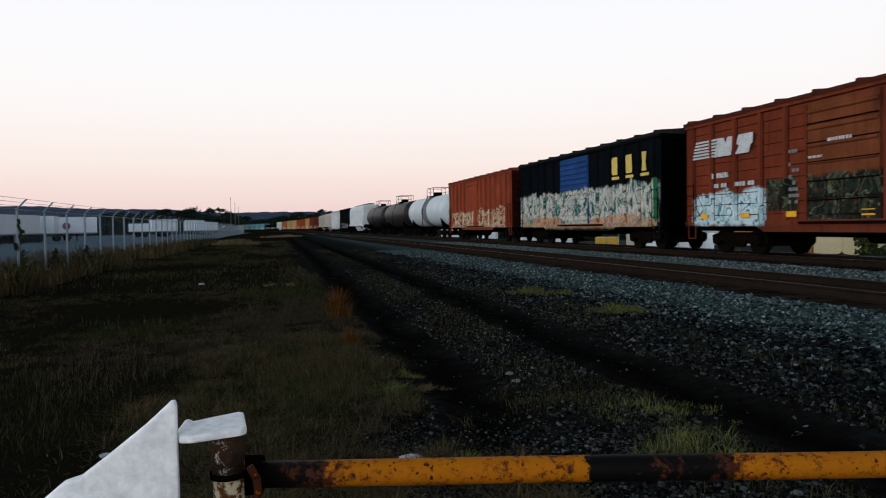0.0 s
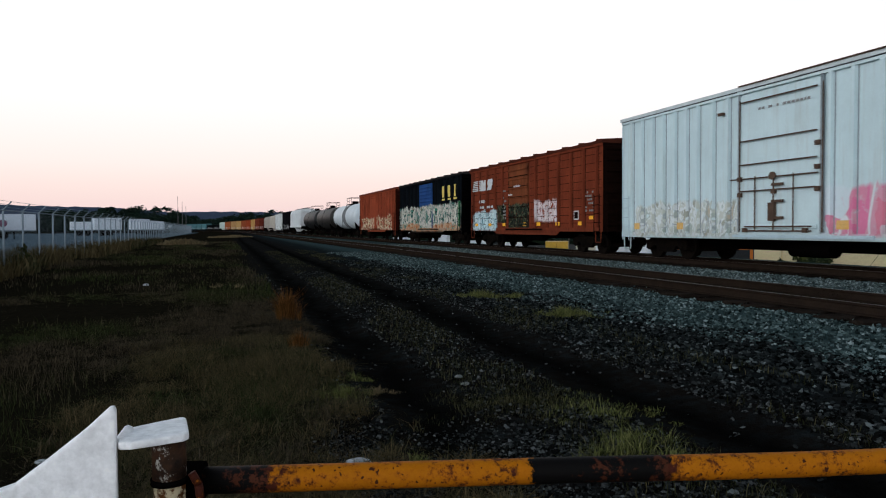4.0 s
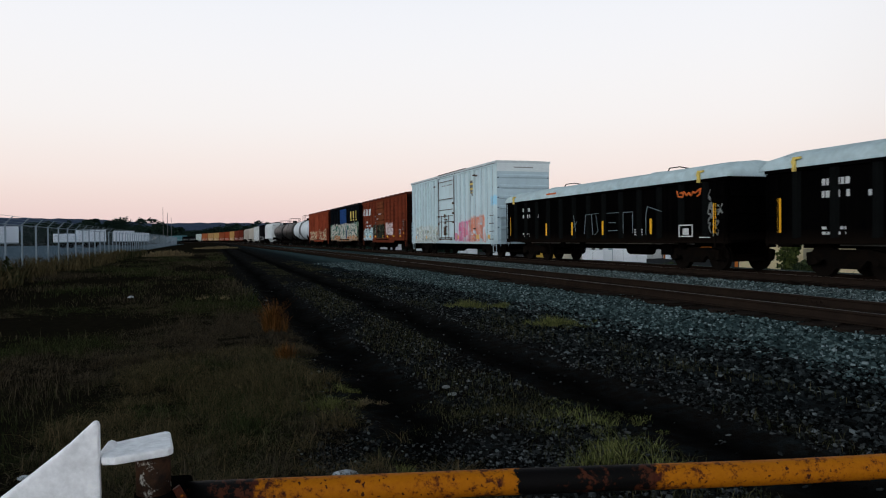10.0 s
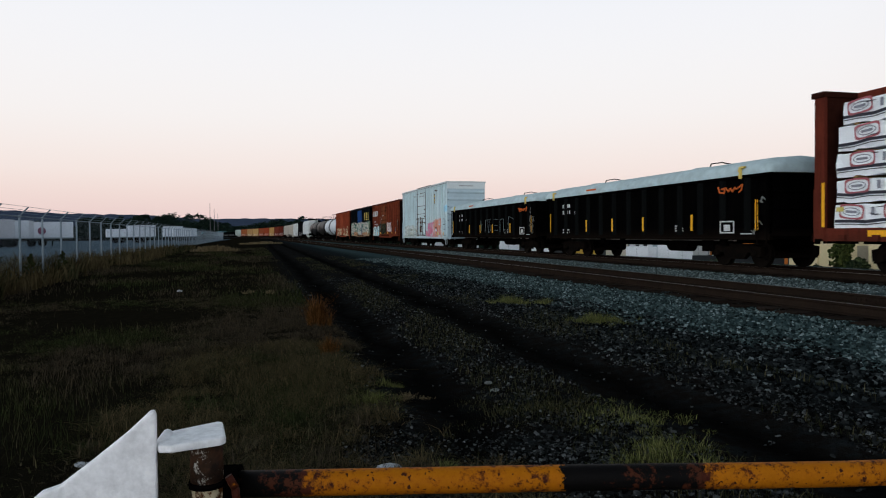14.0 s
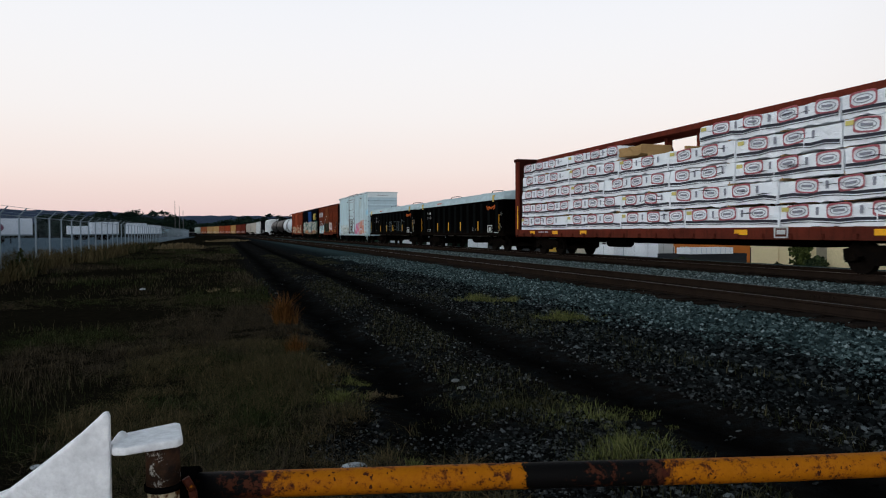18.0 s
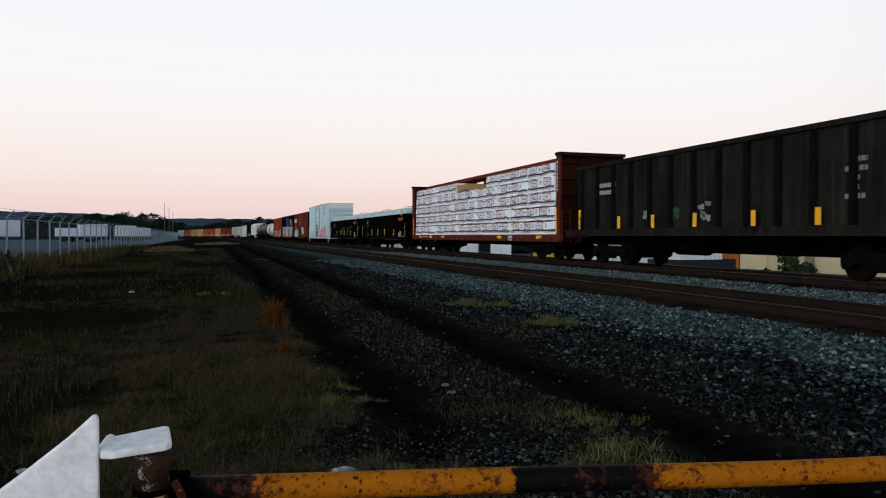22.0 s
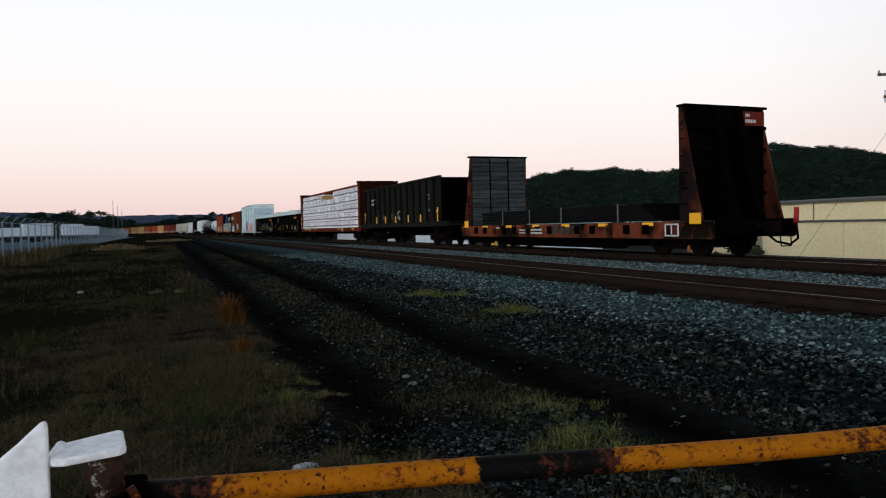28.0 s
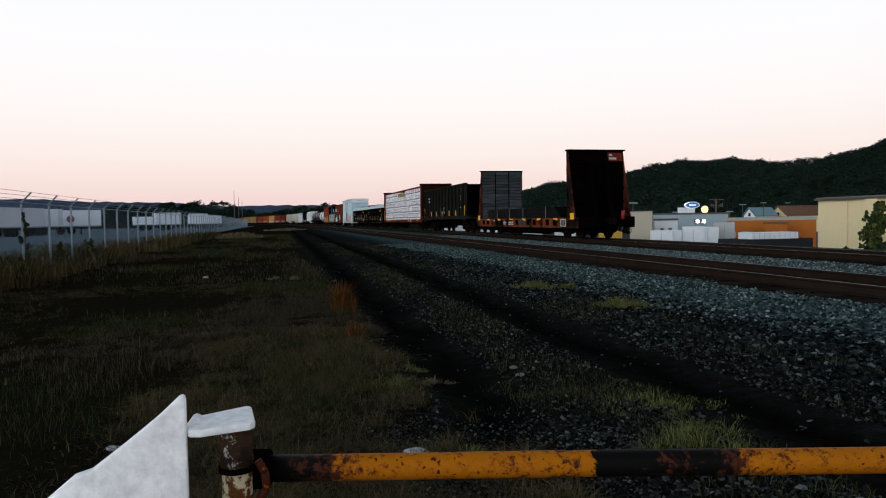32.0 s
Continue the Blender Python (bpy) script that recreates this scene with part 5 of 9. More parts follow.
def lumber_load(mid):
    rnd = random.Random(8)
    tiers = [(1.24, 1.78), (1.89, 2.41), (2.52, 3.06), (3.17, 3.72), (3.83, 4.30)]
    cuts = [[10.95, 6.1, 1.75, -2.1, -6.15, -11.0], [10.9, 5.9, 1.72, -1.3, -6.1, -10.95], [10.9, 5.75, 3.0, -1.25, -4.4, -8.2, -10.95], [10.85, 5.9, 1.9, -1.2, -4.45, -8.15, -10.9], [10.7, 6.0, 1.95, -2.8, -8.1, -10.95]]
    for tier, (z0, z1) in enumerate(tiers):
        for a, c in zip(cuts[tier], cuts[tier][1:]):
            if tier == 4 and a == 1.95:
                bundle(mid, 0.45, 1.9, z0, z1 - 0.12, rnd, raw=True)
                continue
            bundle(mid, c + 0.025, a - 0.025, z0, z1 + rnd.uniform(-0.035, 0.025), rnd)
    # bearers between the packs
    for tier, (z0, z1) in enumerate(tiers[:4]):
        for y in np.linspace(-10.3, 10.3, 11):
            st = solid("bearer", box(BM(), -1.46, -0.2, float(y) - 0.05, float(y) + 0.05, z1 + 0.005, z1 + 0.10), LUMBER, "thin wooden bearer between lumber packs", "bearer", "bearers between the packs")
            CARS.append((st, mid))
    for tier in range(5):
        z0, z1 = tiers[tier]
        for a, c in ((10.9, 3.7), (3.65, -3.6), (-3.65, -10.9)):
            if tier == 4 and a == 3.65:
                continue
            b = thing("lumber_bundle", "lumber pack in plain white wrap on the flat car", "lumber", "lumber packs on the flat car")
            part("wrapper", box(BM(), 0.2, 1.47, c, a, z0, z1 + 0.1), WRAP, b)
            CARS.append((b, mid))


lumber_load(-31.6)


# black ore gondola
def ore_gondola(mid):
    car = thing("open_gondola", "dirty black deep open gondola with ribbed sides and yellow marks", "gondola car")
    black = painted_side("dirty_black_car_paint", (0.034, 0.032, 0.026), (0.020, 0.019, 0.017), [], 0.8, (0.075, 0.070, 0.057), 0.5)
    half = 7.6
    for s in (-1, 1):
        part("side_wall", box(BM(), min(s * 1.42, s * 1.47), max(s * 1.42, s * 1.47), -half, half, 1.3, 3.8), black, car)
        part("top_rail", box(BM(), min(s * 1.38, s * 1.56), max(s * 1.38, s * 1.56), -half - 0.02, half + 0.02, 3.76, 3.9), black, car)
        part("side_sill", box(BM(), min(s * 1.30, s * 1.58), max(s * 1.30, s * 1.58), -half - 0.9, half + 0.9, 1.1, 1.36), black, car)
        # ribs darker than the panels: their shading is put into the colour
        for y in np.linspace(-6.7, 7.2, 13):
            bm = BM()
            prof = [(float(y) - 0.12, 1.468), (float(y) - 0.08, 1.56), (float(y) + 0.08, 1.56), (float(y) + 0.12, 1.468)]
            lo, hi = [bm.verts.new((s * b, a, 1.36)) for a, b in prof], [bm.verts.new((s * b, a, 3.77)) for a, b in prof]
            for k in range(3):
                bm.faces.new((lo[k], lo[k + 1], hi[k + 1], hi[k]))
            bmesh.ops.recalc_face_normals(bm, faces=bm.faces)
            part("side_rib", bm, surface("shaded_rib_steel", (0.014, 0.014, 0.014), (0.026, 0.026, 0.024), 0.85, 0, 2, 25), car)
        # end wall in near-black underframe colour, which holds its shadow
        bm = BM()
        v = [bm.verts.new(p) for p in ((-1.45, s * half, 3.8), (1.45, s * half, 3.8), (1.2, s * (half - 0.9), 1.4), (-1.2, s * (half - 0.9), 1.4))]
        bm.faces.new(v)
        bmesh.ops.solidify(bm, geom=bm.faces, thickness=0.06)
        part("end_wall", bm, UNDER, car)
        for z in (1.9, 2.6, 3.3):
            k = (3.8 - z) / 2.4
            part("end_rib", box(BM(), -1.4, 1.4, min(s * (half - 0.9 * k), s * (half - 0.9 * k + 0.12)), max(s * (half - 0.9 * k), s * (half - 0.9 * k + 0.12)), z - 0.07, z + 0.07), UNDER, car)
        for x in (-1.35, -0.45, 0.45, 1.35):
            part("end_post", tube(BM(), (x, s * (half + 0.05), 3.7), (x, s * (half + 0.3), 1.3), 0.05, n=6), UNDER, car)
        part("end_platform", box(BM(), -1.4, 1.4, min(s * (half - 0.9), s * (half + 0.9)), max(s * (half - 0.9), s * (half + 0.9)), 1.12, 1.24), black, car)
        ladder(car, -1.0, s * (half + 0.34), 1.2, 3.6, 0.42, UNDER, "x")
        ladder(car, -1.6, s * (half - 0.25), 0.75, 1.9, 0.4, black)
    part("floor", box(BM(), -1.42, 1.42, -half + 0.8, half - 0.8, 1.3, 1.4), black, car)
    for y in (7.3, 4.4, 2.3, 0.1, -2.4, -4.6, -7.35):
        long_one = abs(y) > 7
        plate_on_side(car, "yellow_reflector", y - 0.09, y + 0.09, 1.38, 2.15 if long_one else 1.82, YELLOW_REF, x=-1.565)
    pale = surface("pale_stencil", (0.42, 0.44, 0.42), None, 0.8)
    marks(car, 5.9, 4.7, 2.6, 3.15, 2, pale, rn, x=-1.475, fill=0.9)
    marks(car, -5.3, -5.9, 1.7, 3.0, 6, surface("dull_grey_stencil", (0.25, 0.26, 0.25), None, 0.8), rn, x=-1.475, fill=0.5)
    marks(car, -6.9, -7.2, 1.75, 2.05, 2, pale, rn, x=-1.475)
    for y, w, z0, z1, col, nm in ((-0.3, 0.75, 1.5, 2.2, (0.42, 0.46, 0.48), "white"), (1.2, 0.5, 1.55, 2.1, (0.05, 0.16, 0.06), "green"), (2.7, 0.35, 1.6, 2.0, (0.4, 0.42, 0.42), "grey")):
        r2 = random.Random(int(y * 10) + 7)
        for _ in range(9):
            bm = BM()
            a, z = y + r2.uniform(-w, w) * 0.5, r2.uniform(z0, z1 - 0.15)
            poly(bm, [(a, z), (a + r2.uniform(0.08, 0.2), z + r2.uniform(-0.03, 0.06)), (a + r2.uniform(0.1, 0.2), z + r2.uniform(0.1, 0.25)), (a - 0.03, z + r2.uniform(0.1, 0.2))], "x", -1.48, -1.472)
            part("spray_stroke", bm, surface("spray_" + nm, col, None, 0.9), car, "small " + nm + " spray paint stroke")
    part("underframe", poly(BM(), [(-8.4, 1.1), (-8.4, 0.75), (-5, 0.75), (-4.4, 0.55), (4.4, 0.55), (5, 0.75), (8.4, 0.75), (8.4, 1.1)], "x", -0.6, 0.6), UNDER, car)
    part("brake_reservoir", tube(BM(), (-0.95, 0.2, 0.7), (-0.95, 1.7, 0.7), 0.22, n=12), UNDER, car)
    running_gear(car, (6.0, -6.0), half + 1.2)
    CARS.append((car, mid))


ore_gondola(-52.15)


# bulkhead flat car with steel
def bulkhead_flat(mid):
    car = thing("bulkhead_flatcar", "rusty red bulkhead flat car with timber-lined end walls", "flat car")
    rust = painted_side("rusty_orange_flat_paint", (0.25, 0.058, 0.027), (0.012, 0.009, 0.008), [(-2.2, 0.2, 0.62, 1.1, [(0.03, 0.02, 0.018), (0.05, 0.034, 0.028), (0.07, 0.05, 0.04), (0.04, 0.03, 0.026)], 0.6, 0.3)], 0.75, (0.010, 0.008, 0.008), 0.7, patchy=(0.44, 0.56))
    side_rust = surface("sooty_rust_plate", (0.17, 0.045, 0.026), (0.016, 0.010, 0.009), 0.85, 0, 1.1, 25, 1.0, 0.2, (1, 1, 0.6), spots=(0.012, 0.008, 0.008), spot_scale=1.1, spot_at=0.50)
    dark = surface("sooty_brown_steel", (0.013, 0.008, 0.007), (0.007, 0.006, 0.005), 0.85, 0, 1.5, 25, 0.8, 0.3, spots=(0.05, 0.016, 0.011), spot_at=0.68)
    plank = surface("grey_bulkhead_planks", (0.085, 0.098, 0.105), (0.022, 0.026, 0.028), 0.9, 0, 2, 16, 0.9, 0.4, (0.5, 1, 12), vary=0.3)
    half = 8.9
    part("deck", box(BM(), -1.5, 1.5, -half, half, 0.98, 1.08), plank, car)
    for s in (-1, 1):
        part("side_sill", box(BM(), min(s * 1.40, s * 1.53), max(s * 1.40, s * 1.53), -half, half, 0.56, 1.07), rust, car)
    for s in (-1, 1):
        yi = s * 7.55
        yo = s * 7.78
        for x in (-1.50, 1.50):
            part("bulkhead_side", poly(BM(), [(yi, 1.08), (s * 8.52, 1.08), (s * 8.28, 1.9), (s * 7.68, 4.47), (yi, 4.47)], "x", x - 0.03, x + 0.03), side_rust, car)
        for x in (-0.42, 0.42):
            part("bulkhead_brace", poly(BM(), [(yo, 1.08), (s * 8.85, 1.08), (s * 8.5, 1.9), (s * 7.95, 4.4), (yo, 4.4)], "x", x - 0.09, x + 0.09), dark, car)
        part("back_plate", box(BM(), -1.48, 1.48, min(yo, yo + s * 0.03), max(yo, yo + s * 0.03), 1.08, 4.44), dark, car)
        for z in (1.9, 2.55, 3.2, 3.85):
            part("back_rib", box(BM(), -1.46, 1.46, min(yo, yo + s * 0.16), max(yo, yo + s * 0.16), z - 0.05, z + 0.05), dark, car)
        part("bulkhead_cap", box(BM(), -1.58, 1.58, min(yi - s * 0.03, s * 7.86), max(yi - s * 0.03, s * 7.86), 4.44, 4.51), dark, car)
        for k in range(15):
            z = 1.10 + k * 0.2235
            for xa, xb in ((-1.46, -0.50), (-0.485, 0.49), (0.505, 1.46)):
                part("plank", box(BM(), xa, xb, min(yi, yi + s * 0.14), max(yi, yi + s * 0.14), z, z + 0.198), plank, car)
        for x in (-0.5, 0.5):
            part("plank_strap", box(BM(), x - 0.035, x + 0.035, min(yi, yi - s * 0.012), max(yi, yi - s * 0.012), 1.6, 4.4), dark, car)
        plate_on_side(car, "yellow_reflector", s * 8.22 - 0.24, s * 8.22 + 0.24, 1.0, 1.32, YELLOW_REF, x=-1.54)
        for z in (1.6, 2.05, 2.5, 3.0, 3.5):
            part("grab_iron", tube(BM(), (-1.56, s * 7.62, z), (-1.56, s * (7.95 if z < 2.6 else 7.8), z), 0.018, n=5), dark, car)
        part("end_sill", box(BM(), -1.45, 1.45, min(s * half, s * (half + 0.12)), max(s * half, s * (half + 0.12)), 0.6, 1.1), dark, car)
        for x in (-1.25, 1.25):
            part("sill_step", path_tube(BM(), [(x, s * (half + 0.1), 0.7), (x, s * (half + 0.14), 0.3), (x + (0.4 if x < 0 else -0.4), s * (half + 0.14), 0.3), (x + (0.4 if x < 0 else -0.4), s * (half + 0.1), 0.7)], 0.018), dark, car)
    part("number_panel", box(BM(), 0.54, 1.36, -7.96, -7.955, 3.92, 4.34), surface("red_number_panel", (0.20, 0.035, 0.025), None, 0.6), car, "red panel with stencilled marks")
    bm = BM()
    for k, (a, b) in enumerate(((0.62, 0.66), (0.68, 0.72), (0.74, 0.78))):
        box(bm, a, b, -7.97, -7.96, 4.18, 4.27)
    for k in range(6):
        box(bm, 0.62 + 0.07 * k, 0.665 + 0.07 * k, -7.97, -7.96, 4.0, 4.10)
    part("stencil_mark", bm, WHITE_MARK, car)
    for y in (6.05, 3.6, 1.15, -1.15, -3.6, -6.05):
        plate_on_side(car, "yellow_reflector", y - 0.28, y + 0.28, 0.96, 1.07, YELLOW_REF, x=-1.53)
    # most pockets near-black: soot, and the dark of recesses put into colour
    for k in range(15):
        y = -7.0 + k
        part("stake_pocket", box(BM(), -1.62, -1.53, y - 0.12, y + 0.12, 0.70, 1.0), dark if k % 3 else rust, car)
    bm = BM()
    for a, b, c, d in ((-7.0, -7.62, 0.64, 0.68), (-7.0, -7.62, 0.98, 1.02), (-7.0, -7.05, 0.64, 1.02), (-7.57, -7.62, 0.64, 1.02), (-7.28, -7.32, 0.70, 0.98)):
        box(bm, -1.64, -1.625, min(a, b), max(a, b), c, d)
    part("capacity_panel", bm, WHITE_MARK, car, "white outlined panel")
    marks(car, 2.4, 1.9, 0.68, 0.9, 2, WHITE_MARK, rn, x=-1.625, fill=1.0)
    marks(car, 1.4, 0.5, 0.66, 0.92, 2, WHITE_MARK, rn, x=-1.625, fill=1.0)
    marks(car, 4.9, 4.5, 0.9, 1.0, 1, WHITE_MARK, rn, x=-1.535, fill=0.8)
    part("underframe", poly(BM(), [(-8.6, 0.95), (-8.6, 0.62), (-5.5, 0.60), (-4.3, 0.19), (4.3, 0.19), (5.5, 0.60), (8.6, 0.62), (8.6, 0.95)], "x", -1.2, -1.1), UNDER, car)
    part("underframe", poly(BM(), [(-8.6, 0.95), (-8.6, 0.62), (-5.5, 0.60), (-4.3, 0.19), (4.3, 0.19), (5.5, 0.60), (8.6, 0.62), (8.6, 0.95)], "x", 1.1, 1.2), UNDER, car)
    part("centre_sill", box(BM(), -0.4, 0.4, -8.6, 8.6, 0.45, 0.95), UNDER, car)
    part("brake_cylinder", tube(BM(), (-0.9, -2.4, 0.42), (-0.9, -1.2, 0.42), 0.18, n=12), UNDER, car)
    part("tail_light", tube(BM(), (0.25, -half - 1.2, 0.98), (0.25, -half - 1.22, 1.40), 0.07, n=12), surface("red_marker_plastic", (0.42, 0.03, 0.03), (0.3, 0.02, 0.02), 0.45), car, "red end-of-train marker")
    part("air_hose", path_tube(BM(), [(0.3, -half - 0.1, 0.7), (0.34, -half - 0.45, 0.45), (0.36, -half - 0.9, 0.38), (0.32, -half - 1.2, 0.55), (0.25, -half - 1.2, 1.0)], 0.032, 8), UNDER, car)
    part("uncoupling_lever", path_tube(BM(), [(-1.3, -half - 0.2, 0.75), (-0.5, -half - 0.25, 0.6), (-0.15, -half - 0.55, 0.95)], 0.018), dark, car)
    running_gear(car, (6.7, -6.7), half + 0.45)
    CARS.append((car, mid))
    # the load: long dark bars in layers, strapped down
    steel = surface("dark_hot_rolled_steel", (0.016, 0.017, 0.018), (0.026, 0.024, 0.023), 0.6, 0.2, 1, 30, 0.6, 0.1)
    load = thing("steel_bundle", "layers of long dark steel bars strapped to the flat car", "steel bars")
    rnd = random.Random(5)
    for layer in range(6):
        z = 1.12 + layer * 0.096
        for k in range(6):
            x = -1.35 + k * 0.455
            rnd.random()
            end = -6.35 + 0.16 * layer + rnd.uniform(-0.08, 0.08)
            part("steel_bar", box(BM(), x, x + 0.43, end, 6.9 - rnd.uniform(0, 0.3), z, z + 0.081), steel, load)
        for y in (-4.3, -0.6, 1.95, 4.5):
            part("spacer", box(BM(), -1.35, 1.35, y - 0.06, y + 0.06, z - 0.0145, z - 0.0005), UNDER, load)
    strap = surface("grey_strap_steel", (0.16, 0.165, 0.17), None, 0.5, 0.5)
    for y in (4.49, 1.96, -0.58, -4.26):
        bm = box(BM(), -1.375, -1.368, y - 0.04, y + 0.04, 1.08, 1.70)
        box(bm, -1.375, 1.375, y - 0.04, y + 0.04, 1.695, 1.70)
        part("strap", bm, strap, load)
    CARS.append((load, mid))


bulkhead_flat(-71.6)


# tank cars
def tank_car(label, mid, half, col, band=None, dome=True):
    car = thing("tank_car", label, "tank car", "tank cars of the train")
    body = surface("tank_" + "_".join(str(int(c * 100)) for c in col), col, tuple(c * 0.7 for c in col), 0.5, 0, 0.8, 20, 0.6, 0.05)
    bm = BM()
    r, zc = 1.48, 2.5
    prof = [(-half + 0.0, 0.0), (-half + 0.06, 0.55), (-half + 0.28, 1.1), (-half + 0.62, 1.42), (-half + 0.9, r), (half - 0.9, r), (half - 0.62, 1.42), (half - 0.28, 1.1), (half - 0.06, 0.55), (half, 0.0)]
    rings = []
    for y, q in prof:
        rings.append([bm.verts.new((max(q, 0.01) * math.cos(2 * math.pi * k / 28), y, zc + max(q, 0.01) * math.sin(2 * math.pi * k / 28))) for k in range(28)])
    for a, b in zip(rings, rings[1:]):
        for k in range(28):
            f = bm.faces.new((a[k], a[(k + 1) % 28], b[(k + 1) % 28], b[k]))
            f.smooth = True
    bmesh.ops.recalc_face_normals(bm, faces=bm.faces)
    part("tank", bm, body, car)
    if band:
        bm = BM()
        tube(bm, (0, band[0], zc), (0, band[1], zc), r + 0.012, n=28, caps=False)
        part("grey_band", bm, surface("tank_band_grey", (0.22, 0.23, 0.24), None, 0.6), car, "grey painted band round the tank")
    part("manway", tube(BM(), (0, 0, 3.9), (0, 0, 4.35), 0.38, n=14), UNDER, car)
    bm = BM()
    for x in (-0.75, 0.75):
        for y in (-1.4, 0, 1.4):
            tube(bm, (x, y, 3.75), (x, y, 4.75), 0.025, n=5)
        tube(bm, (x, -1.4, 4.75), (x, 1.4, 4.75), 0.025, n=5)
        tube(bm, (x, -1.4, 4.35), (x, 1.4, 4.35), 0.02, n=5)
    for y in (-1.4, 1.4):
        tube(bm, (-0.75, y, 4.75), (0.75, y, 4.75), 0.025, n=5)
    part("platform_railing", bm, STEEL_DARK, car)
    part("platform", box(BM(), -0.8, 0.8, -1.45, 1.45, 3.93, 3.99), STEEL_DARK, car)
    part("centre_sill", box(BM(), -0.35, 0.35, -half - 0.3, half + 0.3, 0.75, 1.05), UNDER, car)
    for s in (-1, 1):
        part("saddle", poly(BM(), [(-1.1, 1.0), (1.1, 1.0), (1.3, 1.9), (0.8, 1.35), (-0.8, 1.35), (-1.3, 1.9)], "y", s * (half - 2.0) - 0.25, s * (half - 2.0) + 0.25), UNDER, car)
        part("end_platform", box(BM(), -1.4, 1.4, min(s * (half - 0.4), s * (half + 0.3)), max(s * (half - 0.4), s * (half + 0.3)), 1.05, 1.12), UNDER, car)
    part("ladder", path_tube(BM(), [(-1.5, 0.25, 1.0), (-1.55, 0.25, 2.6), (-1.0, 0.25, 3.9)], 0.03), STEEL_DARK, car)
    running_gear(car, (half - 1.9, -half + 1.9), half + 0.5, False)
    CARS.append((car, mid))


tank_car("white tank car with a grey band and a top platform", 94.2, 8.2, (0.62, 0.68, 0.72), (-1.3, 0.9))
tank_car("dark grey-brown tank car with a railing on top", 110.9, 7.1, (0.034, 0.030, 0.027))
tank_car("black tank car with a railing on top", 126.6, 7.3, (0.022, 0.022, 0.024))


# covered hoppers and far boxcars, seen small
def hopper(label, mid, half, col, top=4.6):
    car = thing("covered_hopper", label, "hopper car", "covered hoppers of the train")
    m = surface("hopper_" + "_".join(str(int(c * 100)) for c in col), col, tuple(c * 0.75 for c in col), 0.6, 0, 0.7, 18, 0.6, 0.05)
    part("body", poly(BM(), [(-1.5, 1.6), (-1.52, 3.9), (-1.2, top - 0.12), (0, top), (1.2, top - 0.12), (1.52, 3.9), (1.5, 1.6)], "y", -half + 1.0, half - 1.0), m, car)
    for s in (-1, 1):
        part("slope_sheet", poly(BM(), [(s * (half - 1.0), top - 0.3), (s * half, top - 0.6), (s * (half - 1.0), 1.7)], "x", -1.35, 1.35), m, car)
        part("side_sill", box(BM(), min(s * 1.35, s * 1.53), max(s * 1.35, s * 1.53), -half, half, 1.3, 1.6), m, car)
        part("end_frame", box(BM(), -1.45, 1.45, min(s * half, s * (half - 0.15)), max(s * half, s * (half - 0.15)), 1.0, 1.5), UNDER, car)
        for y in np.linspace(-half + 1.4, half - 1.4, 9):
            part("side_rib", box(BM(), min(s * 1.5, s * 1.56), max(s * 1.5, s * 1.56), float(y) - 0.06, float(y) + 0.06, 1.6, 3.9), m, car)
    for y in (-half * 0.5, 0, half * 0.5):
        part("hopper_bay", poly(BM(), [(-1.2, 1.6), (1.2, 1.6), (0.5, 0.5), (-0.5, 0.5)], "y", y - 1.2, y + 1.2), m, car)
    part("running_board", box(BM(), -0.5, 0.5, -half + 0.5, half - 0.5, top + 0.08, top + 0.13), UNDER, car)
    part("centre_sill", box(BM(), -0.3, 0.3, -half, half, 0.8, 1.05), UNDER, car)
    running_gear(car, (half - 1.9, -half + 1.9), half + 0.45, False)
    CARS.append((car, mid))


hopper("white covered hopper with ribbed sides", 146.1, 9.1, (0.66, 0.69, 0.70), 4.7)


def far_boxcar(label, mid, half, col, top=4.6):
    m = painted_side("far_car_" + "_".join(str(int(c * 100)) for c in col), col, tuple(c * 0.75 for c in col), [(-half + 0.4, half - 0.4, 0.95, 1.9, [tuple(c * 0.4 for c in col), col, tuple(0.4 * c + 0.3 for c in col), tuple(0.8 * c + 0.1 for c in col), tuple(c * 0.6 for c in col)], 0.4, 0.5)], 0.7)
    e = surface("far_end_" + "_".join(str(int(c * 100)) for c in col), tuple(c * 0.5 for c in col), None, 0.8)
    n = int(half * 2 / 1.3)
    boxcar(label, mid, half, top, m, e, e, (-1.5, 1.5), [float(v) for v in np.linspace(-half + 0.3, half - 0.3, n)], spin=False, end_ribs=5, roof_ribs=6, door_ribs=1, near=False, group="far boxcars of the train")


far_boxcar("black boxcar between two pale cars", 163.6, 7.4, (0.02, 0.02, 0.025))
far_boxcar("plain white boxcar far along the train", 181.1, 9.1, (0.70, 0.72, 0.72))
hopper("dull grey-beige covered hopper", 201.3, 10.1, (0.48, 0.44, 0.38))
hopper("dull beige covered hopper", 222.1, 9.5, (0.42, 0.38, 0.33))
for k, (lab, col) in enumerate([("dark red-brown boxcar far along the train", (0.20, 0.042, 0.026)), ("dark red boxcar far along the train", (0.25, 0.055, 0.032)), ("faded yellow boxcar far along the train", (0.55, 0.33, 0.12)),
                                ("rusty red boxcar far along the train", (0.40, 0.08, 0.033)), ("orange-red boxcar far along the train", (0.37, 0.095, 0.04)), ("yellow boxcar far along the train", (0.55, 0.35, 0.14)),
                                ("tan-yellow boxcar far along the train", (0.50, 0.30, 0.13)), ("orange-brown boxcar far along the train", (0.42, 0.13, 0.05))]):
    far_boxcar(lab, 241.6 + 17.7 * k, 8.2, col, 4.5)
hopper("pale grey-green covered hopper near the head of the train", 383.0, 8.0, (0.50, 0.58, 0.55), 4.4)
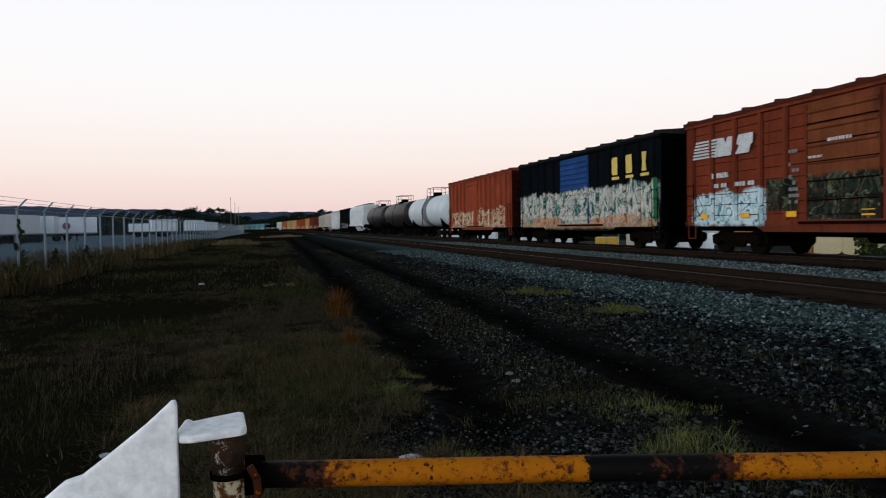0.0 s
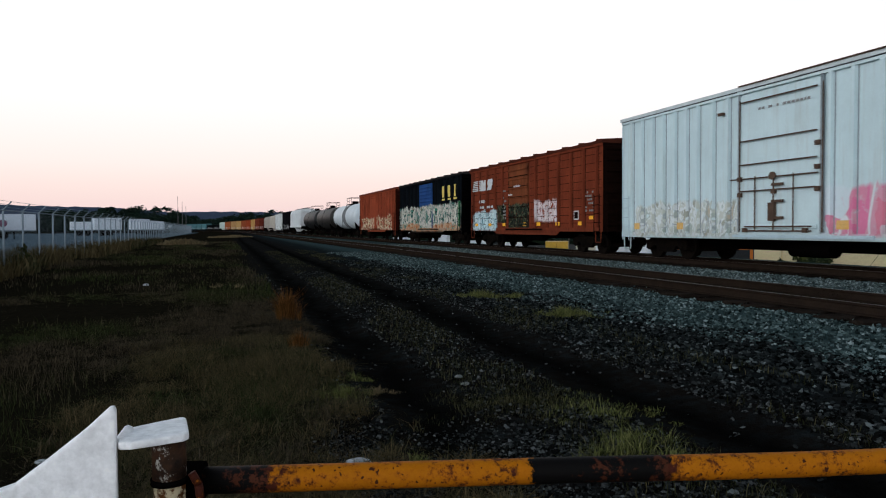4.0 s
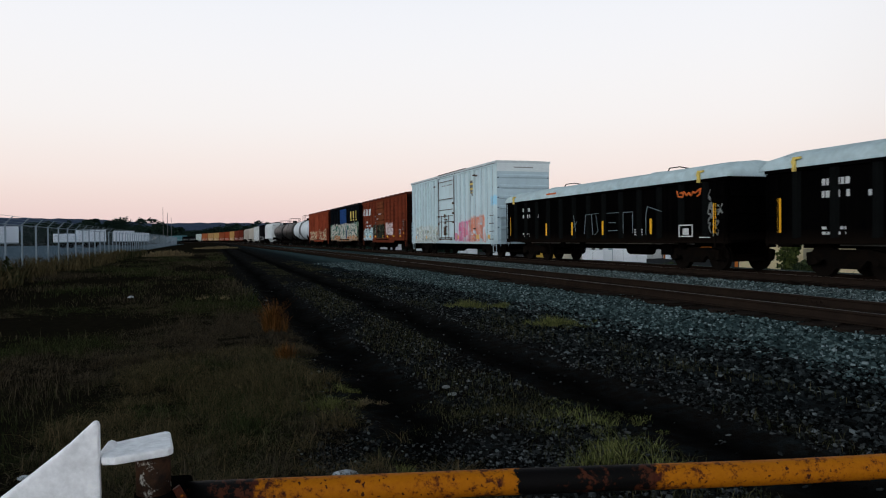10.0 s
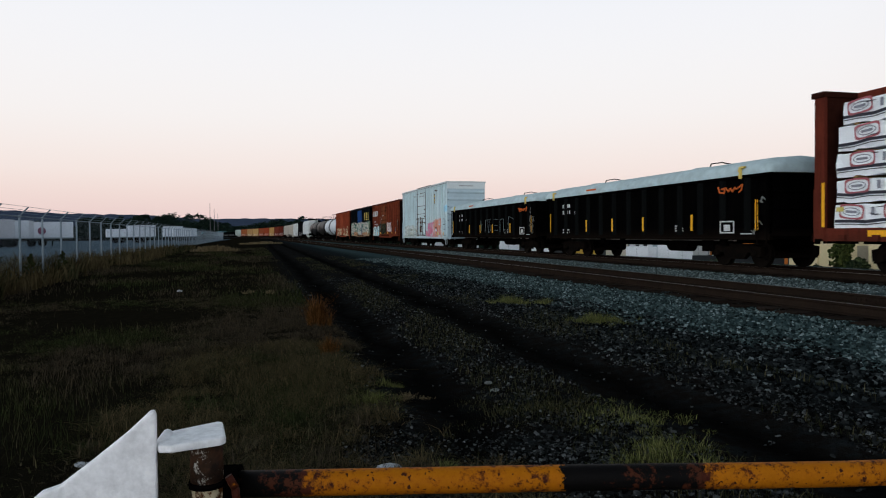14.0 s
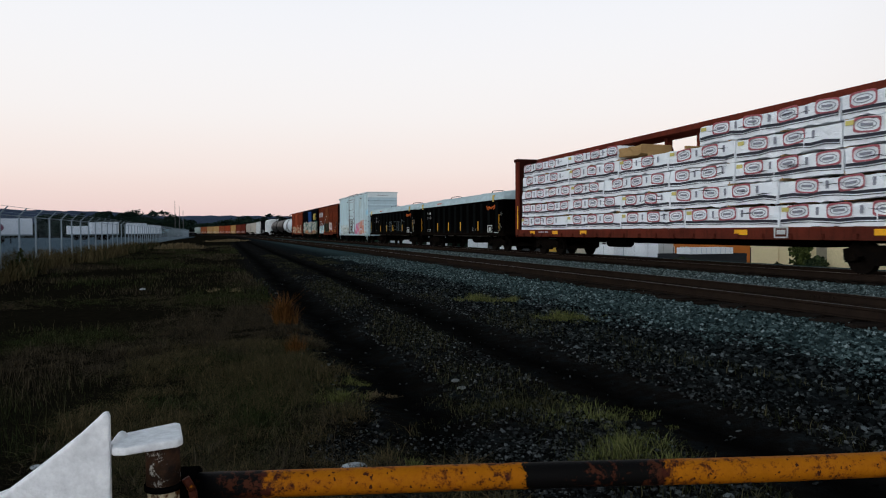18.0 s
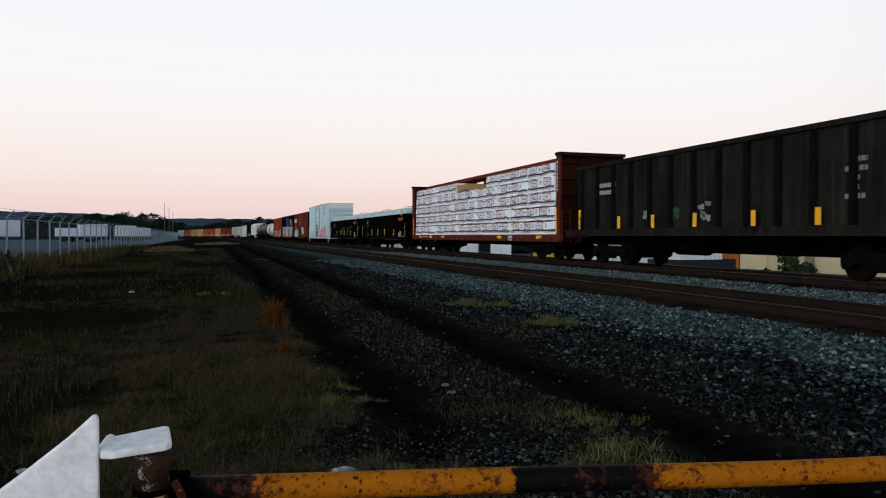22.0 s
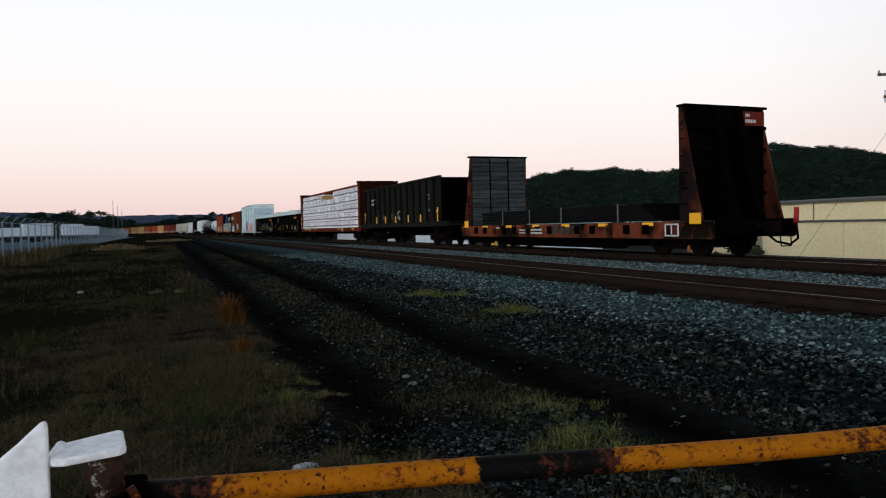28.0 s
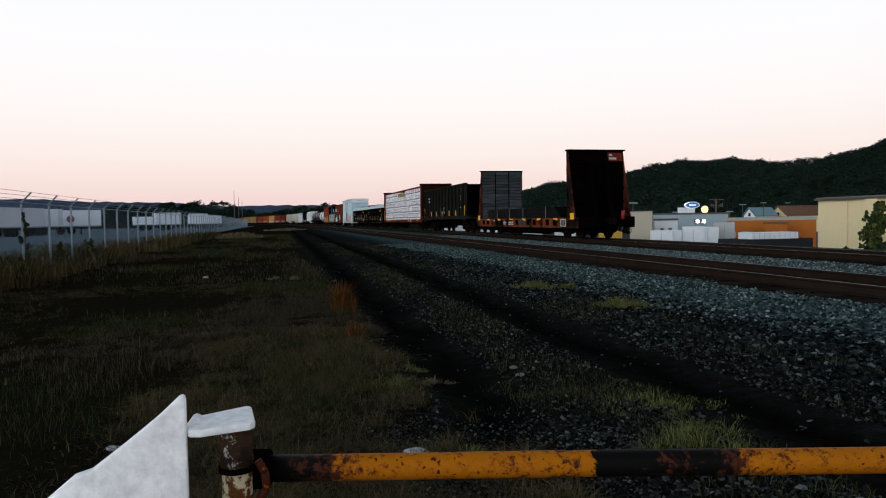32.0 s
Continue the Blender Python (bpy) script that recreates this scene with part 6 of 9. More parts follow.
for mid in (400.0, 418.0):
    far_boxcar("low black car near the head of the train", mid, 8.3, (0.018, 0.022, 0.024), 3.1)
for mid in (434.4, 448.2, 462.0, 475.8):
    far_boxcar("teal high-sided car near the head of the train", mid, 6.3, (0.16, 0.36, 0.40), 4.0)
for mid in (491.5, 509.5):
    far_boxcar("dull beige car at the head of the train", mid, 8.3, (0.44, 0.41, 0.35), 3.9)
for mid in (527.5, 545.5, 563.5, 581.5):
    far_boxcar("plain pale car at the head of the train", mid, 8.3, (0.60, 0.64, 0.66), 4.0)

# ---- the gate: a yellow and black pipe between two white posts, with a notice ----
GATE_AT = Vector((0.764, 1.727, 0.0))
GATE_DIR = Vector((0.9777, -0.2095, 0.0))
GATE_OUT = Vector((0.2095, 0.9777, 0.0))


def gp(s, z, off=0.0):
    """A place on the gate: s along the bar to the right, off away from the camera."""
    p = GATE_AT + GATE_DIR * s + GATE_OUT * off
    return (p.x, p.y, z)


def bar_z(s):
    return 0.966 + 0.0035 * s * s - 0.011 * math.exp(-((s - 0.85) / 0.6) ** 2)


def rusty_yellow(name, amount, bands=None):
    """Chipped yellow paint; with bands (place along the bar, rust, black) it follows the bar."""
    m, nt, b, vec = start_mat(name, 0.5)
    b.inputs["Specular IOR Level"].default_value = 0.0
    n1 = noise_tex(nt, vec, 4.0, 4, 0.6)
    n2 = noise_tex(nt, vec, 40.0, 6, 0.75)
    n3 = noise_tex(nt, vec, 110.0, 3, 0.6)
    c = mix(nt, n1, (0.33, 0.098, 0.003), (0.45, 0.155, 0.006))
    c = mix(nt, 0.5, c, ramp(nt, n3, [(0.3, (0.8, 0.8, 0.8)), (0.7, (1.1, 1.1, 1.1))]), "MULTIPLY")
    sm = math_node(nt, "ADD", math_node(nt, "MULTIPLY", n2, 0.75), math_node(nt, "MULTIPLY", n1, 0.45))
    chips = noise_tex(nt, vec, 62.0, 2, 0.5)
    halo = ramp(nt, sm, [(0.58, (0, 0, 0)), (0.72, (0.75, 0.75, 0.75))])
    c = mix(nt, halo, c, (0.24, 0.055, 0.006))
    c = mix(nt, ramp(nt, chips, [(0.66, (0, 0, 0)), (0.69, (1, 1, 1))]), c, (0.05, 0.014, 0.008))
    black = None
    if bands:
        dot = nt.nodes.new("ShaderNodeVectorMath")
        dot.operation = "DOT_PRODUCT"
        dot.inputs[1].default_value = GATE_DIR
        nt.links.new(vec, dot.inputs[0])
        along = math_node(nt, "SUBTRACT", dot.outputs["Value"], GATE_AT.dot(GATE_DIR))
        along = math_node(nt, "ADD", along, math_node(nt, "MULTIPLY", math_node(nt, "SUBTRACT", n2, 0.5), 0.09))
        u = math_node(nt, "DIVIDE", math_node(nt, "ADD", along, 1.0), 5.3)
        worn = ramp(nt, u, [((at + 1.0) / 5.3, (r, r, r)) for at, r, _ in bands])
        black = ramp(nt, u, [((at + 1.0) / 5.3, (k, k, k)) for at, _, k in bands], "CONSTANT")
        sm = math_node(nt, "ADD", sm, worn)
        amount = 0.0
    k = ramp(nt, sm, [(0.69 - amount, (0, 0, 0)), (0.78 - amount, (1, 1, 1))])
    rust = mix(nt, n3, (0.018, 0.006, 0.005), (0.085, 0.020, 0.010))
    c = mix(nt, k, c, rust)
    if black:
        c = mix(nt, black, c, mix(nt, ramp(nt, sm, [(0.74, (0, 0, 0)), (0.80, (1, 1, 1))]), (0.004, 0.0036, 0.0036), (0.06, 0.018, 0.009)))
    nt.links.new(c, b.inputs["Base Color"])
    b.inputs["Roughness"].default_value = 0.6
    b.inputs["Specular IOR Level"].default_value = 0.05
    bump(nt, b, n2, 0.5, 0.004)
    MATS[name] = m
    return m


BAR_BANDS = [(-0.99, 0.04, 1), (-0.78, 0.16, 1), (-0.70, 0.24, 0), (-0.63, 0.16, 0), (-0.58, 0.06, 0), (-0.15, 0.05, 0), (-0.05, 0.17, 0), (-0.008, 0.0, 1), (0.28, 0.07, 1), (0.36, 0.18, 0), (0.42, 0.09, 0), (0.75, 0.09, 0), (1.0, 0.06, 0), (1.25, 0.12, 0), (1.40, 0.22, 0), (1.62, 0.20, 0), (1.70, 0.05, 0), (2.1, 0.06, 0), (2.35, 0.13, 0), (2.55, 0.20, 0), (2.75, 0.09, 0), (3.4, 0.10, 0), (4.2, 0.08, 0)]
BAR_PAINT = rusty_yellow("banded_rusty_bar_paint", 0.0, BAR_BANDS)
YEL_WORN, YEL_RUST = rusty_yellow("rust_pitted_yellow_paint", 0.05), rusty_yellow("rusted_through_paint", 0.24)
BLACK_BAND = surface("black_band_paint", (0.010, 0.009, 0.009), (0.016, 0.013, 0.012), 0.7, 0, 12, 60, 0.5, 0.2, spots=(0.05, 0.016, 0.008), spot_scale=18, spot_at=0.70)
GATE_WHITE = surface("lumpy_white_paint", (0.98, 0.985, 1.0), (0.92, 0.925, 0.97), 0.7, 0, 7, 34, 0.2, 0.35, spots=(0.50, 0.50, 0.53), spot_scale=40, spot_at=0.76)
RUST_PIPE = surface("rusty_hinge_pipe", (0.16, 0.060, 0.020), (0.06, 0.026, 0.014), 0.8, 0.1, 14, 60, 0.8, 0.5, spots=(0.50, 0.42, 0.28), spot_scale=11, spot_at=0.54)


def gate():
    g = thing("barrier_gate", "yellow and black pipe gate with rust, closed", "gate")
    r = 0.0342
    bm = BM()
    bent_tube(bm, [gp(-0.86 + 0.23 * k, bar_z(-0.86 + 0.23 * k)) for k in range(23)], r, 24)
    part("bar", bm, BAR_PAINT, g, "yellow bar with black bands, pitted with rust")
    bm = BM()
    tube(bm, gp(-0.93, 0.968), gp(-0.85, 0.968), 0.05, n=16)
    part("hinge_collar", bm, BLACK_BAND, g)
    bm = BM()
    tube(bm, gp(1.40, bar_z(1.4)), gp(1.40, 0.36), 0.024, n=14)
    part("strut", bm, YEL_WORN, g)
    bm = BM()
    tube(bm, gp(1.38, 0.395), gp(4.17, 1.005), 0.029, n=16)
    part("brace", bm, YEL_WORN, g)
    for s, z in ((4.2, bar_z(4.2)), (4.17, 1.005)):
        part("end_plug", tube(BM(), gp(s, z), gp(s + 0.07, z + 0.01), 0.033, 0.026, n=12), GATE_WHITE, g)
    # rust knob on the bar above the notice
    part("weld_stub", tube(BM(), gp(1.93, bar_z(1.93) + 0.02), gp(1.935, bar_z(1.93) + 0.062), 0.012, n=8), YEL_RUST, g)


gate()


def notice():
    n = thing("notice_board", "white enamel no trespassing notice with rusty corners bolted on", "sign")
    # its own plane: u to the right, v up from the top left corner
    o = Vector(gp(1.372, 0.945, -0.045))
    u, v = Vector((GATE_DIR.x, GATE_DIR.y, 0.006)).normalized(), Vector((0.0, 0.0, 1.0))
    w = u.cross(v)            # towards the camera
    m4 = Matrix(((u.x, v.x, w.x, o.x), (u.y, v.y, w.y, o.y), (u.z, v.z, w.z, o.z), (0, 0, 0, 1)))
    n.matrix_basis = m4
    enamel = surface("worn_white_enamel", (0.46, 0.46, 0.45), (0.36, 0.36, 0.34), 0.5, 0, 6, 40, 0.6, 0.05, spots=(0.30, 0.14, 0.05), spot_scale=9, spot_at=0.74)
    ink = surface("black_sign_ink", (0.012, 0.012, 0.012), (0.03, 0.03, 0.03), 0.5, 0, 10, 50, 0.4, 0.0)
    W, H = 0.665, 0.375
    bm = BM()
    c = 0.022
    pts = [(c, 0), (W - c, 0), (W - 0.006, -0.006), (W, -c), (W, -H + c), (W - 0.006, -H + 0.006), (W - c, -H), (c, -H), (0.006, -H + 0.006), (0, -H + c), (0, -c), (0.006, -0.006)]
    poly(bm, pts, "z", -0.003, 0.0)
    part("plate", bm, enamel, n, "worn white enamel plate")
    rust = surface("corner_rust", (0.17, 0.06, 0.02), (0.07, 0.025, 0.012), 0.9, 0, 30, 90)
    for x, y in ((0.045, -0.05), (W - 0.035, -0.045), (0.05, -H + 0.045), (W - 0.03, -H + 0.04)):
        bm = BM()
        rr = random.Random(int(x * 999))
        ring = [(x + 0.022 * math.cos(a) * rr.uniform(0.7, 1.3), y + 0.028 * math.sin(a) * rr.uniform(0.7, 1.4)) for a in np.linspace(0, 6.28, 12)[:-1]]
        poly(bm, ring, "z", 0.0, 0.0008)
        part("rust_stain", bm, rust, n)
        part("bolt", tube(BM(), (x, y, 0), (x, y, 0.008), 0.009, n=6), STEEL_DARK, n)
    def line(text, x, y, size, width=None, bold=0.0):
        me = words(text, size, bold=bold)
        xs = [vv.co.x for vv in me.vertices]
        k = (width / (max(xs) - min(xs))) if width else 1.0
        for vv in me.vertices:
            vv.co.x = (vv.co.x - min(xs)) * k
            vv.co.z += 0.0016
        me.materials.append(ink)
        ob = new("lettering", me)
        ob.parent = n
        ob.matrix_basis = pose(x, y, 0)
        return ob
    line("NO TRESPASSING", 0.078, -0.078, 0.088, 0.52, 0.0042)
    part("rule", box(BM(), 0.06, 0.60, -0.0885, -0.085, 0.0, 0.0012), ink, n)
    body = ["THESE              YARDS, BUILDINGS AND", "LANDS CONNECTED THEREWITH, ARE THE PRIVATE PRO-", None, "PERSONS ARE WARNED BY THIS PRINTED NOTICE FROM", "TRESPASSING THEREON, UNDER PENALTIES OF FINE OR", "IMPRISONMENT AS PROVIDED BY LAW (TITLE 18, CON-", "SOLIDATED PENNSYLVANIA STATUTES, SECTION 3503)"]
    for k, text in enumerate(body):
        y = -0.132 - 0.0298 * k
        if text is None:
            line("PERTY OF", 0.045, y, 0.022, 0.11)
            x = 0.168
            for wd in (0.145, 0.045, 0.125):
                part("printed_bar", box(BM(), x, x + wd, y + 0.001, y + 0.016, 0.0, 0.0012), ink, n)
                x += wd + 0.012
            line("AND ALL", 0.535, y, 0.022, 0.085)
        else:
            line(text, 0.045, y, 0.0235, 0.575, 0.0009)
    x = 0.23
    for wd in (0.16, 0.05, 0.15):
        part("printed_bar", box(BM(), x, x + wd, -0.356, -0.340, 0.0, 0.0012), ink, n)
        x += wd + 0.014
    # a wire and a black tie hanging across it
    part("black_tie", path_tube(BM(), [(0.05, -0.152, 0.006), (0.12, -0.146, 0.012), (0.3, -0.126, 0.014), (0.48, -0.108, 0.013), (0.625, -0.094, 0.008)], 0.0105, 8), UNDER, n, "black tie hanging across the notice")
    part("black_tie", tube(BM(), (0.055, -0.152, 0.009), (0.12, -0.146, 0.013), 0.014, n=8), UNDER, n)
    part("wire", tube(BM(), (-0.02, -0.150, 0.004), (0.06, -0.152, 0.008), 0.0022, n=5), STEEL_DARK, n)


notice()


def h_beam(bm, depth, width, th, z0, z1):
    """An upright H section: flanges across x, web along y."""
    box(bm, -width / 2, width / 2, -depth / 2, -depth / 2 + th, z0, z1)
    box(bm, -width / 2, width / 2, depth / 2 - th, depth / 2, z0, z1)
    box(bm, -th / 2, th / 2, -depth / 2 + th, depth / 2 - th, z0, z1)
    return bm


def far_post():
    p = thing("gate_post", "white steel beam post standing in ballast at the gate's end", "post", "gate posts")
    p.matrix_basis = pose(4.82, 0.918, 0.0, 0, 0, -102)
    for name, y in (("flange", -0.075), ("flange", 0.061)):
        rounded(part(name, box(BM(), -0.075, 0.075, y, y + 0.014, 0.0, 1.165), GATE_WHITE, p), 0.004, 2)
    part("web", box(BM(), -0.006, 0.006, -0.061, 0.061, 0.15, 1.16), GATE_WHITE, p)
    rounded(part("arm_plate", box(BM(), 0.082, 0.47, -0.10, -0.075, 0.835, 0.985), GATE_WHITE, p), 0.004)
    part("cross_arm", box(BM(), 0.08, 0.47, -0.10, 0.04, 1.112, 1.13), GATE_WHITE, p)
    part("gusset", poly(BM(), [(0.078, 0.835), (0.16, 0.835), (0.185, 0.70), (0.15, 0.655), (0.115, 0.70), (0.078, 0.67)], "y", -0.085, -0.073), surface("dirty_white_flap", (0.55, 0.56, 0.54), (0.42, 0.43, 0.40), 0.8), p, "dirty torn flap below the arm")
    part("latch_pin", tube(BM(), (0.15, -0.10, 1.01), (0.22, -0.10, 1.015), 0.02, n=10), GATE_WHITE, p)
    part("latch_knob", tube(BM(), (0.205, -0.10, 1.012), (0.235, -0.10, 1.015), 0.032, n=10), GATE_WHITE, p)
    part("reflector", box(BM(), 0.40, 0.46, -0.112, -0.101, 0.87, 0.95), surface("orange_reflector_plate", (0.75, 0.30, 0.03), None, 0.4), p, "orange square reflector")
    rope_m = surface("dirty_rope", (0.55, 0.50, 0.42), None, 0.9)
    for pts in ([(0.03, -0.085, 1.12), (0.08, -0.095, 1.11), (0.13, -0.10, 1.07), (0.155, -0.09, 1.0), (0.13, -0.08, 0.94)], [(0.05, -0.085, 1.10), (0.12, -0.10, 1.085), (0.165, -0.10, 1.02), (0.16, -0.085, 0.95), (0.175, -0.08, 0.88)], [(0.085, -0.09, 1.10), (0.10, -0.10, 1.04), (0.12, -0.09, 0.98)]):
        part("rope", path_tube(BM(), pts, 0.0055, 6), rope_m, p, "dirty white rope tying the gate")


far_post()


def near_post():
    p = thing("gate_post", "thickly painted white steel post with slanted gusset and hinge tab", "post", "gate posts")
    # plate in a plane square to the view, right edge upright, top cut on a slant
    p.matrix_basis = pose(-0.244, 1.72, 0.023, 0, 0, 4)
    pts = [(0.0, 0.2), (0.0, 1.185), (-0.004, 1.197), (-0.014, 1.194), (-0.06, 1.152), (-0.13, 1.098), (-0.20, 1.047), (-0.235, 1.038), (-0.30, 0.985), (-0.36, 0.935), (-0.50, 0.86), (-0.50, 0.2)]
    o = part("gusset_plate", poly(BM(), pts, "y", -0.016, 0.016), GATE_WHITE, p, "white plate with a slanted top")
    rounded(o, 0.005, 2)
    o = part("beam", box(BM(), -0.50, -0.225, -0.06, -0.017, 0.2, 0.985), GATE_WHITE, p)
    rounded(o, 0.012, 2)
    o = part("flange", box(BM(), -0.035, -0.006, 0.017, 0.10, 0.2, 1.085), GATE_WHITE, p)
    rounded(o, 0.006, 2)
    # hinge tab, a flat thick plate reaching over the pipe
    bm = poly(BM(), [(0.002, -0.012), (0.004, 0.10), (0.135, 0.165), (0.148, 0.155), (0.152, 0.015), (0.14, 0.0), (0.03, -0.022)], "z", 1.099, 1.118)
    o = part("hinge_tab", bm, GATE_WHITE, p, "flat white hinge tab")
    rounded(o, 0.005, 2)
    part("weld", tube(BM(), (0.001, 0.02, 1.106), (0.02, 0.08, 1.12), 0.012, n=8), GATE_WHITE, p)
    h = thing("hinge_pipe", "rusty hinge pipe with flaking white paint", "pipe")
    hx, hy = -0.142, 1.80
    part("sleeve", tube(BM(), (hx, hy, 1.02), (hx, hy, 1.112), 0.039, n=20), surface("grey_grease_steel", (0.035, 0.03, 0.028), (0.13, 0.06, 0.03), 0.7, 0.2, 20, 60, 0.8, 0.3, spots=(0.42, 0.40, 0.36), spot_scale=22, spot_at=0.58), h)
    part("pipe", tube(BM(), (hx, hy, 0.2), (hx, hy, 1.012), 0.036, n=20), RUST_PIPE, h)
    part("ring", tube(BM(), (hx, hy, 1.008), (hx, hy, 1.022), 0.043, n=20), BLACK_BAND, h)
    part("hook", path_tube(BM(), [(hx + 0.05, hy - 0.01, 1.03), (hx + 0.066, hy - 0.012, 1.0), (hx + 0.07, hy - 0.012, 0.96), (hx + 0.052, hy - 0.01, 0.935)], 0.010, 8), YEL_RUST, h)


near_post()

# ---- the yard to the left: fence, lot, trailers ----
GALV = surface("galvanised_steel", (0.25, 0.31, 0.36), (0.18, 0.23, 0.27), 0.6, 0.0, 4, 30, 0.5, 0.05)
FENCE_X = -7.4


def fence_x(y):
    return FENCE_X + (track_x(y) - 15.75) * 0.9


def fence():
    f = thing("chain_link_fence", "galvanised chain-link fence with barbed wire arms, weeds at its foot", "fence")
    bm = BM()
    tube(bm, (0, 0, 0.0), (0, 0, 2.0), 0.036, n=8)
    post = mesh_of("post", bm, GALV)
    bm = BM()
    tube(bm, (0, 0, 1.98), (0.27, 0, 2.27), 0.024, n=6)
    tube(bm, (0, 0, 1.94), (0, 0, 2.02), 0.042, n=8)
    arm = mesh_of("barb_arm", bm, GALV)
    # one bay of woven wire
    verts, faces = [], []
    L, H, st, w = 2.55, 1.92, 0.075, 0.0028
    k = -H
    while k < L:
        for sg in (1, -1):
            y0, z0, y1, z1 = k, 0.0, k + H, H
            if y0 < 0:
                z0, y0 = -k, 0.0
            if y1 > L:
                z1, y1 = L - k, L
            if sg < 0:
                y0, y1 = L - y0, L - y1
            n = len(verts)
            verts += [(0.002 * sg, y0 - w, z0), (0.002 * sg, y0 + w, z0), (0.002 * sg, y1 + w, z1), (0.002 * sg, y1 - w, z1)]
            faces.append((n, n + 1, n + 2, n + 3))
        k += st
    fabric = bpy.data.meshes.new("wire_mesh")
    fabric.from_pydata(verts, [], faces)
    fabric.materials.append(GALV)
    y = 10.35
    ys = []
    while y < 250:
        x, z = fence_x(y), 0.33
        s = math.degrees(math.atan((fence_x(y + 2.55) - x) / 2.55))
        po = shared("post", post, f, pose(x, y, z))
        shared("barb_arm", arm, po)
        shared("wire_mesh", fabric, f, pose(x, y, z + 0.04, 0, 0, -s))
        ys.append(y)
        y += 2.55
    for dx, dz, r in ((0, 1.97, 0.02), (0.09, 2.07, 0.006), (0.18, 2.17, 0.006), (0.27, 2.27, 0.006)):
        bm = BM()
        for a, b in zip(ys, ys[1:]):
            tube(bm, (fence_x(a) + dx, a, 0.33 + dz), (fence_x(b) + dx, b, 0.33 + dz - 0.0), r, n=5, caps=False)
        part("top_rail" if not dx else "barbed_wire", bm, GALV, f)


fence()

# the sky's blue reflection is put into the paving's colour
lot_m = surface("sky_tinted_lot_asphalt", (0.11, 0.16, 0.20), (0.08, 0.115, 0.145), 0.6, 0, 0.3, 12, 0.6, 0.1)
bm = BM()
box(bm, -140, -9.2, 26, 250, 0.30, 0.375)
solid("parking_lot", bm, lot_m, "pale grey paved lot behind the fence", "paved lot", kind="structure")

TRAILER_WHITE = surface("white_trailer_panels", (0.56, 0.63, 0.72), (0.45, 0.52, 0.61), 0.5, 0, 0.6, 12, 0.5, 0.05)


def trailer(label, a, b, z0=0.375, top=4.0, mark=None):
    """A parked box trailer from a to b (its side towards the fence)."""
    a, b = Vector((*a, 0)), Vector((*b, 0))
    L = (b - a).length
    t = thing("box_trailer", label, "trailer", "parked trailers in the lot")
    d = (b - a).normalized()
    t.matrix_basis = Matrix.Translation((a.x, a.y, z0)) @ Matrix.Rotation(math.atan2(d.y, d.x), 4, "Z")
    h = top - z0
    part("body", box(BM(), 0, L, 0, 2.5, 1.15, h), TRAILER_WHITE, t)
    for k in range(int(L / 1.2)):
        part("side_post", box(BM(), 0.3 + 1.2 * k, 0.36 + 1.2 * k, -0.012, 0.0, 1.2, h - 0.1), TRAILER_WHITE, t)
    part("bottom_rail", box(BM(), 0, L, -0.02, 0.05, 1.05, 1.2), GALV, t)
    for x in (1.6, 2.9):
        for y in (0.3, 2.2):
            part("wheel", tube(BM(), (x, y - 0.2, 0.5), (x, y + 0.2, 0.5), 0.5, n=14), UNDER, t)
    part("landing_leg", box(BM(), L - 2.6, L - 2.45, 0.3, 0.5, 0.0, 1.1), UNDER, t)
    if mark:
        x, z, r, col = mark
        bm = BM()
        ring = [(x + r * math.cos(q), z + r * math.sin(q)) for q in np.linspace(0, 6.283, 17)[:-1]]
        poly(bm, ring, "y", -0.03, -0.013)
        part("round_mark", bm, surface("mark_" + col[0], col[1], None, 0.6), t, "round " + col[0] + " printed mark")
    return t


trailer("white box trailer with a round orange mark parked in the lot", (-44.5, 83.0), (-31.3, 88.6), top=3.8, mark=(12.4, 2.15, 0.5, ("orange", (0.50, 0.27, 0.12))))
trailer("white box trailer with a patched side parked in the lot", (-30.9, 89.0), (-28.9, 97.4), top=3.8)
trailer("white box trailer with a small red mark parked in the lot", (-33.2, 99.5), (-28.0, 99.8), top=3.75)
trailer("white box trailer with a small round mark parked in the lot", (-31.2, 106.0), (-24.7, 107.4), top=3.7, mark=(2.9, 2.1, 0.5, ("violet", (0.22, 0.08, 0.14))))
trailer("white box trailer parked far back in the lot", (-28.6, 150), (-24.6, 151), top=3.1)
trailer("white box trailer standing beyond the fence", (-24.4, 150), (-19.9, 152), top=3.85)
trailer("white box trailer far down the fence", (-23.0, 190), (-18.6, 191), top=4.1)
trailer("pale box trailer at the end of the lot", (-19.0, 200), (-16.0, 201), top=3.6)
trailer("pale box trailer standing close to the fence", (-18.6, 172), (-14.6, 173), top=3.4)

BEIGE_GREY = surface("dull_mast_steel", (0.16, 0.16, 0.17), None, 0.6)
# slim masts on the skyline
for x, y, h in ((-25.0, 400, 18.9), (-22.85, 400, 16.1), (-21.0, 400, 13.6)):
    solid("radio_mast", tube(BM(), (x, y, 0), (x, y, h), 0.20, 0.10, n=6), BEIGE_GREY, "slim grey mast standing beyond the yard", "mast", "masts on the skyline")

# ---- the town behind the tracks, on lower ground ----
LOW = -3.4
BEIGE = surface("cream_block_wall", (0.84, 0.70, 0.42), (0.76, 0.62, 0.37), 0.8, 0, 0.35, 14, 0.5, 0.1, spots=(0.42, 0.35, 0.23), spot_scale=0.6, spot_at=0.68)
BEIGE_DK = surface("grey_brown_trim", (0.14, 0.13, 0.115), (0.09, 0.085, 0.075), 0.7, 0, 1, 20)
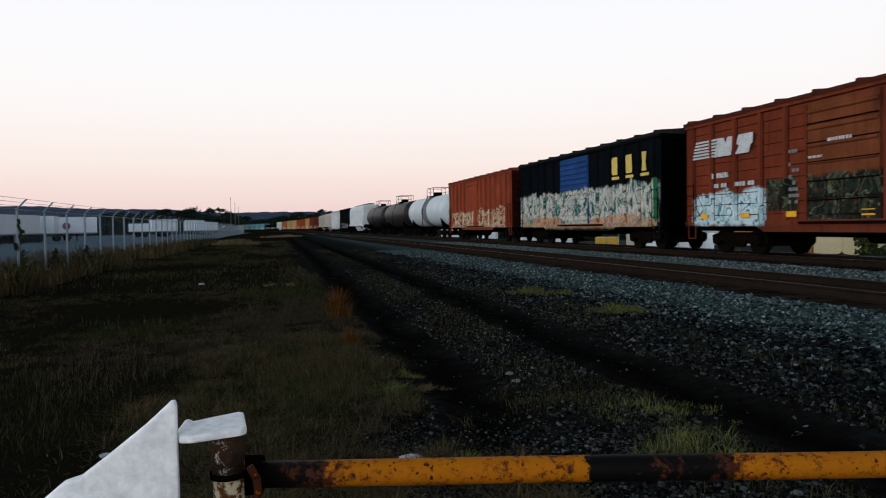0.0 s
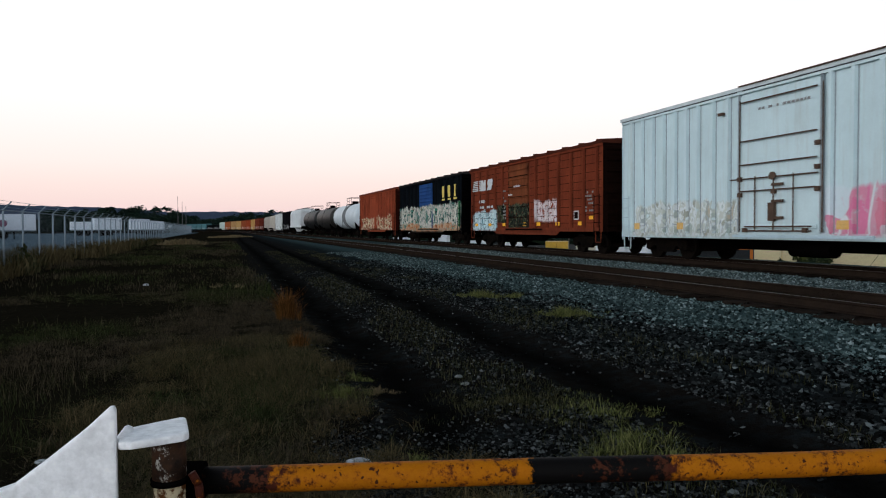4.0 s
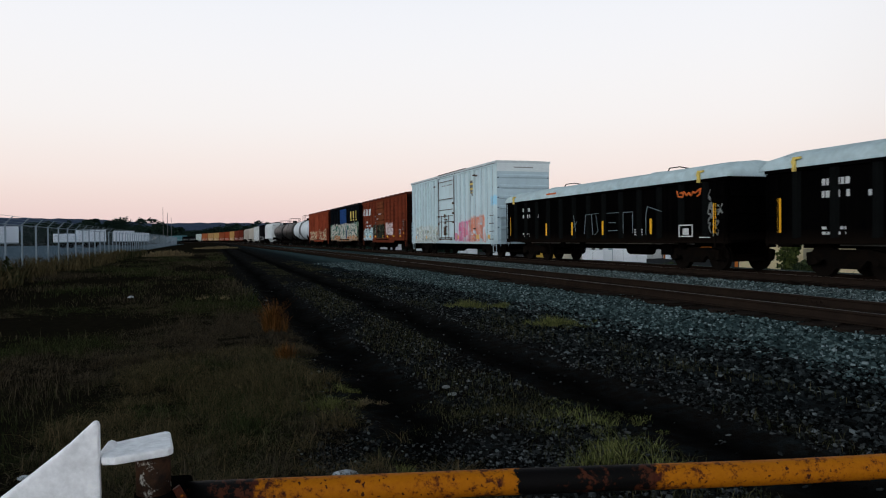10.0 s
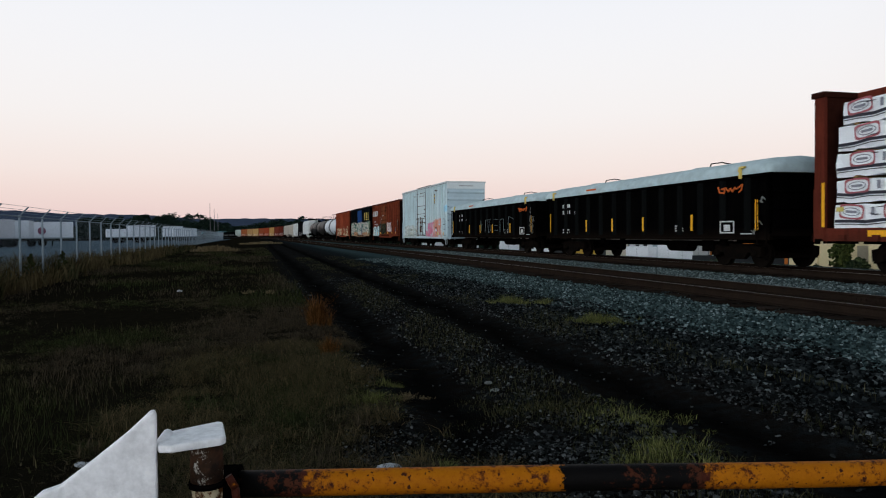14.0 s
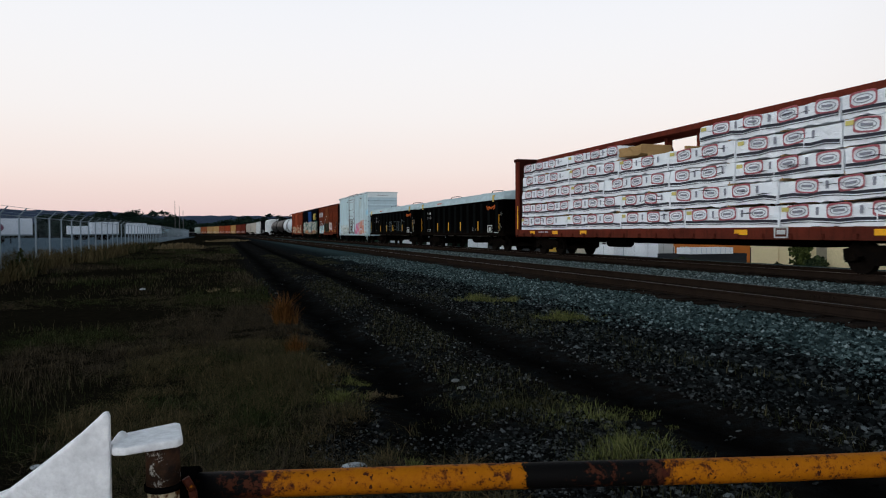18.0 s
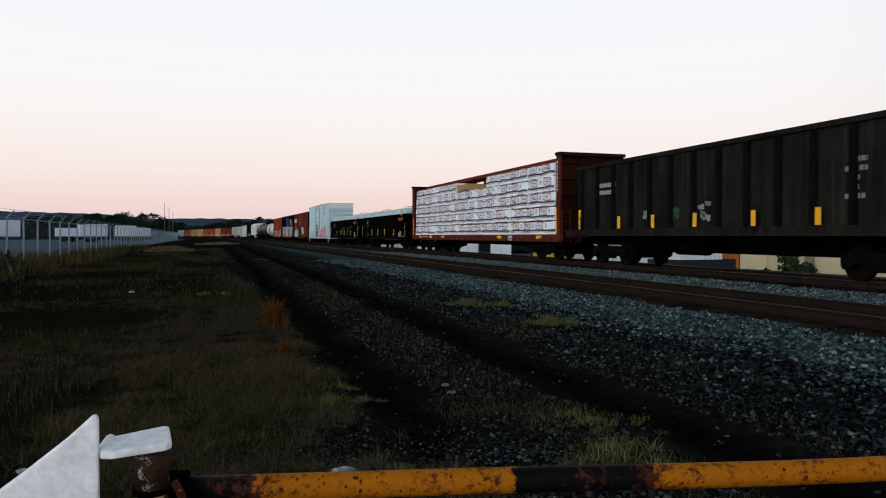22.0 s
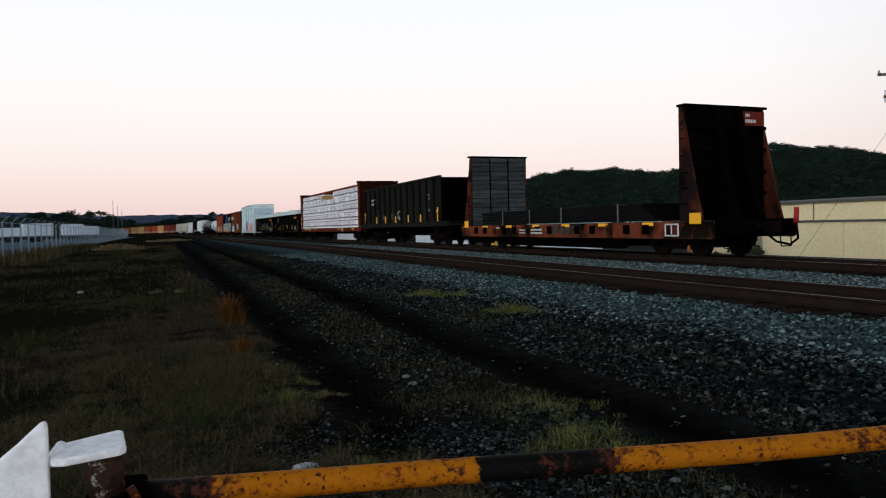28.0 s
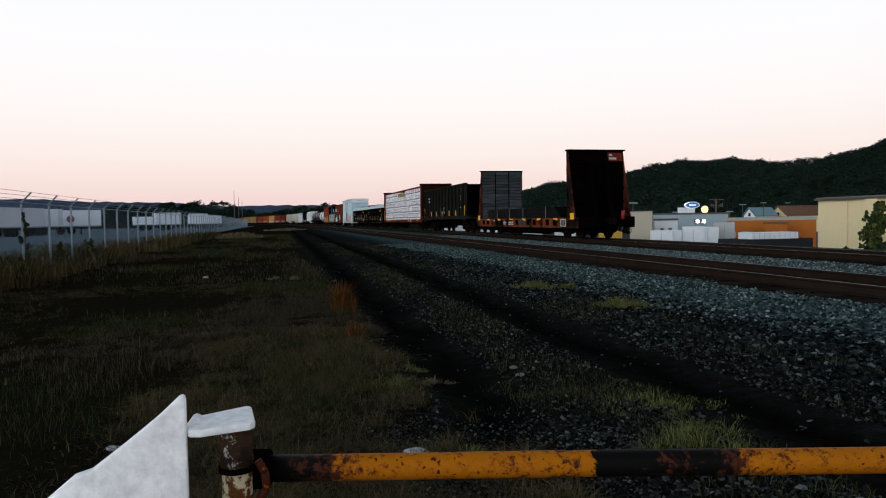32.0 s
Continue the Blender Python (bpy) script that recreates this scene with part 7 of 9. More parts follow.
GLASS_DK = surface("dark_window_glass", (0.02, 0.025, 0.03), None, 0.15, 0, 2, 8, 0.3, 0.0)


WOOD_TRIM = surface("brown_corner_trim", (0.16, 0.10, 0.06), None, 0.8)


def warehouse():
    b = thing("warehouse", "long cream block warehouse with a dark gutter beyond the tracks", "warehouse")
    x0, x1, y0, y1, top = 37.7, 62.0, 11.0, 44.1, 2.66
    part("wall", box(BM(), x0, x0 + 0.3, y1 - 8.3, y1, LOW, 1.30), BEIGE, b)
    part("front_wall", box(BM(), x0 - 1.3, x0 - 1.0, y0, y1 - 8.3, LOW, 1.30), BEIGE, b)
    part("front_return", box(BM(), x0 - 1.0, x0 + 0.3, y1 - 8.6, y1 - 8.3, LOW, 1.30), BEIGE, b)
    part("front_roof", box(BM(), x0 - 1.4, x0, y0, y1 - 8.2, 1.30, 1.42), BEIGE_DK, b)
    part("upper_wall", box(BM(), x0 - 0.04, x0 + 0.3, y0, y1 - 8.3, 1.42, top - 0.18), BEIGE, b)
    part("upper_wall", box(BM(), x0 + 0.02, x0 + 0.3, y1 - 8.3, y1, 1.30, top - 0.18), BEIGE, b)
    part("end_wall", box(BM(), x0 + 0.3, x1, y1 - 0.3, y1, LOW, top - 0.18), BEIGE, b)
    part("end_wall", box(BM(), x0 + 0.3, x1, y0, y0 + 0.3, LOW, top - 0.18), BEIGE, b)
    part("back_wall", box(BM(), x1, x1 + 0.3, y0, y1, LOW, top - 0.18), BEIGE, b)
    part("corner_post", box(BM(), x0 - 0.06, x0 + 0.15, y0 - 0.06, y0, LOW, top - 0.18), WOOD_TRIM, b)
    part("gutter", box(BM(), x0 - 0.25, x0 + 0.1, y0, y1 + 0.1, top - 0.18, top - 0.02), BEIGE_DK, b)
    part("roof", poly(BM(), [(x0 - 0.1, top - 0.05), (x1 + 0.3, top - 0.05), (x1 + 0.3, top + 0.05), ((x0 + x1) / 2, top + 0.42), (x0 - 0.1, top + 0.05)], "y", y0, y1 + 0.1), surface("grey_sheet_roof", (0.20, 0.20, 0.19), (0.15, 0.15, 0.14), 0.6), b)
    for y in np.arange(12, 36, 6.0):
        part("pilaster", box(BM(), x0 - 1.37, x0 - 1.3, float(y) - 0.2, float(y) + 0.2, LOW, 1.28), BEIGE, b)
        part("wall_seam", box(BM(), x0 - 0.048, x0 - 0.04, float(y) + 2.9, float(y) + 2.98, 1.44, top - 0.2), BEIGE_DK, b)
    part("pilaster", box(BM(), x0 - 0.25, x0, 38.6, 39.6, LOW, top - 0.18), BEIGE, b)
    part("downpipe", tube(BM(), (x0 - 0.08, 41.3, LOW), (x0 - 0.08, 41.3, top - 0.1), 0.045, n=8), BEIGE, b)
    part("roller_door", box(BM(), x0 - 0.06, x0, 36.2, 37.9, LOW, 0.6), surface("pale_roller_door", (0.48, 0.42, 0.31), None, 0.6), b)
    # low cross pipe along the wall
    part("cable", tube(BM(), (x0 - 1.33, 11.2, 0.0), (x0 - 1.33, 18, -0.2), 0.03, n=5), UNDER, b)


warehouse()


def dir_x(y, az):
    return y * math.tan(radians(az))


def block(name, label, category, y, az0, az1, top, mat, depth=12.0, roof=None, windows=(), door=(), parapet=0.25, base=LOW):
    """A flat-roofed building whose front is at y, between two directions seen from the gate."""
    am = (az0 + az1) / 2
    dist = y / math.cos(radians(am))
    x0, x1 = dist * math.tan(radians(az0 - am)), dist * math.tan(radians(az1 - am))
    b = thing(name, label, category, at=pose(dist * math.sin(radians(am)), y, 0, 0, 0, -am))
    y = 0.0
    part("front_wall", box(BM(), x0, x1, y, y + 0.3, base, top), mat, b)
    part("side_wall", box(BM(), x0, x0 + 0.3, y + 0.3, y + depth, base, top), mat, b)
    part("side_wall", box(BM(), x1 - 0.3, x1, y + 0.3, y + depth, base, top), mat, b)
    part("back_wall", box(BM(), x0 + 0.3, x1 - 0.3, y + depth - 0.3, y + depth, base, top), mat, b)
    part("roof", box(BM(), x0 - 0.1, x1 + 0.1, y - 0.1, y + depth + 0.1, top, top + parapet), roof or BEIGE_DK, b)
    for u0, u1, z0, z1 in windows:
        a, c = x0 + (x1 - x0) * u0, x0 + (x1 - x0) * u1
        w = part("window", box(BM(), a - 0.08, c + 0.08, y - 0.06, y, z0 - 0.08, z1 + 0.08), surface("white_trim", (0.62, 0.62, 0.6), None, 0.6), b)
        part("pane", box(BM(), a, c, y - 0.08, y - 0.05, z0, z1), GLASS_DK, w)
    for u0, u1, z1 in door:
        a, c = x0 + (x1 - x0) * u0, x0 + (x1 - x0) * u1
        part("door", box(BM(), a, c, y - 0.08, y, base, z1), surface("dark_door", (0.05, 0.05, 0.055), None, 0.5), b)
    return b


ORANGE = surface("orange_stucco", (0.48, 0.155, 0.035), (0.40, 0.125, 0.03), 0.8, 0, 0.5, 12, 0.5, 0.1)
BLUEGREY = surface("blue_grey_siding", (0.33, 0.42, 0.47), (0.27, 0.35, 0.40), 0.6, 0, 0.5, 12, 0.5, 0.05)
WHITE_WALL = surface("white_siding", (0.80, 0.83, 0.86), (0.70, 0.74, 0.77), 0.6, 0, 0.5, 12, 0.5, 0.05)
TAN = surface("tan_block", (0.52, 0.47, 0.37), (0.46, 0.41, 0.32), 0.8, 0, 0.5, 12)
block("shed", "plain tan block shed with a flat roof", "shed", 84, 27.45, 29.15, 2.2, TAN, 14, parapet=0.08)
block("showroom", "low blue-grey showroom building of a car dealer", "showroom", 100, 29.2, 34.6, 1.72, BLUEGREY, 18, windows=((0.05, 0.12, -1.6, -0.6), (0.15, 0.22, -1.6, -0.6), (0.62, 0.7, -1.4, -0.4)))
block("annex", "small white annex with a dark doorway", "annex", 92, 29.3, 31.0, 0.9, WHITE_WALL, 8, windows=((0.25, 0.4, -0.9, -0.2), (0.6, 0.75, -0.9, -0.2)))
block("restaurant", "wide orange stucco building with a pale parapet", "building", 86, 34.5, 40.45, 0.72, ORANGE, 16, roof=surface("pale_parapet", (0.44, 0.41, 0.36), None, 0.7), windows=((0.18, 0.27, -1.9, -0.9), (0.02, 0.1, -1.9, -0.9)), door=((0.47, 0.55, -0.6),), parapet=0.4)
b = block("restaurant_wing", "orange stucco entrance wing with a grey canopy", "building", 82, 37.0, 38.6, 0.3, ORANGE, 4, parapet=0.15)
block("roof_unit", "white rooftop equipment box on the showroom", "rooftop unit", 106, 31.0, 32.2, 2.9, WHITE_WALL, 4, base=1.9, parapet=0.05)


ROOF_BROWN = surface("brown_shingle_roof", (0.20, 0.11, 0.07), (0.15, 0.085, 0.055), 0.9, 0, 1, 14)
ROOF_TEAL = surface("teal_metal_roof", (0.16, 0.27, 0.30), (0.12, 0.22, 0.25), 0.5)
ROOF_PURPLE = surface("slate_purple_roof", (0.07, 0.06, 0.11), None, 0.7)
# houses seen over the flat car, far to the right
def side_house(label, x, y, w, eave, ridge, wall, roof, L=12):
    h = thing("house", label, "house")
    part("wall", poly(BM(), [(y - w, LOW), (y + w, LOW), (y + w, eave), (y, ridge), (y - w, eave)], "x", x, x + 0.3), wall, h)
    part("wall", box(BM(), x + 0.3, x + L, y - w, y - w + 0.2, LOW, eave), wall, h)
    part("wall", box(BM(), x + 0.3, x + L, y + w - 0.2, y + w, LOW, eave), wall, h)
    part("roof", poly(BM(), [(y - w - 0.4, eave - 0.2), (y, ridge + 0.05), (y + w + 0.4, eave - 0.2), (y + w + 0.4, eave), (y, ridge + 0.25), (y - w - 0.4, eave)], "x", x - 0.4, x + L), roof, h)
    w2 = part("window", box(BM(), x - 0.05, x, y - 0.5, y + 0.5, eave - 0.2, eave + 0.8), surface("white_trim", (0.62, 0.62, 0.6), None, 0.6), h)
    part("pane", box(BM(), x - 0.07, x - 0.04, y - 0.4, y + 0.4, eave - 0.1, eave + 0.7), GLASS_DK, w2)


side_house("white gabled house with a teal roof", 118, 162, 2.3, 1.2, 3.1, WHITE_WALL, ROOF_TEAL, 6.5)
side_house("cream gabled house with a brown roof", 126.5, 162, 3.2, 1.2, 3.45, BEIGE, ROOF_BROWN, 13)
side_house("white gabled house beyond the warehouse", 104, 19.4, 1.75, 2.2, 3.75, WHITE_WALL, surface("white_roof_edge", (0.5, 0.5, 0.52), None, 0.6))
side_house("house with a purple slate roof", 108, 12.0, 5.0, 2.2, 3.8, WHITE_WALL, ROOF_PURPLE)
side_house("low house with a blue roof", 92, 22.6, 1.8, 2.5, 3.5, WHITE_WALL, surface("blue_roof", (0.10, 0.28, 0.42), None, 0.5))


# parked vehicles
def box_truck(label, x, y, L=7.0, h=3.3, rot=0.0, col=WHITE_WALL):
    t = thing("box_truck", label, "truck", "parked trucks")
    t.matrix_basis = pose(x, y, LOW, 0, 0, rot)
    part("cargo_box", box(BM(), 0, L - 2.0, 0, 2.4, 0.9, h), col, t)
    part("cab", poly(BM(), [(L - 1.9, 0.6), (L, 0.6), (L, 1.5), (L - 0.5, 2.5), (L - 1.9, 2.5)], "y", 0.15, 2.25), col, t)
    part("cab_window", box(BM(), L - 1.2, L - 0.65, 0.13, 0.15, 1.55, 2.2), GLASS_DK, t)
    part("rear_door", box(BM(), -0.03, 0, 0.12, 2.28, 0.98, h - 0.1), col, t)
    part("door_seam", box(BM(), -0.04, -0.03, 1.19, 1.21, 0.98, h - 0.1), UNDER, t)
    part("bumper", box(BM(), -0.15, 0, 0.1, 2.3, 0.5, 0.62), UNDER, t)
    part("chassis", box(BM(), 0, L - 0.3, 0.4, 2.0, 0.55, 0.85), UNDER, t)
    for wx in (1.3, L - 1.0):
        for wy in (0.25, 2.15):
            part("wheel", tube(BM(), (wx, wy - 0.15, 0.45), (wx, wy + 0.15, 0.45), 0.45, n=12), UNDER, t)
    return t


def car_thing(label, x, y, rot, col):
    c = thing("parked_car", label, "car", "parked cars")
    c.matrix_basis = pose(x, y, LOW, 0, 0, rot)
    m = surface("car_" + label.split()[0], col, None, 0.3, 0, 1, 10, 0.3, 0.0)
    o = part("body", poly(BM(), [(0, 0.35), (4.4, 0.35), (4.4, 0.75), (3.5, 0.95), (2.9, 1.45), (1.2, 1.48), (0.4, 0.98), (0, 0.9)], "y", 0, 1.75), m, c)
    rounded(o, 0.08, 2)
    part("window", poly(BM(), [(0.75, 0.98), (3.3, 0.98), (2.8, 1.38), (1.25, 1.40)], "y", -0.012, 1.762), GLASS_DK, c)
    for wx in (0.85, 3.5):
        for wy in (0.12, 1.63):
            part("wheel", tube(BM(), (wx, wy - 0.1, 0.32), (wx, wy + 0.1, 0.32), 0.32, n=12), UNDER, c)


for label, x, y, h, L in (("white box truck parked with its rear door shut", 47.2, 72.9, 3.65, 7.0), ("white box truck with a grey roller door", 49.4, 73.4, 3.55, 7.0), ("white delivery van parked beside the trucks", 42.4, 71.6, 3.35, 5.5), ("small white van parked on the lower lot", 44.6, 73.4, 3.25, 5.0)):
    box_truck(label, x, y, L, h, 58.5)
box_truck("grey box truck parked behind the white ones", 54.0, 77.0, 9.0, 4.05, 56, surface("grey_truck_paint", (0.46, 0.47, 0.46), (0.38, 0.39, 0.38), 0.6))
for label, az, y, h, L in (("white box truck far along the lower lot", 14.2, 96, 5.1, 7.0), ("white box truck parked beyond the far track", 17.2, 90, 4.9, 6.5), ("pale box truck parked by the embankment", 20.6, 84, 4.7, 7.0), ("white box truck standing by a yellow one", 23.3, 76, 4.4, 6.0)):
    box_truck(label, dir_x(y, az), y, L, h, 68)
d = thing("storage_container", "low white storage container on a dark loading dock", "container")
o = part("body", box(BM(), 48.4, 54.0, 66.0, 68.4, -1.06, -0.36), WHITE_WALL, d)
part("dock", box(BM(), 47.0, 56.0, 66.2, 70.0, LOW, -1.06), surface("dark_dock_wall", (0.05, 0.055, 0.06), None, 0.9), d)
for k in range(9):
    part("rib", box(BM(), 48.6 + 0.62 * k, 48.66 + 0.62 * k, 65.97, 66.0, -1.04, -0.38), TRAILER_WHITE, d)
box_truck("yellow box truck behind the tracks", 35.2, 69.6, 5.0, 3.45, 62, surface("yellow_truck_paint", (0.62, 0.36, 0.02), None, 0.4))
for k, (az, y, col, nm) in enumerate(((27.3, 70, (0.55, 0.6, 0.62), "silver"), (28.4, 71, (0.6, 0.62, 0.62), "pale"), (26.6, 78, (0.3, 0.05, 0.03), "red"), (34.6, 72, (0.06, 0.07, 0.09), "dark"), (35.6, 72, (0.5, 0.52, 0.54), "grey"), (33.4, 68, (0.5, 0.54, 0.56), "light"))):
    car_thing(nm + " parked car on the lower lot", dir_x(y, az), y, 8 * k, col)

# signs and lights
s = thing("dealer_sign", "lit oval blue sign on a pale pillar", "sign")
sx, sy = dir_x(104, 32.05), 104
part("pillar", box(BM(), sx - 0.5, sx + 0.5, sy, sy + 0.5, LOW, 2.75), WHITE_WALL, s)
ring = [(sx + 1.2 * math.cos(a), 3.25 + 0.46 * math.sin(a)) for a in np.linspace(0, 6.283, 25)[:-1]]
part("rim", poly(BM(), [(sx + (a - sx) * 1.08, 3.25 + (z - 3.25) * 1.12) for a, z in ring], "y", sy - 0.1, sy + 0.3), glow("lit_white_rim", (0.75, 0.82, 0.9), 0.7), s)
part("oval", poly(BM(), ring, "y", sy - 0.16, sy - 0.1), glow("lit_blue_oval", (0.03, 0.10, 0.30), 0.6), s, "blue oval with a white rim")
part("white_bar", box(BM(), sx - 0.6, sx + 0.6, sy - 0.18, sy - 0.16, 3.16, 3.34), glow("lit_white_bar", (0.8, 0.85, 0.9), 0.8), s)
s = thing("round_sign", "lit round yellow sign on a thin pole", "sign")
sx = dir_x(104, 32.95)
part("pole", tube(BM(), (sx, sy, LOW), (sx, sy, 1.9), 0.09, n=6), BEIGE_DK, s)
part("disc", poly(BM(), [(sx + 0.6 * math.cos(a), 2.5 + 0.6 * math.sin(a)) for a in np.linspace(0, 6.283, 21)[:-1]], "y", sy - 0.1, sy + 0.1), glow("lit_yellow_disc", (0.85, 0.72, 0.38), 0.9), s, "lit yellow disc")
for x in (50.0, 50.85):
    f = thing("flood_lamp", "lit flood lamp on a short pole", "lamp", "flood lamps")
    part("pole", tube(BM(), (x, 79.0, LOW), (x, 79.0, 0.7), 0.05, n=6), BEIGE_DK, f)
    part("housing", box(BM(), x - 0.25, x + 0.25, 78.7, 79.1, 0.6, 1.05), BEIGE_DK, f)
    part("lens", box(BM(), x - 0.22, x + 0.22, 78.62, 78.7, 0.64, 1.0), glow("flood_lamp_light", (1.0, 0.97, 0.88), 6.0), f)


def lamp_pole(az, y, top, heads=2):
    p = thing("street_lamp", "thin lamp pole with small heads beyond the tracks", "street lamp", "lamp poles in the town")
    x = dir_x(y, az)
    part("pole", tube(BM(), (x, y, LOW), (x, y, top), 0.1, 0.07, n=6), BEIGE_DK, p)
    for k in range(heads):
        d = 0.7 * (1 if k else -1)
        part("head", box(BM(), x + min(0, d), x + max(0, d), y - 0.15, y + 0.15, top - 0.1, top + 0.12), GALV, p)


for az, y, top in ((26.9, 110, 5.2), (27.7, 100, 3.6), (30.9, 120, 2.2), (34.7, 125, 2.2), (37.0, 140, 4.1), (38.6, 150, 4.2), (35.6, 130, 3.6), (42.6, 120, 3.9)):
    lamp_pole(az, y, top)

# utility poles with wires
WOOD_POLE = surface("weathered_pole_wood", (0.17, 0.13, 0.11), (0.11, 0.085, 0.07), 0.9, 0, 1, 30, 0.6, 0.3, (8, 8, 0.5))
TRANS = surface("blue_grey_transformer", (0.10, 0.20, 0.25), (0.07, 0.15, 0.19), 0.5)


def utility_pole(x, y, top, label, full=True):
    p = thing("utility_pole", label, "utility pole", "utility poles")
    part("pole", tube(BM(), (x, y, LOW - 0.3), (x, y, top), 0.19, 0.13, n=10), WOOD_POLE, p)
    ax = Vector((0.8, -0.6, 0))
    for z, L in ((top - 0.25, 1.32), (top - 1.35, 1.05)):
        bm = BM()
        a, b = Vector((x, y - 0.17, z)) - ax * L, Vector((x, y - 0.17, z)) + ax * L
        side = Vector((0.6, 0.8, 0)) * 0.05
        v = [bm.verts.new(q) for q in (a - side, a + side, b + side, b - side)]
        w = [bm.verts.new(q.co + Vector((0, 0, 0.13))) for q in v]
        for k in range(4):
            bm.faces.new((v[k], v[(k + 1) % 4], w[(k + 1) % 4], w[k]))
        bm.faces.new(v[::-1])
        bm.faces.new(w)
        arm = part("cross_arm", bm, WOOD_POLE, p)
        for k in (-0.95, -0.6, -0.25, 0.3, 0.62, 0.95):
            q = Vector((x, y - 0.17, z + 0.13)) + ax * (L * k)
            if z > top - 1:
                part("insulator", tube(BM(), q, q + Vector((0, 0, 0.16)), 0.05, 0.03, n=6), UNDER, arm)
            elif abs(k) > 0.5:
                part("cutout", tube(BM(), q + Vector((0, 0, -0.35)), q + Vector((0.1, 0.06, 0.28)), 0.03, n=6), GALV, arm)
        for sg in (-1, 1):
            part("brace", tube(BM(), Vector((x, y - 0.15, z - 0.6)), Vector((x, y - 0.17, z + 0.02)) + ax * (sg * 0.7), 0.022, n=5), WOOD_POLE, p)
    if full:
        for sg in (-1, 1):
            c = Vector((x, y, 0)) + ax * (0.50 * sg)
            t = part("transformer", tube(BM(), (c.x, c.y, 4.95), (c.x, c.y, 5.85), 0.27, n=14), TRANS, p, "blue-grey transformer can")
            part("bushing", tube(BM(), (c.x, c.y, 5.85), (c.x + 0.05, c.y, 6.12), 0.04, n=6), GALV, t)
            part("bracket", tube(BM(), (x, y, 5.6), (c.x, c.y, 5.6), 0.05, n=6), STEEL_DARK, p)
            part("bracket", tube(BM(), (x, y, 5.2), (c.x, c.y, 5.2), 0.05, n=6), STEEL_DARK, p)
    return p


utility_pole(34.1, 24.5, 8.75, "wooden utility pole with two cross arms and transformers")
utility_pole(34.4, -22.0, 9.0, "wooden utility pole further down the line", False)


def cable(a, b, sag, r=0.010, n=16):
    bm = BM()
    pts = []
    for k in range(n + 1):
        u = k / n
        p = Vector(a).lerp(Vector(b), u)
        p.z -= sag * 4 * u * (1 - u)
        pts.append(p)
    path_tube(bm, pts, r, 4)
    return solid("power_line", bm, UNDER, "thin black power line strung between poles", "power line", "power lines")


for k in (0.3, 0.95):
    d = Vector((0.8, -0.6, 0)) * (1.32 * k)
    cable((34.1 + d.x, 24.3 + d.y, 8.7), (34.4 + d.x, -22.2 + d.y, 8.7), 1.3)
cable((34.1, 24.5, 6.9), (30.6, 29.5, -2.6), 0.0, 0.008, 2)
p = thing("lamp_post", "short wooden pole with a hooded lamp", "street lamp")
part("pole", tube(BM(), (35.9, 10.3, LOW - 0.2), (35.9, 10.3, 4.66), 0.17, 0.14, n=10), WOOD_POLE, p)
part("arm", path_tube(BM(), [(35.9, 10.3, 4.2), (36.0, 9.95, 4.45), (36.0, 9.75, 4.5)], 0.03), GALV, p)
h = part("hood", tube(BM(), (36.0, 9.7, 4.22), (36.0, 9.7, 4.6), 0.17, 0.08, n=10), GALV, p)
part("lens", tube(BM(), (36.0, 9.7, 3.98), (36.0, 9.7, 4.22), 0.15, 0.17, n=10), surface("frosted_lens", (0.5, 0.52, 0.55), None, 0.3), h)
cable((35.9, 10.3, 4.5), (60, 52, 6.0), 1.2, 0.012)
utility_pole(dir_x(118, 33.75), 118, 4.6, "far utility pole among the low buildings", False)

# ---- hills and far woods ----
HILL = [(8, 1.0), (14, 1.7), (18.9, 2.26), (22.5, 2.9), (27.3, 3.42), (29.4, 3.95), (31.5, 4.15), (35.0, 4.2), (37.7, 3.75), (40.6, 3.75), (42.4, 4.25), (44.6, 4.95), (46.3, 5.25), (49.1, 5.0), (52.3, 4.45), (55.5, 3.7), (58.8, 3.15), (62, 2.85), (64.5, 2.75), (70, 3.1), (73.6, 2.85), (80, 2.75), (90, 2.6), (105, 2.2), (120, 1.5)]


def hill_el(az):
    return float(np.interp(az, [a for a, _ in HILL], [e for _, e in HILL]))


def hill_z(az, d):
    """Height of the wooded hill: rising from the town to a ridge, then falling."""
    ridge = 620.0
    top = 1.6 + ridge * math.tan(radians(hill_el(az))) - 6.0
    if d < ridge:
        k = smooth01((d - 210) / (ridge - 210)) ** 0.85
    else:
        k = 1 - smooth01((d - ridge) / 500)
    return LOW + (top - LOW) * k + 3.0 * noise.noise((az * 0.4, d * 0.01, 2))


def hill():
    azs = list(np.arange(6, 124, 1.2))
    ds = [200, 240, 290, 350, 420, 490, 560, 620, 700, 850, 1150]
    verts = [(d * math.sin(radians(a)), d * math.cos(radians(a)), hill_z(a, d)) for d in ds for a in azs]
    n = len(azs)
    faces = [(j * n + i, j * n + i + 1, (j + 1) * n + i + 1, (j + 1) * n + i) for j in range(len(ds) - 1) for i in range(n - 1)]
    me = bpy.data.meshes.new("hill")
    me.from_pydata(verts, [], faces)
    for p in me.polygons:
        p.use_smooth = True
    me.materials.append(surface("forest_floor", (0.020, 0.030, 0.018), (0.03, 0.04, 0.022), 0.95, 0, 0.03, 0.4))
    tagged(new("hill", me), "wooded hill rising beyond the town", "hill", kind="structure")


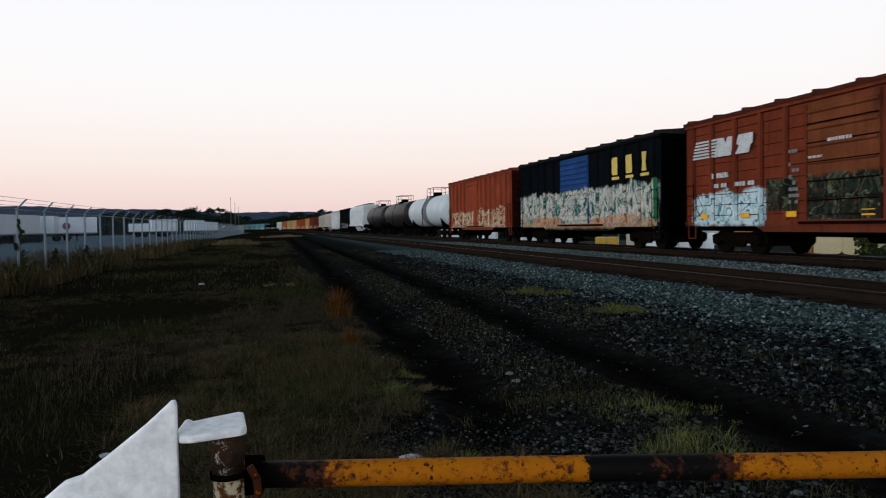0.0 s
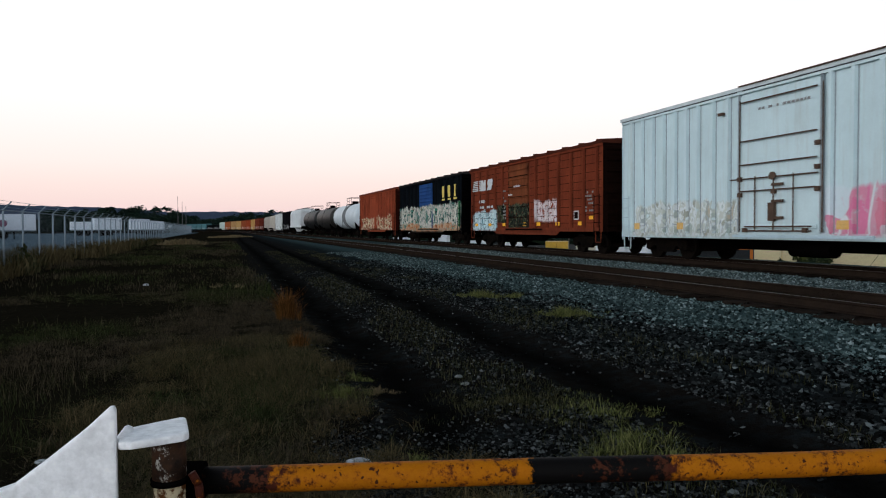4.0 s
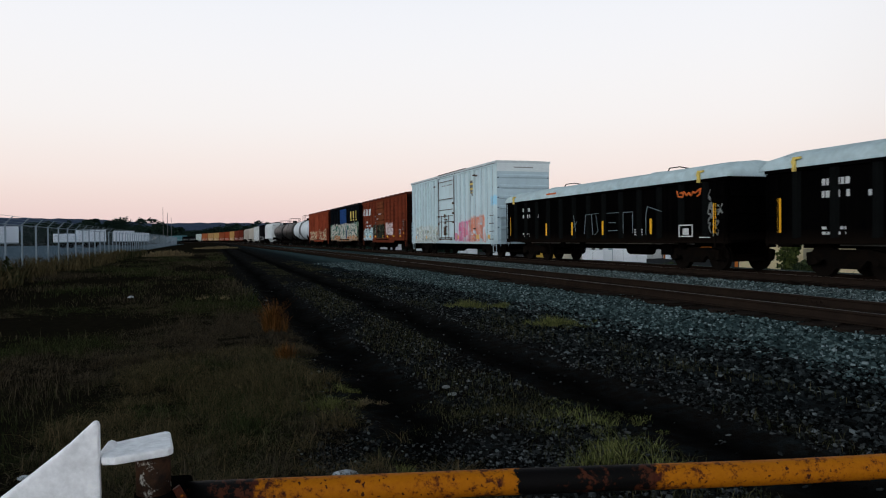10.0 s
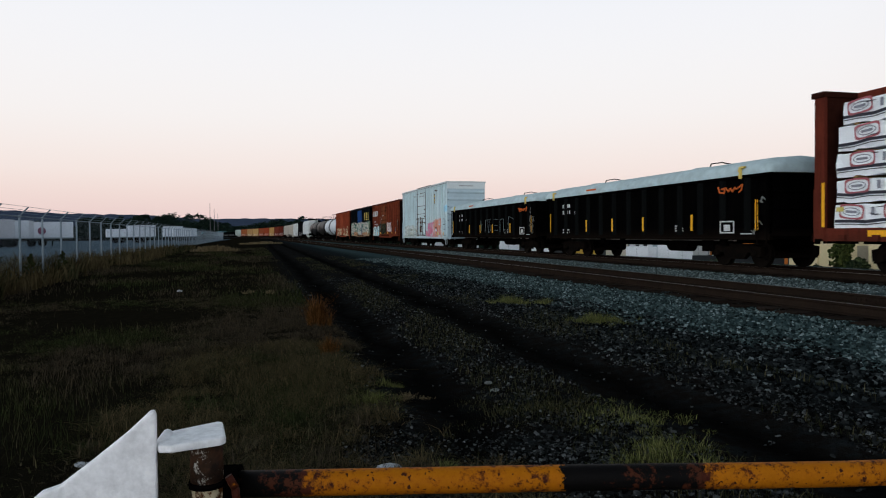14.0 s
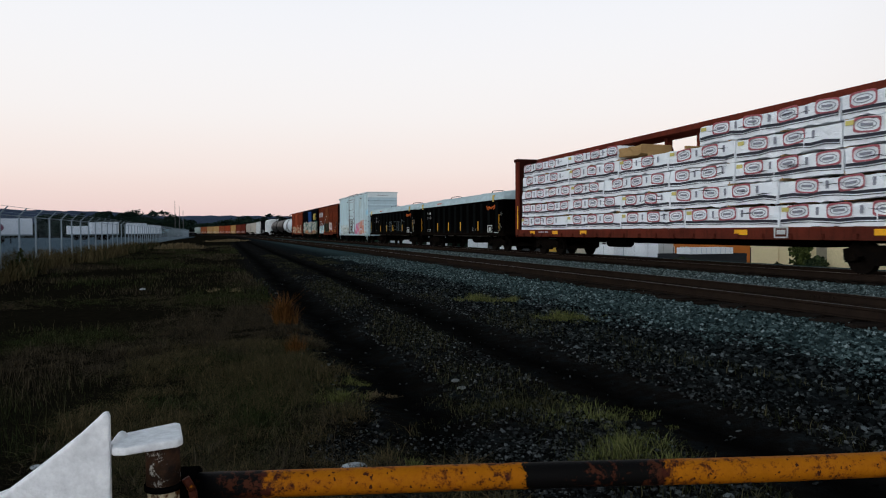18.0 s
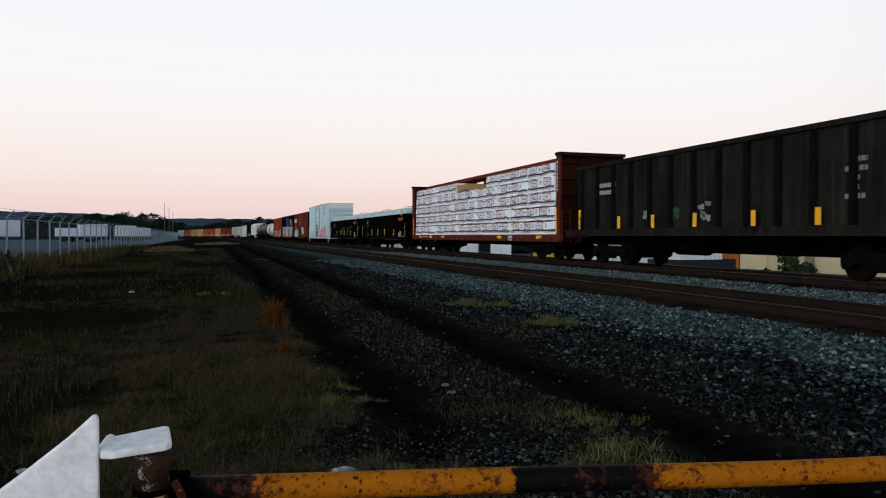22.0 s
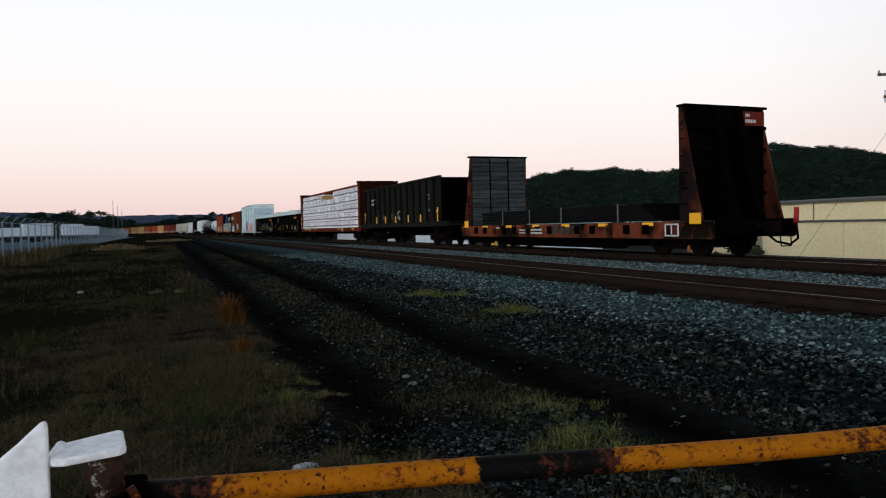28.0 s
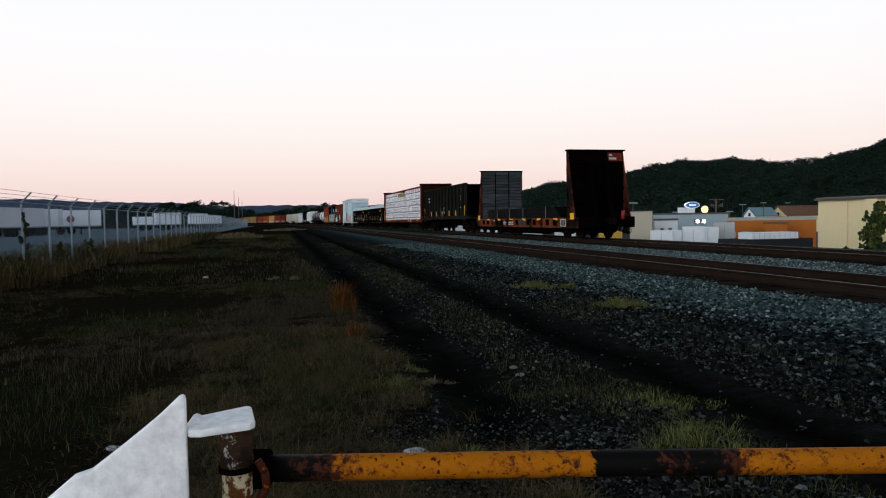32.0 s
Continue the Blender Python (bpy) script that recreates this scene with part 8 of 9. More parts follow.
hill()
WOODS = island_mat("far_wood_foliage", [(0.0, (0.014, 0.034, 0.027)), (0.4, (0.019, 0.042, 0.031)), (0.75, (0.025, 0.050, 0.035)), (1.0, (0.036, 0.064, 0.040))], 0.95, 0.05, 0.05)
LEAF = island_mat("dark_leaf_foliage", [(0.0, (0.0240, 0.0400, 0.0220)), (0.5, (0.0500, 0.0760, 0.0352)), (1.0, (0.1000, 0.1240, 0.0484))], 0.9, 3.0, 0.1)
BARK = surface("grey_brown_bark", (0.06, 0.048, 0.038), None, 0.95, 0, 3, 20)


def crown_points(rnd, c, r, n, flat=0.8, wide=1.0):
    """Uneven lumps of leaf clumps around a centre."""
    lumps = [(Vector((rnd.uniform(-0.6, 0.6), rnd.uniform(-0.6, 0.6), rnd.uniform(-0.5, 0.6))) * r, r * rnd.uniform(0.35, 0.6)) for _ in range(7)]
    out = []
    for _ in range(n):
        o, q = lumps[rnd.randrange(7)]
        v = Vector((rnd.gauss(0, 1), rnd.gauss(0, 1), rnd.gauss(0, 1))).normalized() * q * rnd.uniform(0.55, 1.05)
        out.append(Vector(c) + Vector(((o.x + v.x) * wide, (o.y + v.y) * wide, o.z + v.z * flat)))
    return out


def leaf_mesh(name, pts, size, rnd):
    """Clumps: three crossed bent leaves each."""
    verts, faces = [], []
    for p in pts:
        for _ in range(3):
            s = size * rnd.uniform(0.6, 1.3)
            m = Euler((rnd.uniform(0, 6.28), rnd.uniform(0, 6.28), rnd.uniform(0, 6.28))).to_matrix()
            n = len(verts)
            for q in ((-1, -0.5, 0), (0.1, -0.75, 0.25), (1, 0.1, 0), (0.2, 0.8, 0.2), (-0.7, 0.6, -0.1)):
                v = m @ (Vector(q) * s)
                verts.append((p.x + v.x, p.y + v.y, p.z + v.z))
            faces.append((n, n + 1, n + 2, n + 3, n + 4))
    me = bpy.data.meshes.new(name)
    me.from_pydata(verts, [], faces)
    return me


def far_woods():
    """Tree crowns over the hill and across the end of the yard, each a cloud of leaf sprays."""
    rnd = random.Random(31)
    rng = np.random.default_rng(31)

    def crowns(name, rows, per, spray, label):
        """rows: x, y, z of the crown's middle, radius, half height."""
        a = np.repeat(np.array(rows), per, axis=0)
        n = len(a)
        v = rng.normal(size=(n, 3))
        v /= np.linalg.norm(v, axis=1)[:, None]
        v[:, 2] = np.abs(v[:, 2]) * 1.1 - 0.25
        q = rng.uniform(0.5, 1.0, n)[:, None]
        c = a[:, :3] + v * q * np.stack([a[:, 3], a[:, 3], a[:, 4]], axis=1)
        tri = c[:, None, :] + rng.normal(size=(n, 3, 3)) * spray * np.array([1.0, 1.0, 0.6]) * (a[:, 3] / 3.0)[:, None, None]
        me = bpy.data.meshes.new(name)
        me.vertices.add(n * 3)
        me.vertices.foreach_set("co", tri.reshape(-1))
        me.loops.add(n * 3)
        me.loops.foreach_set("vertex_index", np.arange(n * 3, dtype=np.int32))
        me.polygons.add(n)
        me.polygons.foreach_set("loop_start", np.arange(0, n * 3, 3, dtype=np.int32))
        me.update(calc_edges=True)
        me.materials.append(WOODS)
        tagged(new(name, me), label, "woods", kind="stuff")

    rows = []
    for _ in range(13000):
        az = rnd.uniform(12, 108)
        d = 215 + 408 * rnd.random() ** 0.8
        r = rnd.uniform(1.8, 3.6)
        rows.append((d * math.sin(radians(az)), d * math.cos(radians(az)), hill_z(az, d) + r * 0.2 + rnd.uniform(0, 2.0), r, r * rnd.uniform(0.8, 1.25)))
    crowns("hill_woods", rows, 60, 0.44, "dense dark green woods covering the hill")
    rows = []
    for _ in range(1900):
        az = rnd.uniform(-30, 12)
        d = rnd.uniform(430, 560)
        top = 7.5 + 3.5 * noise.noise((az * 0.35, 0.5, 0)) + 2 * noise.noise((az * 1.3, 2.5, 0))
        if -12.5 < az < -3.5:
            top += 5.0
        if az > 3.0:
            top *= 0.6
        x, y = d * math.sin(radians(az)), d * math.cos(radians(az))
        if abs(x - track_x(y) + 2) < 16:
            x, y = x * 1.28, y * 1.28
        rows.append((x, y, rnd.uniform(0.5, max(top, 2)), rnd.uniform(2.0, 4.2), rnd.uniform(1.8, 3.6)))
    for az, d, h, w in ((3.6, 400, 12.5, 9), (-8.6, 410, 14.0, 9), (-11.0, 415, 12, 8), (-6.6, 420, 11, 8), (-3.6, 420, 11, 4)):
        x, y = d * math.sin(radians(az)), d * math.cos(radians(az))
        for _ in range(60):
            a, q = rnd.uniform(0, 6.28), math.sqrt(rnd.random())
            z = rnd.random()
            rows.append((x + w * q * math.cos(a) * (1 - 0.4 * z), y + w * q * math.sin(a), 1 + h * z * (1 - 0.35 * q), rnd.uniform(1.2, 2.4), rnd.uniform(1.0, 2.0)))
    crowns("tree_line", rows, 70, 0.7, "dark line of trees closing off the yard")


far_woods()


def far_ridge():
    """A long ridge on the horizon, the distance haze put into its bluish colour."""
    prof = [(-40, 1.7), (-25, 1.9), (-17, 1.92), (-13.9, 1.72), (-8.2, 1.62), (-4.2, 1.3), (-0.8, 1.36), (2.7, 1.32), (8, 1.25), (14, 1.3), (22, 1.2)]
    D = 2600.0
    azs = list(np.arange(-40, 22, 0.5))
    verts, faces = [], []
    for a in azs:
        e = float(np.interp(a, [p[0] for p in prof], [p[1] for p in prof]))
        h = D * math.tan(radians(e)) + 4.0 * noise.noise((a * 1.5, 0, 0))
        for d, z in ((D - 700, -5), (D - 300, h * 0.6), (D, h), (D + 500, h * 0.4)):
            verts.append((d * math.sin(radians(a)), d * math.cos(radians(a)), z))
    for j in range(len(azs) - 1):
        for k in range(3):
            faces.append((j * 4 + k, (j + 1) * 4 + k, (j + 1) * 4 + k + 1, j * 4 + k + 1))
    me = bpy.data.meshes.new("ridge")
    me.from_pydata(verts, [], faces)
    me.materials.append(surface("haze_tinted_ridge", (0.07, 0.095, 0.15), (0.055, 0.08, 0.125), 1.0, 0, 0.004, 0.05, 0.5, 0.0))
    tagged(new("ridge", me), "long ridge on the horizon, blue haze put into its colour", "ridge", kind="structure")


far_ridge()


BUSH_LEAF = island_mat("yellow_green_leaves", [(0.0, (0.030, 0.048, 0.014)), (0.5, (0.065, 0.095, 0.024)), (1.0, (0.14, 0.16, 0.042))], 0.9, 3.0, 0.1)


def tree(x, y, z0, h, r, seed, label, leaves=420, size=0.42, bare=0.35, leaf=None):
    rnd = random.Random(seed)
    t = thing("tree", label, "tree", "trees in the town")
    bm = BM()
    tube(bm, (x, y, z0 - 0.2), (x + rnd.uniform(-0.2, 0.2), y, z0 + h * bare), 0.035 * h, 0.022 * h, n=8)
    for k in range(6):
        a = k * 1.05 + rnd.uniform(-0.3, 0.3)
        z = z0 + h * bare * rnd.uniform(0.75, 1.0)
        tube(bm, (x, y, z), (x + math.cos(a) * r * 0.65, y + math.sin(a) * r * 0.65, z + h * rnd.uniform(0.15, 0.38)), 0.015 * h, 0.005 * h, n=6)
    part("trunk", bm, BARK, t)
    me = leaf_mesh("crown", crown_points(rnd, (x, y, z0 + h * (bare + (1 - bare) * 0.5)), h * (1 - bare) * 0.5, leaves, 0.8, r / (h * (1 - bare) * 0.5)), size, rnd)
    me.materials.append(leaf or LEAF)
    ob = new("crown", me)
    ob.parent = t
    return t


tree(100, 23.05, LOW, 12.3, 1.75, 3, "round leafy tree standing beyond the warehouse", 330, 0.24, 0.70)
tree(100, 16.4, LOW, 12.5, 2.9, 4, "spreading leafy tree with a ragged crown", 330, 0.24, 0.66)
tree(118, 26.5, LOW, 8.0, 2.4, 5, "dark leafy tree between the houses", 400, 0.5)
tree(100, 0.5, LOW, 10.0, 4.5, 6, "dark leafy tree behind the houses", 400, 0.5)
tree(35.6, 37.0, LOW - 0.2, 7.4, 0.75, 7, "slim green tree growing against the warehouse wall", 430, 0.13, 0.2, BUSH_LEAF)
tree(35.4, 36.2, LOW - 0.2, 3.6, 1.2, 17, "dark green bush at the foot of the warehouse wall", 900, 0.16, 0.1)
tree(36.2, 39.8, LOW, 3.0, 0.9, 8, "low green shrub at the foot of the warehouse wall", 260, 0.16, 0.1)
tree(31.5, 44.0, LOW + 0.5, 2.9, 1.3, 9, "low dark shrub on the slope behind the tracks", 260, 0.16, 0.1)

# ---- grass, weeds and small things on the ground ----
GRASS = island_mat("dry_olive_grass", [(0.0, (0.0200, 0.0234, 0.0099)), (0.35, (0.0399, 0.0437, 0.0193)), (0.65, (0.0628, 0.0625, 0.0300)), (0.88, (0.0927, 0.0860, 0.0434)), (1.0, (0.1428, 0.1250, 0.0668))], 0.9, 8, 0.0)
GREEN = island_mat("yellow_green_tuft", [(0.0, (0.0450, 0.0560, 0.0180)), (0.5, (0.1250, 0.1400, 0.0400)), (1.0, (0.2300, 0.2300, 0.0900))], 0.9, 8, 0.0)
RUSTY = island_mat("rust_orange_weed", [(0.0, (0.05, 0.028, 0.010)), (0.5, (0.14, 0.060, 0.018)), (1.0, (0.24, 0.11, 0.036))], 0.9, 8, 0.0)
TAN_WEED = island_mat("tan_dry_weed", [(0.0, (0.10, 0.076, 0.040)), (0.5, (0.19, 0.145, 0.078)), (1.0, (0.28, 0.215, 0.12))], 0.9, 8, 0.1)


def blades(name, spots, material, label, seed, width=0.006, category="grass", kind="stuff"):
    """Bent grass blades. spots: rows of x, y, z, height, lean."""
    rng = np.random.default_rng(seed)
    s = np.array(spots)
    n = len(s)
    a = s[:, 5] if s.shape[1] > 5 else rng.uniform(0, 2 * np.pi, n)
    h = s[:, 3]
    lean = s[:, 4] * rng.uniform(0.2, 1.0, n)
    dx, dy = np.cos(a), np.sin(a)
    px, py = -dy, dx
    w = width * rng.uniform(0.6, 1.5, n) * (0.5 + h / 0.3)
    V = np.zeros((n, 5, 3))
    for k, (u, ww) in enumerate(((0, 1), (0, -1), (0.55, 0.75), (0.55, -0.75), (1.0, 0))):
        bend = lean * u * u
        V[:, k, 0] = s[:, 0] + dx * bend * h + px * w * ww * 0.5
        V[:, k, 1] = s[:, 1] + dy * bend * h + py * w * ww * 0.5
        V[:, k, 2] = s[:, 2] + h * u * (1 - 0.25 * lean * u)
    base = np.arange(n)[:, None] * 5
    q = (base + np.array([[0, 1, 3, 2]])).tolist()
    t = (base + np.array([[2, 3, 4]])).tolist()
    me = bpy.data.meshes.new(name)
    me.from_pydata(V.reshape(-1, 3).tolist(), [], q + t)
    me.materials.append(material)
    return tagged(new(name, me), label, category, kind=kind)


WEED_BROWN = island_mat("brown_dead_weed", [(0.0, (0.0304, 0.0259, 0.0182)), (0.5, (0.0709, 0.0560, 0.0364)), (1.0, (0.1217, 0.0971, 0.0620))], 0.9, 8, 0.0)
WEED_GREEN = island_mat("dark_green_weed", [(0.0, (0.0218, 0.0292, 0.0126)), (0.5, (0.0438, 0.0568, 0.0214)), (1.0, (0.0782, 0.0904, 0.0357))], 0.9, 8, 0.0)


BRUSH = island_mat("brown_olive_brush", [(0.0, (0.036, 0.036, 0.018)), (0.4, (0.075, 0.068, 0.034)), (0.75, (0.12, 0.092, 0.046)), (1.0, (0.19, 0.135, 0.068))], 0.9, 8, 0.0)
FENCE_STALK = island_mat("tan_brown_stalks", [(0.0, (0.045, 0.036, 0.018)), (0.5, (0.095, 0.074, 0.036)), (1.0, (0.16, 0.125, 0.062))], 0.9, 8, 0.0)


def sort_blades(rows, rnd):
    """Which kind of weed grows where: green, olive or brown patches."""
    kinds = ([], [], [])
    for r in rows:
        v = noise.noise((r[0] * 0.5 + 8, r[1] * 0.4, 1.5)) + 0.35 * noise.noise((r[0] * 2.2, r[1] * 2.2, 5)) + rnd.uniform(-0.25, 0.25)
        if r[0] < -2.2:
            v -= 0.15
        kinds[0 if v < -0.26 else 1 if v < 0.06 else 2].append(r)
    return kinds


def turf():
    rnd = random.Random(77)
    near, mid, tall = [], [], []
    while len(near) < 190000:
        y = 1.0 + 15 * rnd.random() ** 1.25 if rnd.random() < 0.93 else rnd.uniform(-4.0, 1.0)
        x = -7.6 + 8.9 * rnd.random()
        edge = 0.95 + 0.4 * noise.noise((y * 0.6, 0.3, 0))
        if x > edge:
            continue
        d = noise.noise((x * 0.55, y * 0.4, 4)) + 0.5 * noise.noise((x * 2.1, y * 2.1, 7)) + 0.35 * noise.noise((x * 6.5, y * 6.5, 3))
        bare = noise.noise((x * 0.3 + 3, y * 0.24, 9)) + 0.3 * noise.noise((x * 1.4, y * 1.2, 2))
        dark = math.exp(-((x + 2.2) / 1.9) ** 2 - ((y - 12.6) / 1.7) ** 2) + 0.8 * math.exp(-((x + 1.9) / 0.5) ** 2 - ((y - 6.2) / 0.6) ** 2)
        if d + rnd.uniform(-0.3, 0.3) < -0.34 or (bare < -0.36 and rnd.random() < 0.8) or rnd.random() < dark * 1.5:
            continue
        clump = noise.noise((x * 3.1, y * 2.6, 31)) + 0.5 * noise.noise((x * 7.5, y * 6.5, 13))
        if clump + rnd.uniform(-0.22, 0.22) < (-0.12 if x < -1.6 else -0.34) or (x < -1.15 + 0.7 * noise.noise((y * 0.8, x * 0.8, 23)) + rnd.uniform(-0.25, 0.25) and rnd.random() < (0.95 if y < 8 else 0.6)):
            continue
        near.append((x, y, sheet_z(x, y) - 0.015, rnd.uniform(0.025, 0.10) * (0.7 + 2.2 * max(clump, 0)), rnd.uniform(0.7, 3.4)))
    wisps = []
    while len(wisps) < 9000:
        x, y = rnd.uniform(-2.6, 0.7), 2.2 + 9 * rnd.random() ** 1.2
        if noise.noise((x * 0.8, y * 0.6, 41)) + rnd.uniform(-0.25, 0.25) < 0.08:
            continue
        wisps.append((x, y, sheet_z(x, y) - 0.01, rnd.uniform(0.08, 0.2), rnd.uniform(0.5, 2.0)))
    brush = []
    while len(brush) < 50000:
        x, y = -1.7 + 3.1 * rnd.random(), 2.3 + 7.0 * rnd.random() ** 1.3
        d = noise.noise((x * 1.1, y * 0.8, 51)) + 0.6 * noise.noise((x * 3.4, y * 2.8, 17))
        if d + rnd.uniform(-0.2, 0.2) < -0.12 + 1.1 * max(0.0, -0.7 - x) + 0.9 * max(0.0, x - 0.6):
            continue
        brush.append((x, y, sheet_z(x, y) - 0.01, rnd.uniform(0.05, 0.13) * (1 + 0.8 * max(d, 0)), rnd.uniform(1.0, 3.6)))
    leafy = []
    for x, y, z, h, lean in near[::3]:
        leafy.append((x + rnd.uniform(-0.05, 0.05), y + rnd.uniform(-0.05, 0.05), z, 0.022 + 0.45 * h, 2.6))
    while len(mid) < 42000:
        y = 14 + 60 * rnd.random() ** 1.4
        x = -9.5 + 10.4 * rnd.random()
        if x > 0.8 + 0.5 * noise.noise((y * 0.4, 0.3, 0)):
            continue
        d = noise.noise((x * 0.5, y * 0.22, 4)) + 0.4 * noise.noise((x * 1.8, y * 0.9, 8))
        bare = noise.noise((x * 0.3 + 3, y * 0.14, 9))
        if d + rnd.uniform(-0.3, 0.3) < -0.1 or (bare < -0.33 and rnd.random() < 0.8) or rnd.random() < 1.4 * math.exp(-((x + 2.4) / 2.4) ** 2 - ((y - 14.5) / 2.6) ** 2):
            continue
        mid.append((x, y, sheet_z(x, y) - 0.01, rnd.uniform(0.06, 0.17) * (1 + 0.8 * max(d, 0)), 1.3))
    while len(tall) < 15000:
        y = 8 + 66 * rnd.random() ** 1.3
        x = -8.3 + 2.9 * rnd.random() ** 1.4 + (track_x(y) - 15.75) * 0.9
        d = noise.noise((x * 0.8, y * 0.35, 14)) + 0.4 * noise.noise((x * 2.8, y * 1.5, 2))
        if d < -0.02:
            continue
        tall.append((x, y, sheet_z(x, y) - 0.01, rnd.uniform(0.18, 0.68) * (1 + 0.7 * d), 1.2))
    for name, rows, w in (("turf_near", near, 0.0048), ("low_leafy_weeds", leafy, 0.017), ("low_brush", brush, 0.0036), ("dry_stalks", wisps, 0.003), ("turf_far", mid, 0.010), ("fence_weeds", tall, 0.013)):
        if name == "low_brush":
            blades(name, rows, BRUSH, "brown and olive low tangled brush behind the gate", 4, w)
            continue
        for k, part_rows in enumerate(sort_blades(rows, rnd)):
            m = (GRASS, FENCE_STALK, FENCE_STALK)[k] if name == "fence_weeds" else (WEED_GREEN, GRASS, WEED_BROWN)[k]
            what = ("dark green weeds", "dry olive grass", "brown dead weeds")[k] + (" along the fence" if name == "fence_weeds" else " beside the lane" if name == "turf_near" else " standing thin and tall" if name == "dry_stalks" else " lying flat beside the lane" if name == "low_leafy_weeds" else " stretching along the yard")
            blades(name, part_rows, m, what, 1 + k, w)


turf()


def lane_grass():
    rnd = random.Random(9)
    out = []
    while len(out) < 17000:
        y = 1.6 + 40 * rnd.random() ** 1.7
        x = rnd.uniform(1.0, 4.6)
        if abs(x - 1.45) < 0.42 or abs(x - 3.12) < 0.42:
            continue
        if noise.noise((x * 1.1, y * 0.5, 21)) + rnd.uniform(-0.2, 0.2) < 0.02:
            continue
        out.append((x, y, sheet_z(x, y) - 0.008, rnd.uniform(0.03, 0.11), 1.0))
    blades("lane_grass", out, GRASS, "thin dry grass between the wheel ruts", 5, 0.006)


lane_grass()


def tuft(x, y, r, h, n, material, label, seed, lean=0.9, width=0.006, sy=1.0):
    rnd = random.Random(seed)
    n, width, lean = int(n * 2.0), width * 0.8, lean * 1.8
    rows = []
    # a few roots, each a spray of blades falling outwards
    roots = [(rnd.gauss(0, 0.5) * r, rnd.gauss(0, 0.5) * r * sy, rnd.uniform(0.4, 1.0)) for _ in range(max(5, n // 45))]
    for _ in range(n):
        rx, ry, k = roots[rnd.randrange(len(roots))]
        px, py = x + rx + rnd.gauss(0, 0.10) * r, y + ry + rnd.gauss(0, 0.10) * r
        out = math.atan2(py - y - ry, px - x - rx) + rnd.gauss(0, 0.7)
        far = min(math.hypot(rx, ry) / (1.3 * r), 1.0)
        rows.append((px, py, sheet_z(px, py) - 0.01, h * k * rnd.uniform(0.4, 1.25) * (1 - 0.55 * far), lean * rnd.uniform(0.5, 1.1), out))
    ob = blades("grass_tuft", rows, material, label, seed + 100, width, "grass tuft", "")
    ob["group"] = "grass tufts along the lane"
    return ob


tuft(2.29, 3.72, 0.40, 0.17, 900, GREEN, "pale green grass tuft in the gravel", 1)
tuft(2.1, 5.1, 0.55, 0.13, 1100, GRASS, "dry olive grass tuft between the ruts", 2)
tuft(2.6, 4.7, 0.40, 0.12, 600, GREEN, "thin green grass tuft between the ruts", 3)
tuft(1.06, 4.0, 0.20, 0.10, 350, GREEN, "small green grass tuft by the gate", 4)
tuft(0.98, 6.55, 0.26, 0.10, 420, GREEN, "small yellow-green grass tuft beside a rut", 5)
tuft(0.92, 5.8, 0.25, 0.16, 420, GREEN, "green grass tuft beside a rut", 6)
tuft(1.25, 6.0, 0.2, 0.09, 200, TAN_WEED, "dry tan grass tuft beside a rut", 7)
tuft(4.35, 12.1, 0.42, 0.22, 700, GREEN, "yellow-green grass tuft on the ballast edge", 8, 0.8)
tuft(4.95, 12.0, 0.36, 0.18, 500, GREEN, "grass tuft on the ballast edge", 9, 0.8)
tuft(4.75, 9.35, 0.45, 0.20, 900, GREEN, "olive-yellow grass tuft on the ballast", 10, 0.8)
tuft(0.80, 10.6, 0.12, 0.62, 800, RUSTY, "rust-orange weed clump beside the lane", 11, 0.5, 0.0055)
tuft(0.74, 8.1, 0.08, 0.36, 460, RUSTY, "small rust-orange weed clump beside the lane", 12, 0.5, 0.005)
tuft(0.2, 16.6, 0.22, 0.16, 130, TAN_WEED, "pale tan weed clump in the turf", 13, 0.8, 0.012)
tuft(-0.3, 17.2, 0.22, 0.14, 110, TAN_WEED, "tan weed clump in the turf", 14, 0.8, 0.012)
tuft(-3.6, 62, 1.7, 0.6, 1100, TAN_WEED, "wide band of tan dry weeds", 15, 0.5, 0.06, 0.7)
tuft(0.3, 110, 2.2, 0.6, 800, TAN_WEED, "tan dry weeds at the bend of the lane", 16, 0.5, 0.09, 1.5)
tuft(12.2, 4.0, 0.10, 0.75, 4, GRASS, "few dead weed stalks between the tracks", 17, 0.3, 0.006)
tuft(14.3, 6.1, 0.10, 0.5, 3, GRASS, "dead weed stalk between the tracks", 18, 0.3, 0.006)
tuft(-5.9, 17.5, 0.5, 0.8, 220, GRASS, "tall weeds in front of the fence", 20, 0.3, 0.02)

def leafy_weed(x, y, h, seed):
    """A tall weed: a thin stalk with side shoots and many small leaves."""
    rnd = random.Random(seed)
    w = thing("tall_weed", "tall dark leafy weed growing in front of the fence", "weed", "tall weeds at the fence")
    bm = BM()
    z0 = sheet_z(x, y) - 0.02
    tube(bm, (x, y, z0), (x + 0.03, y, z0 + h), 0.012, 0.004, n=5)
    pts = []
    for k in range(22):
        z = z0 + h * (0.12 + 0.86 * k / 22)
        a, L = rnd.uniform(0, 6.28), 0.20 * (1.1 - k / 24) * rnd.uniform(0.6, 1.2)
        tip = Vector((x + math.cos(a) * L, y + math.sin(a) * L, z + L * 0.6))
        tube(bm, (x, y, z), tip, 0.004, 0.002, n=4)
        pts += [Vector((x, y, z)).lerp(tip, q) for q in (0.45, 0.75, 1.0)]
    part("stalk", bm, BARK, w)
    me = leaf_mesh("leaves", pts, 0.045, rnd)
    me.materials.append(WEED_GREEN)
    ob = new("leaves", me)
    ob.parent = w


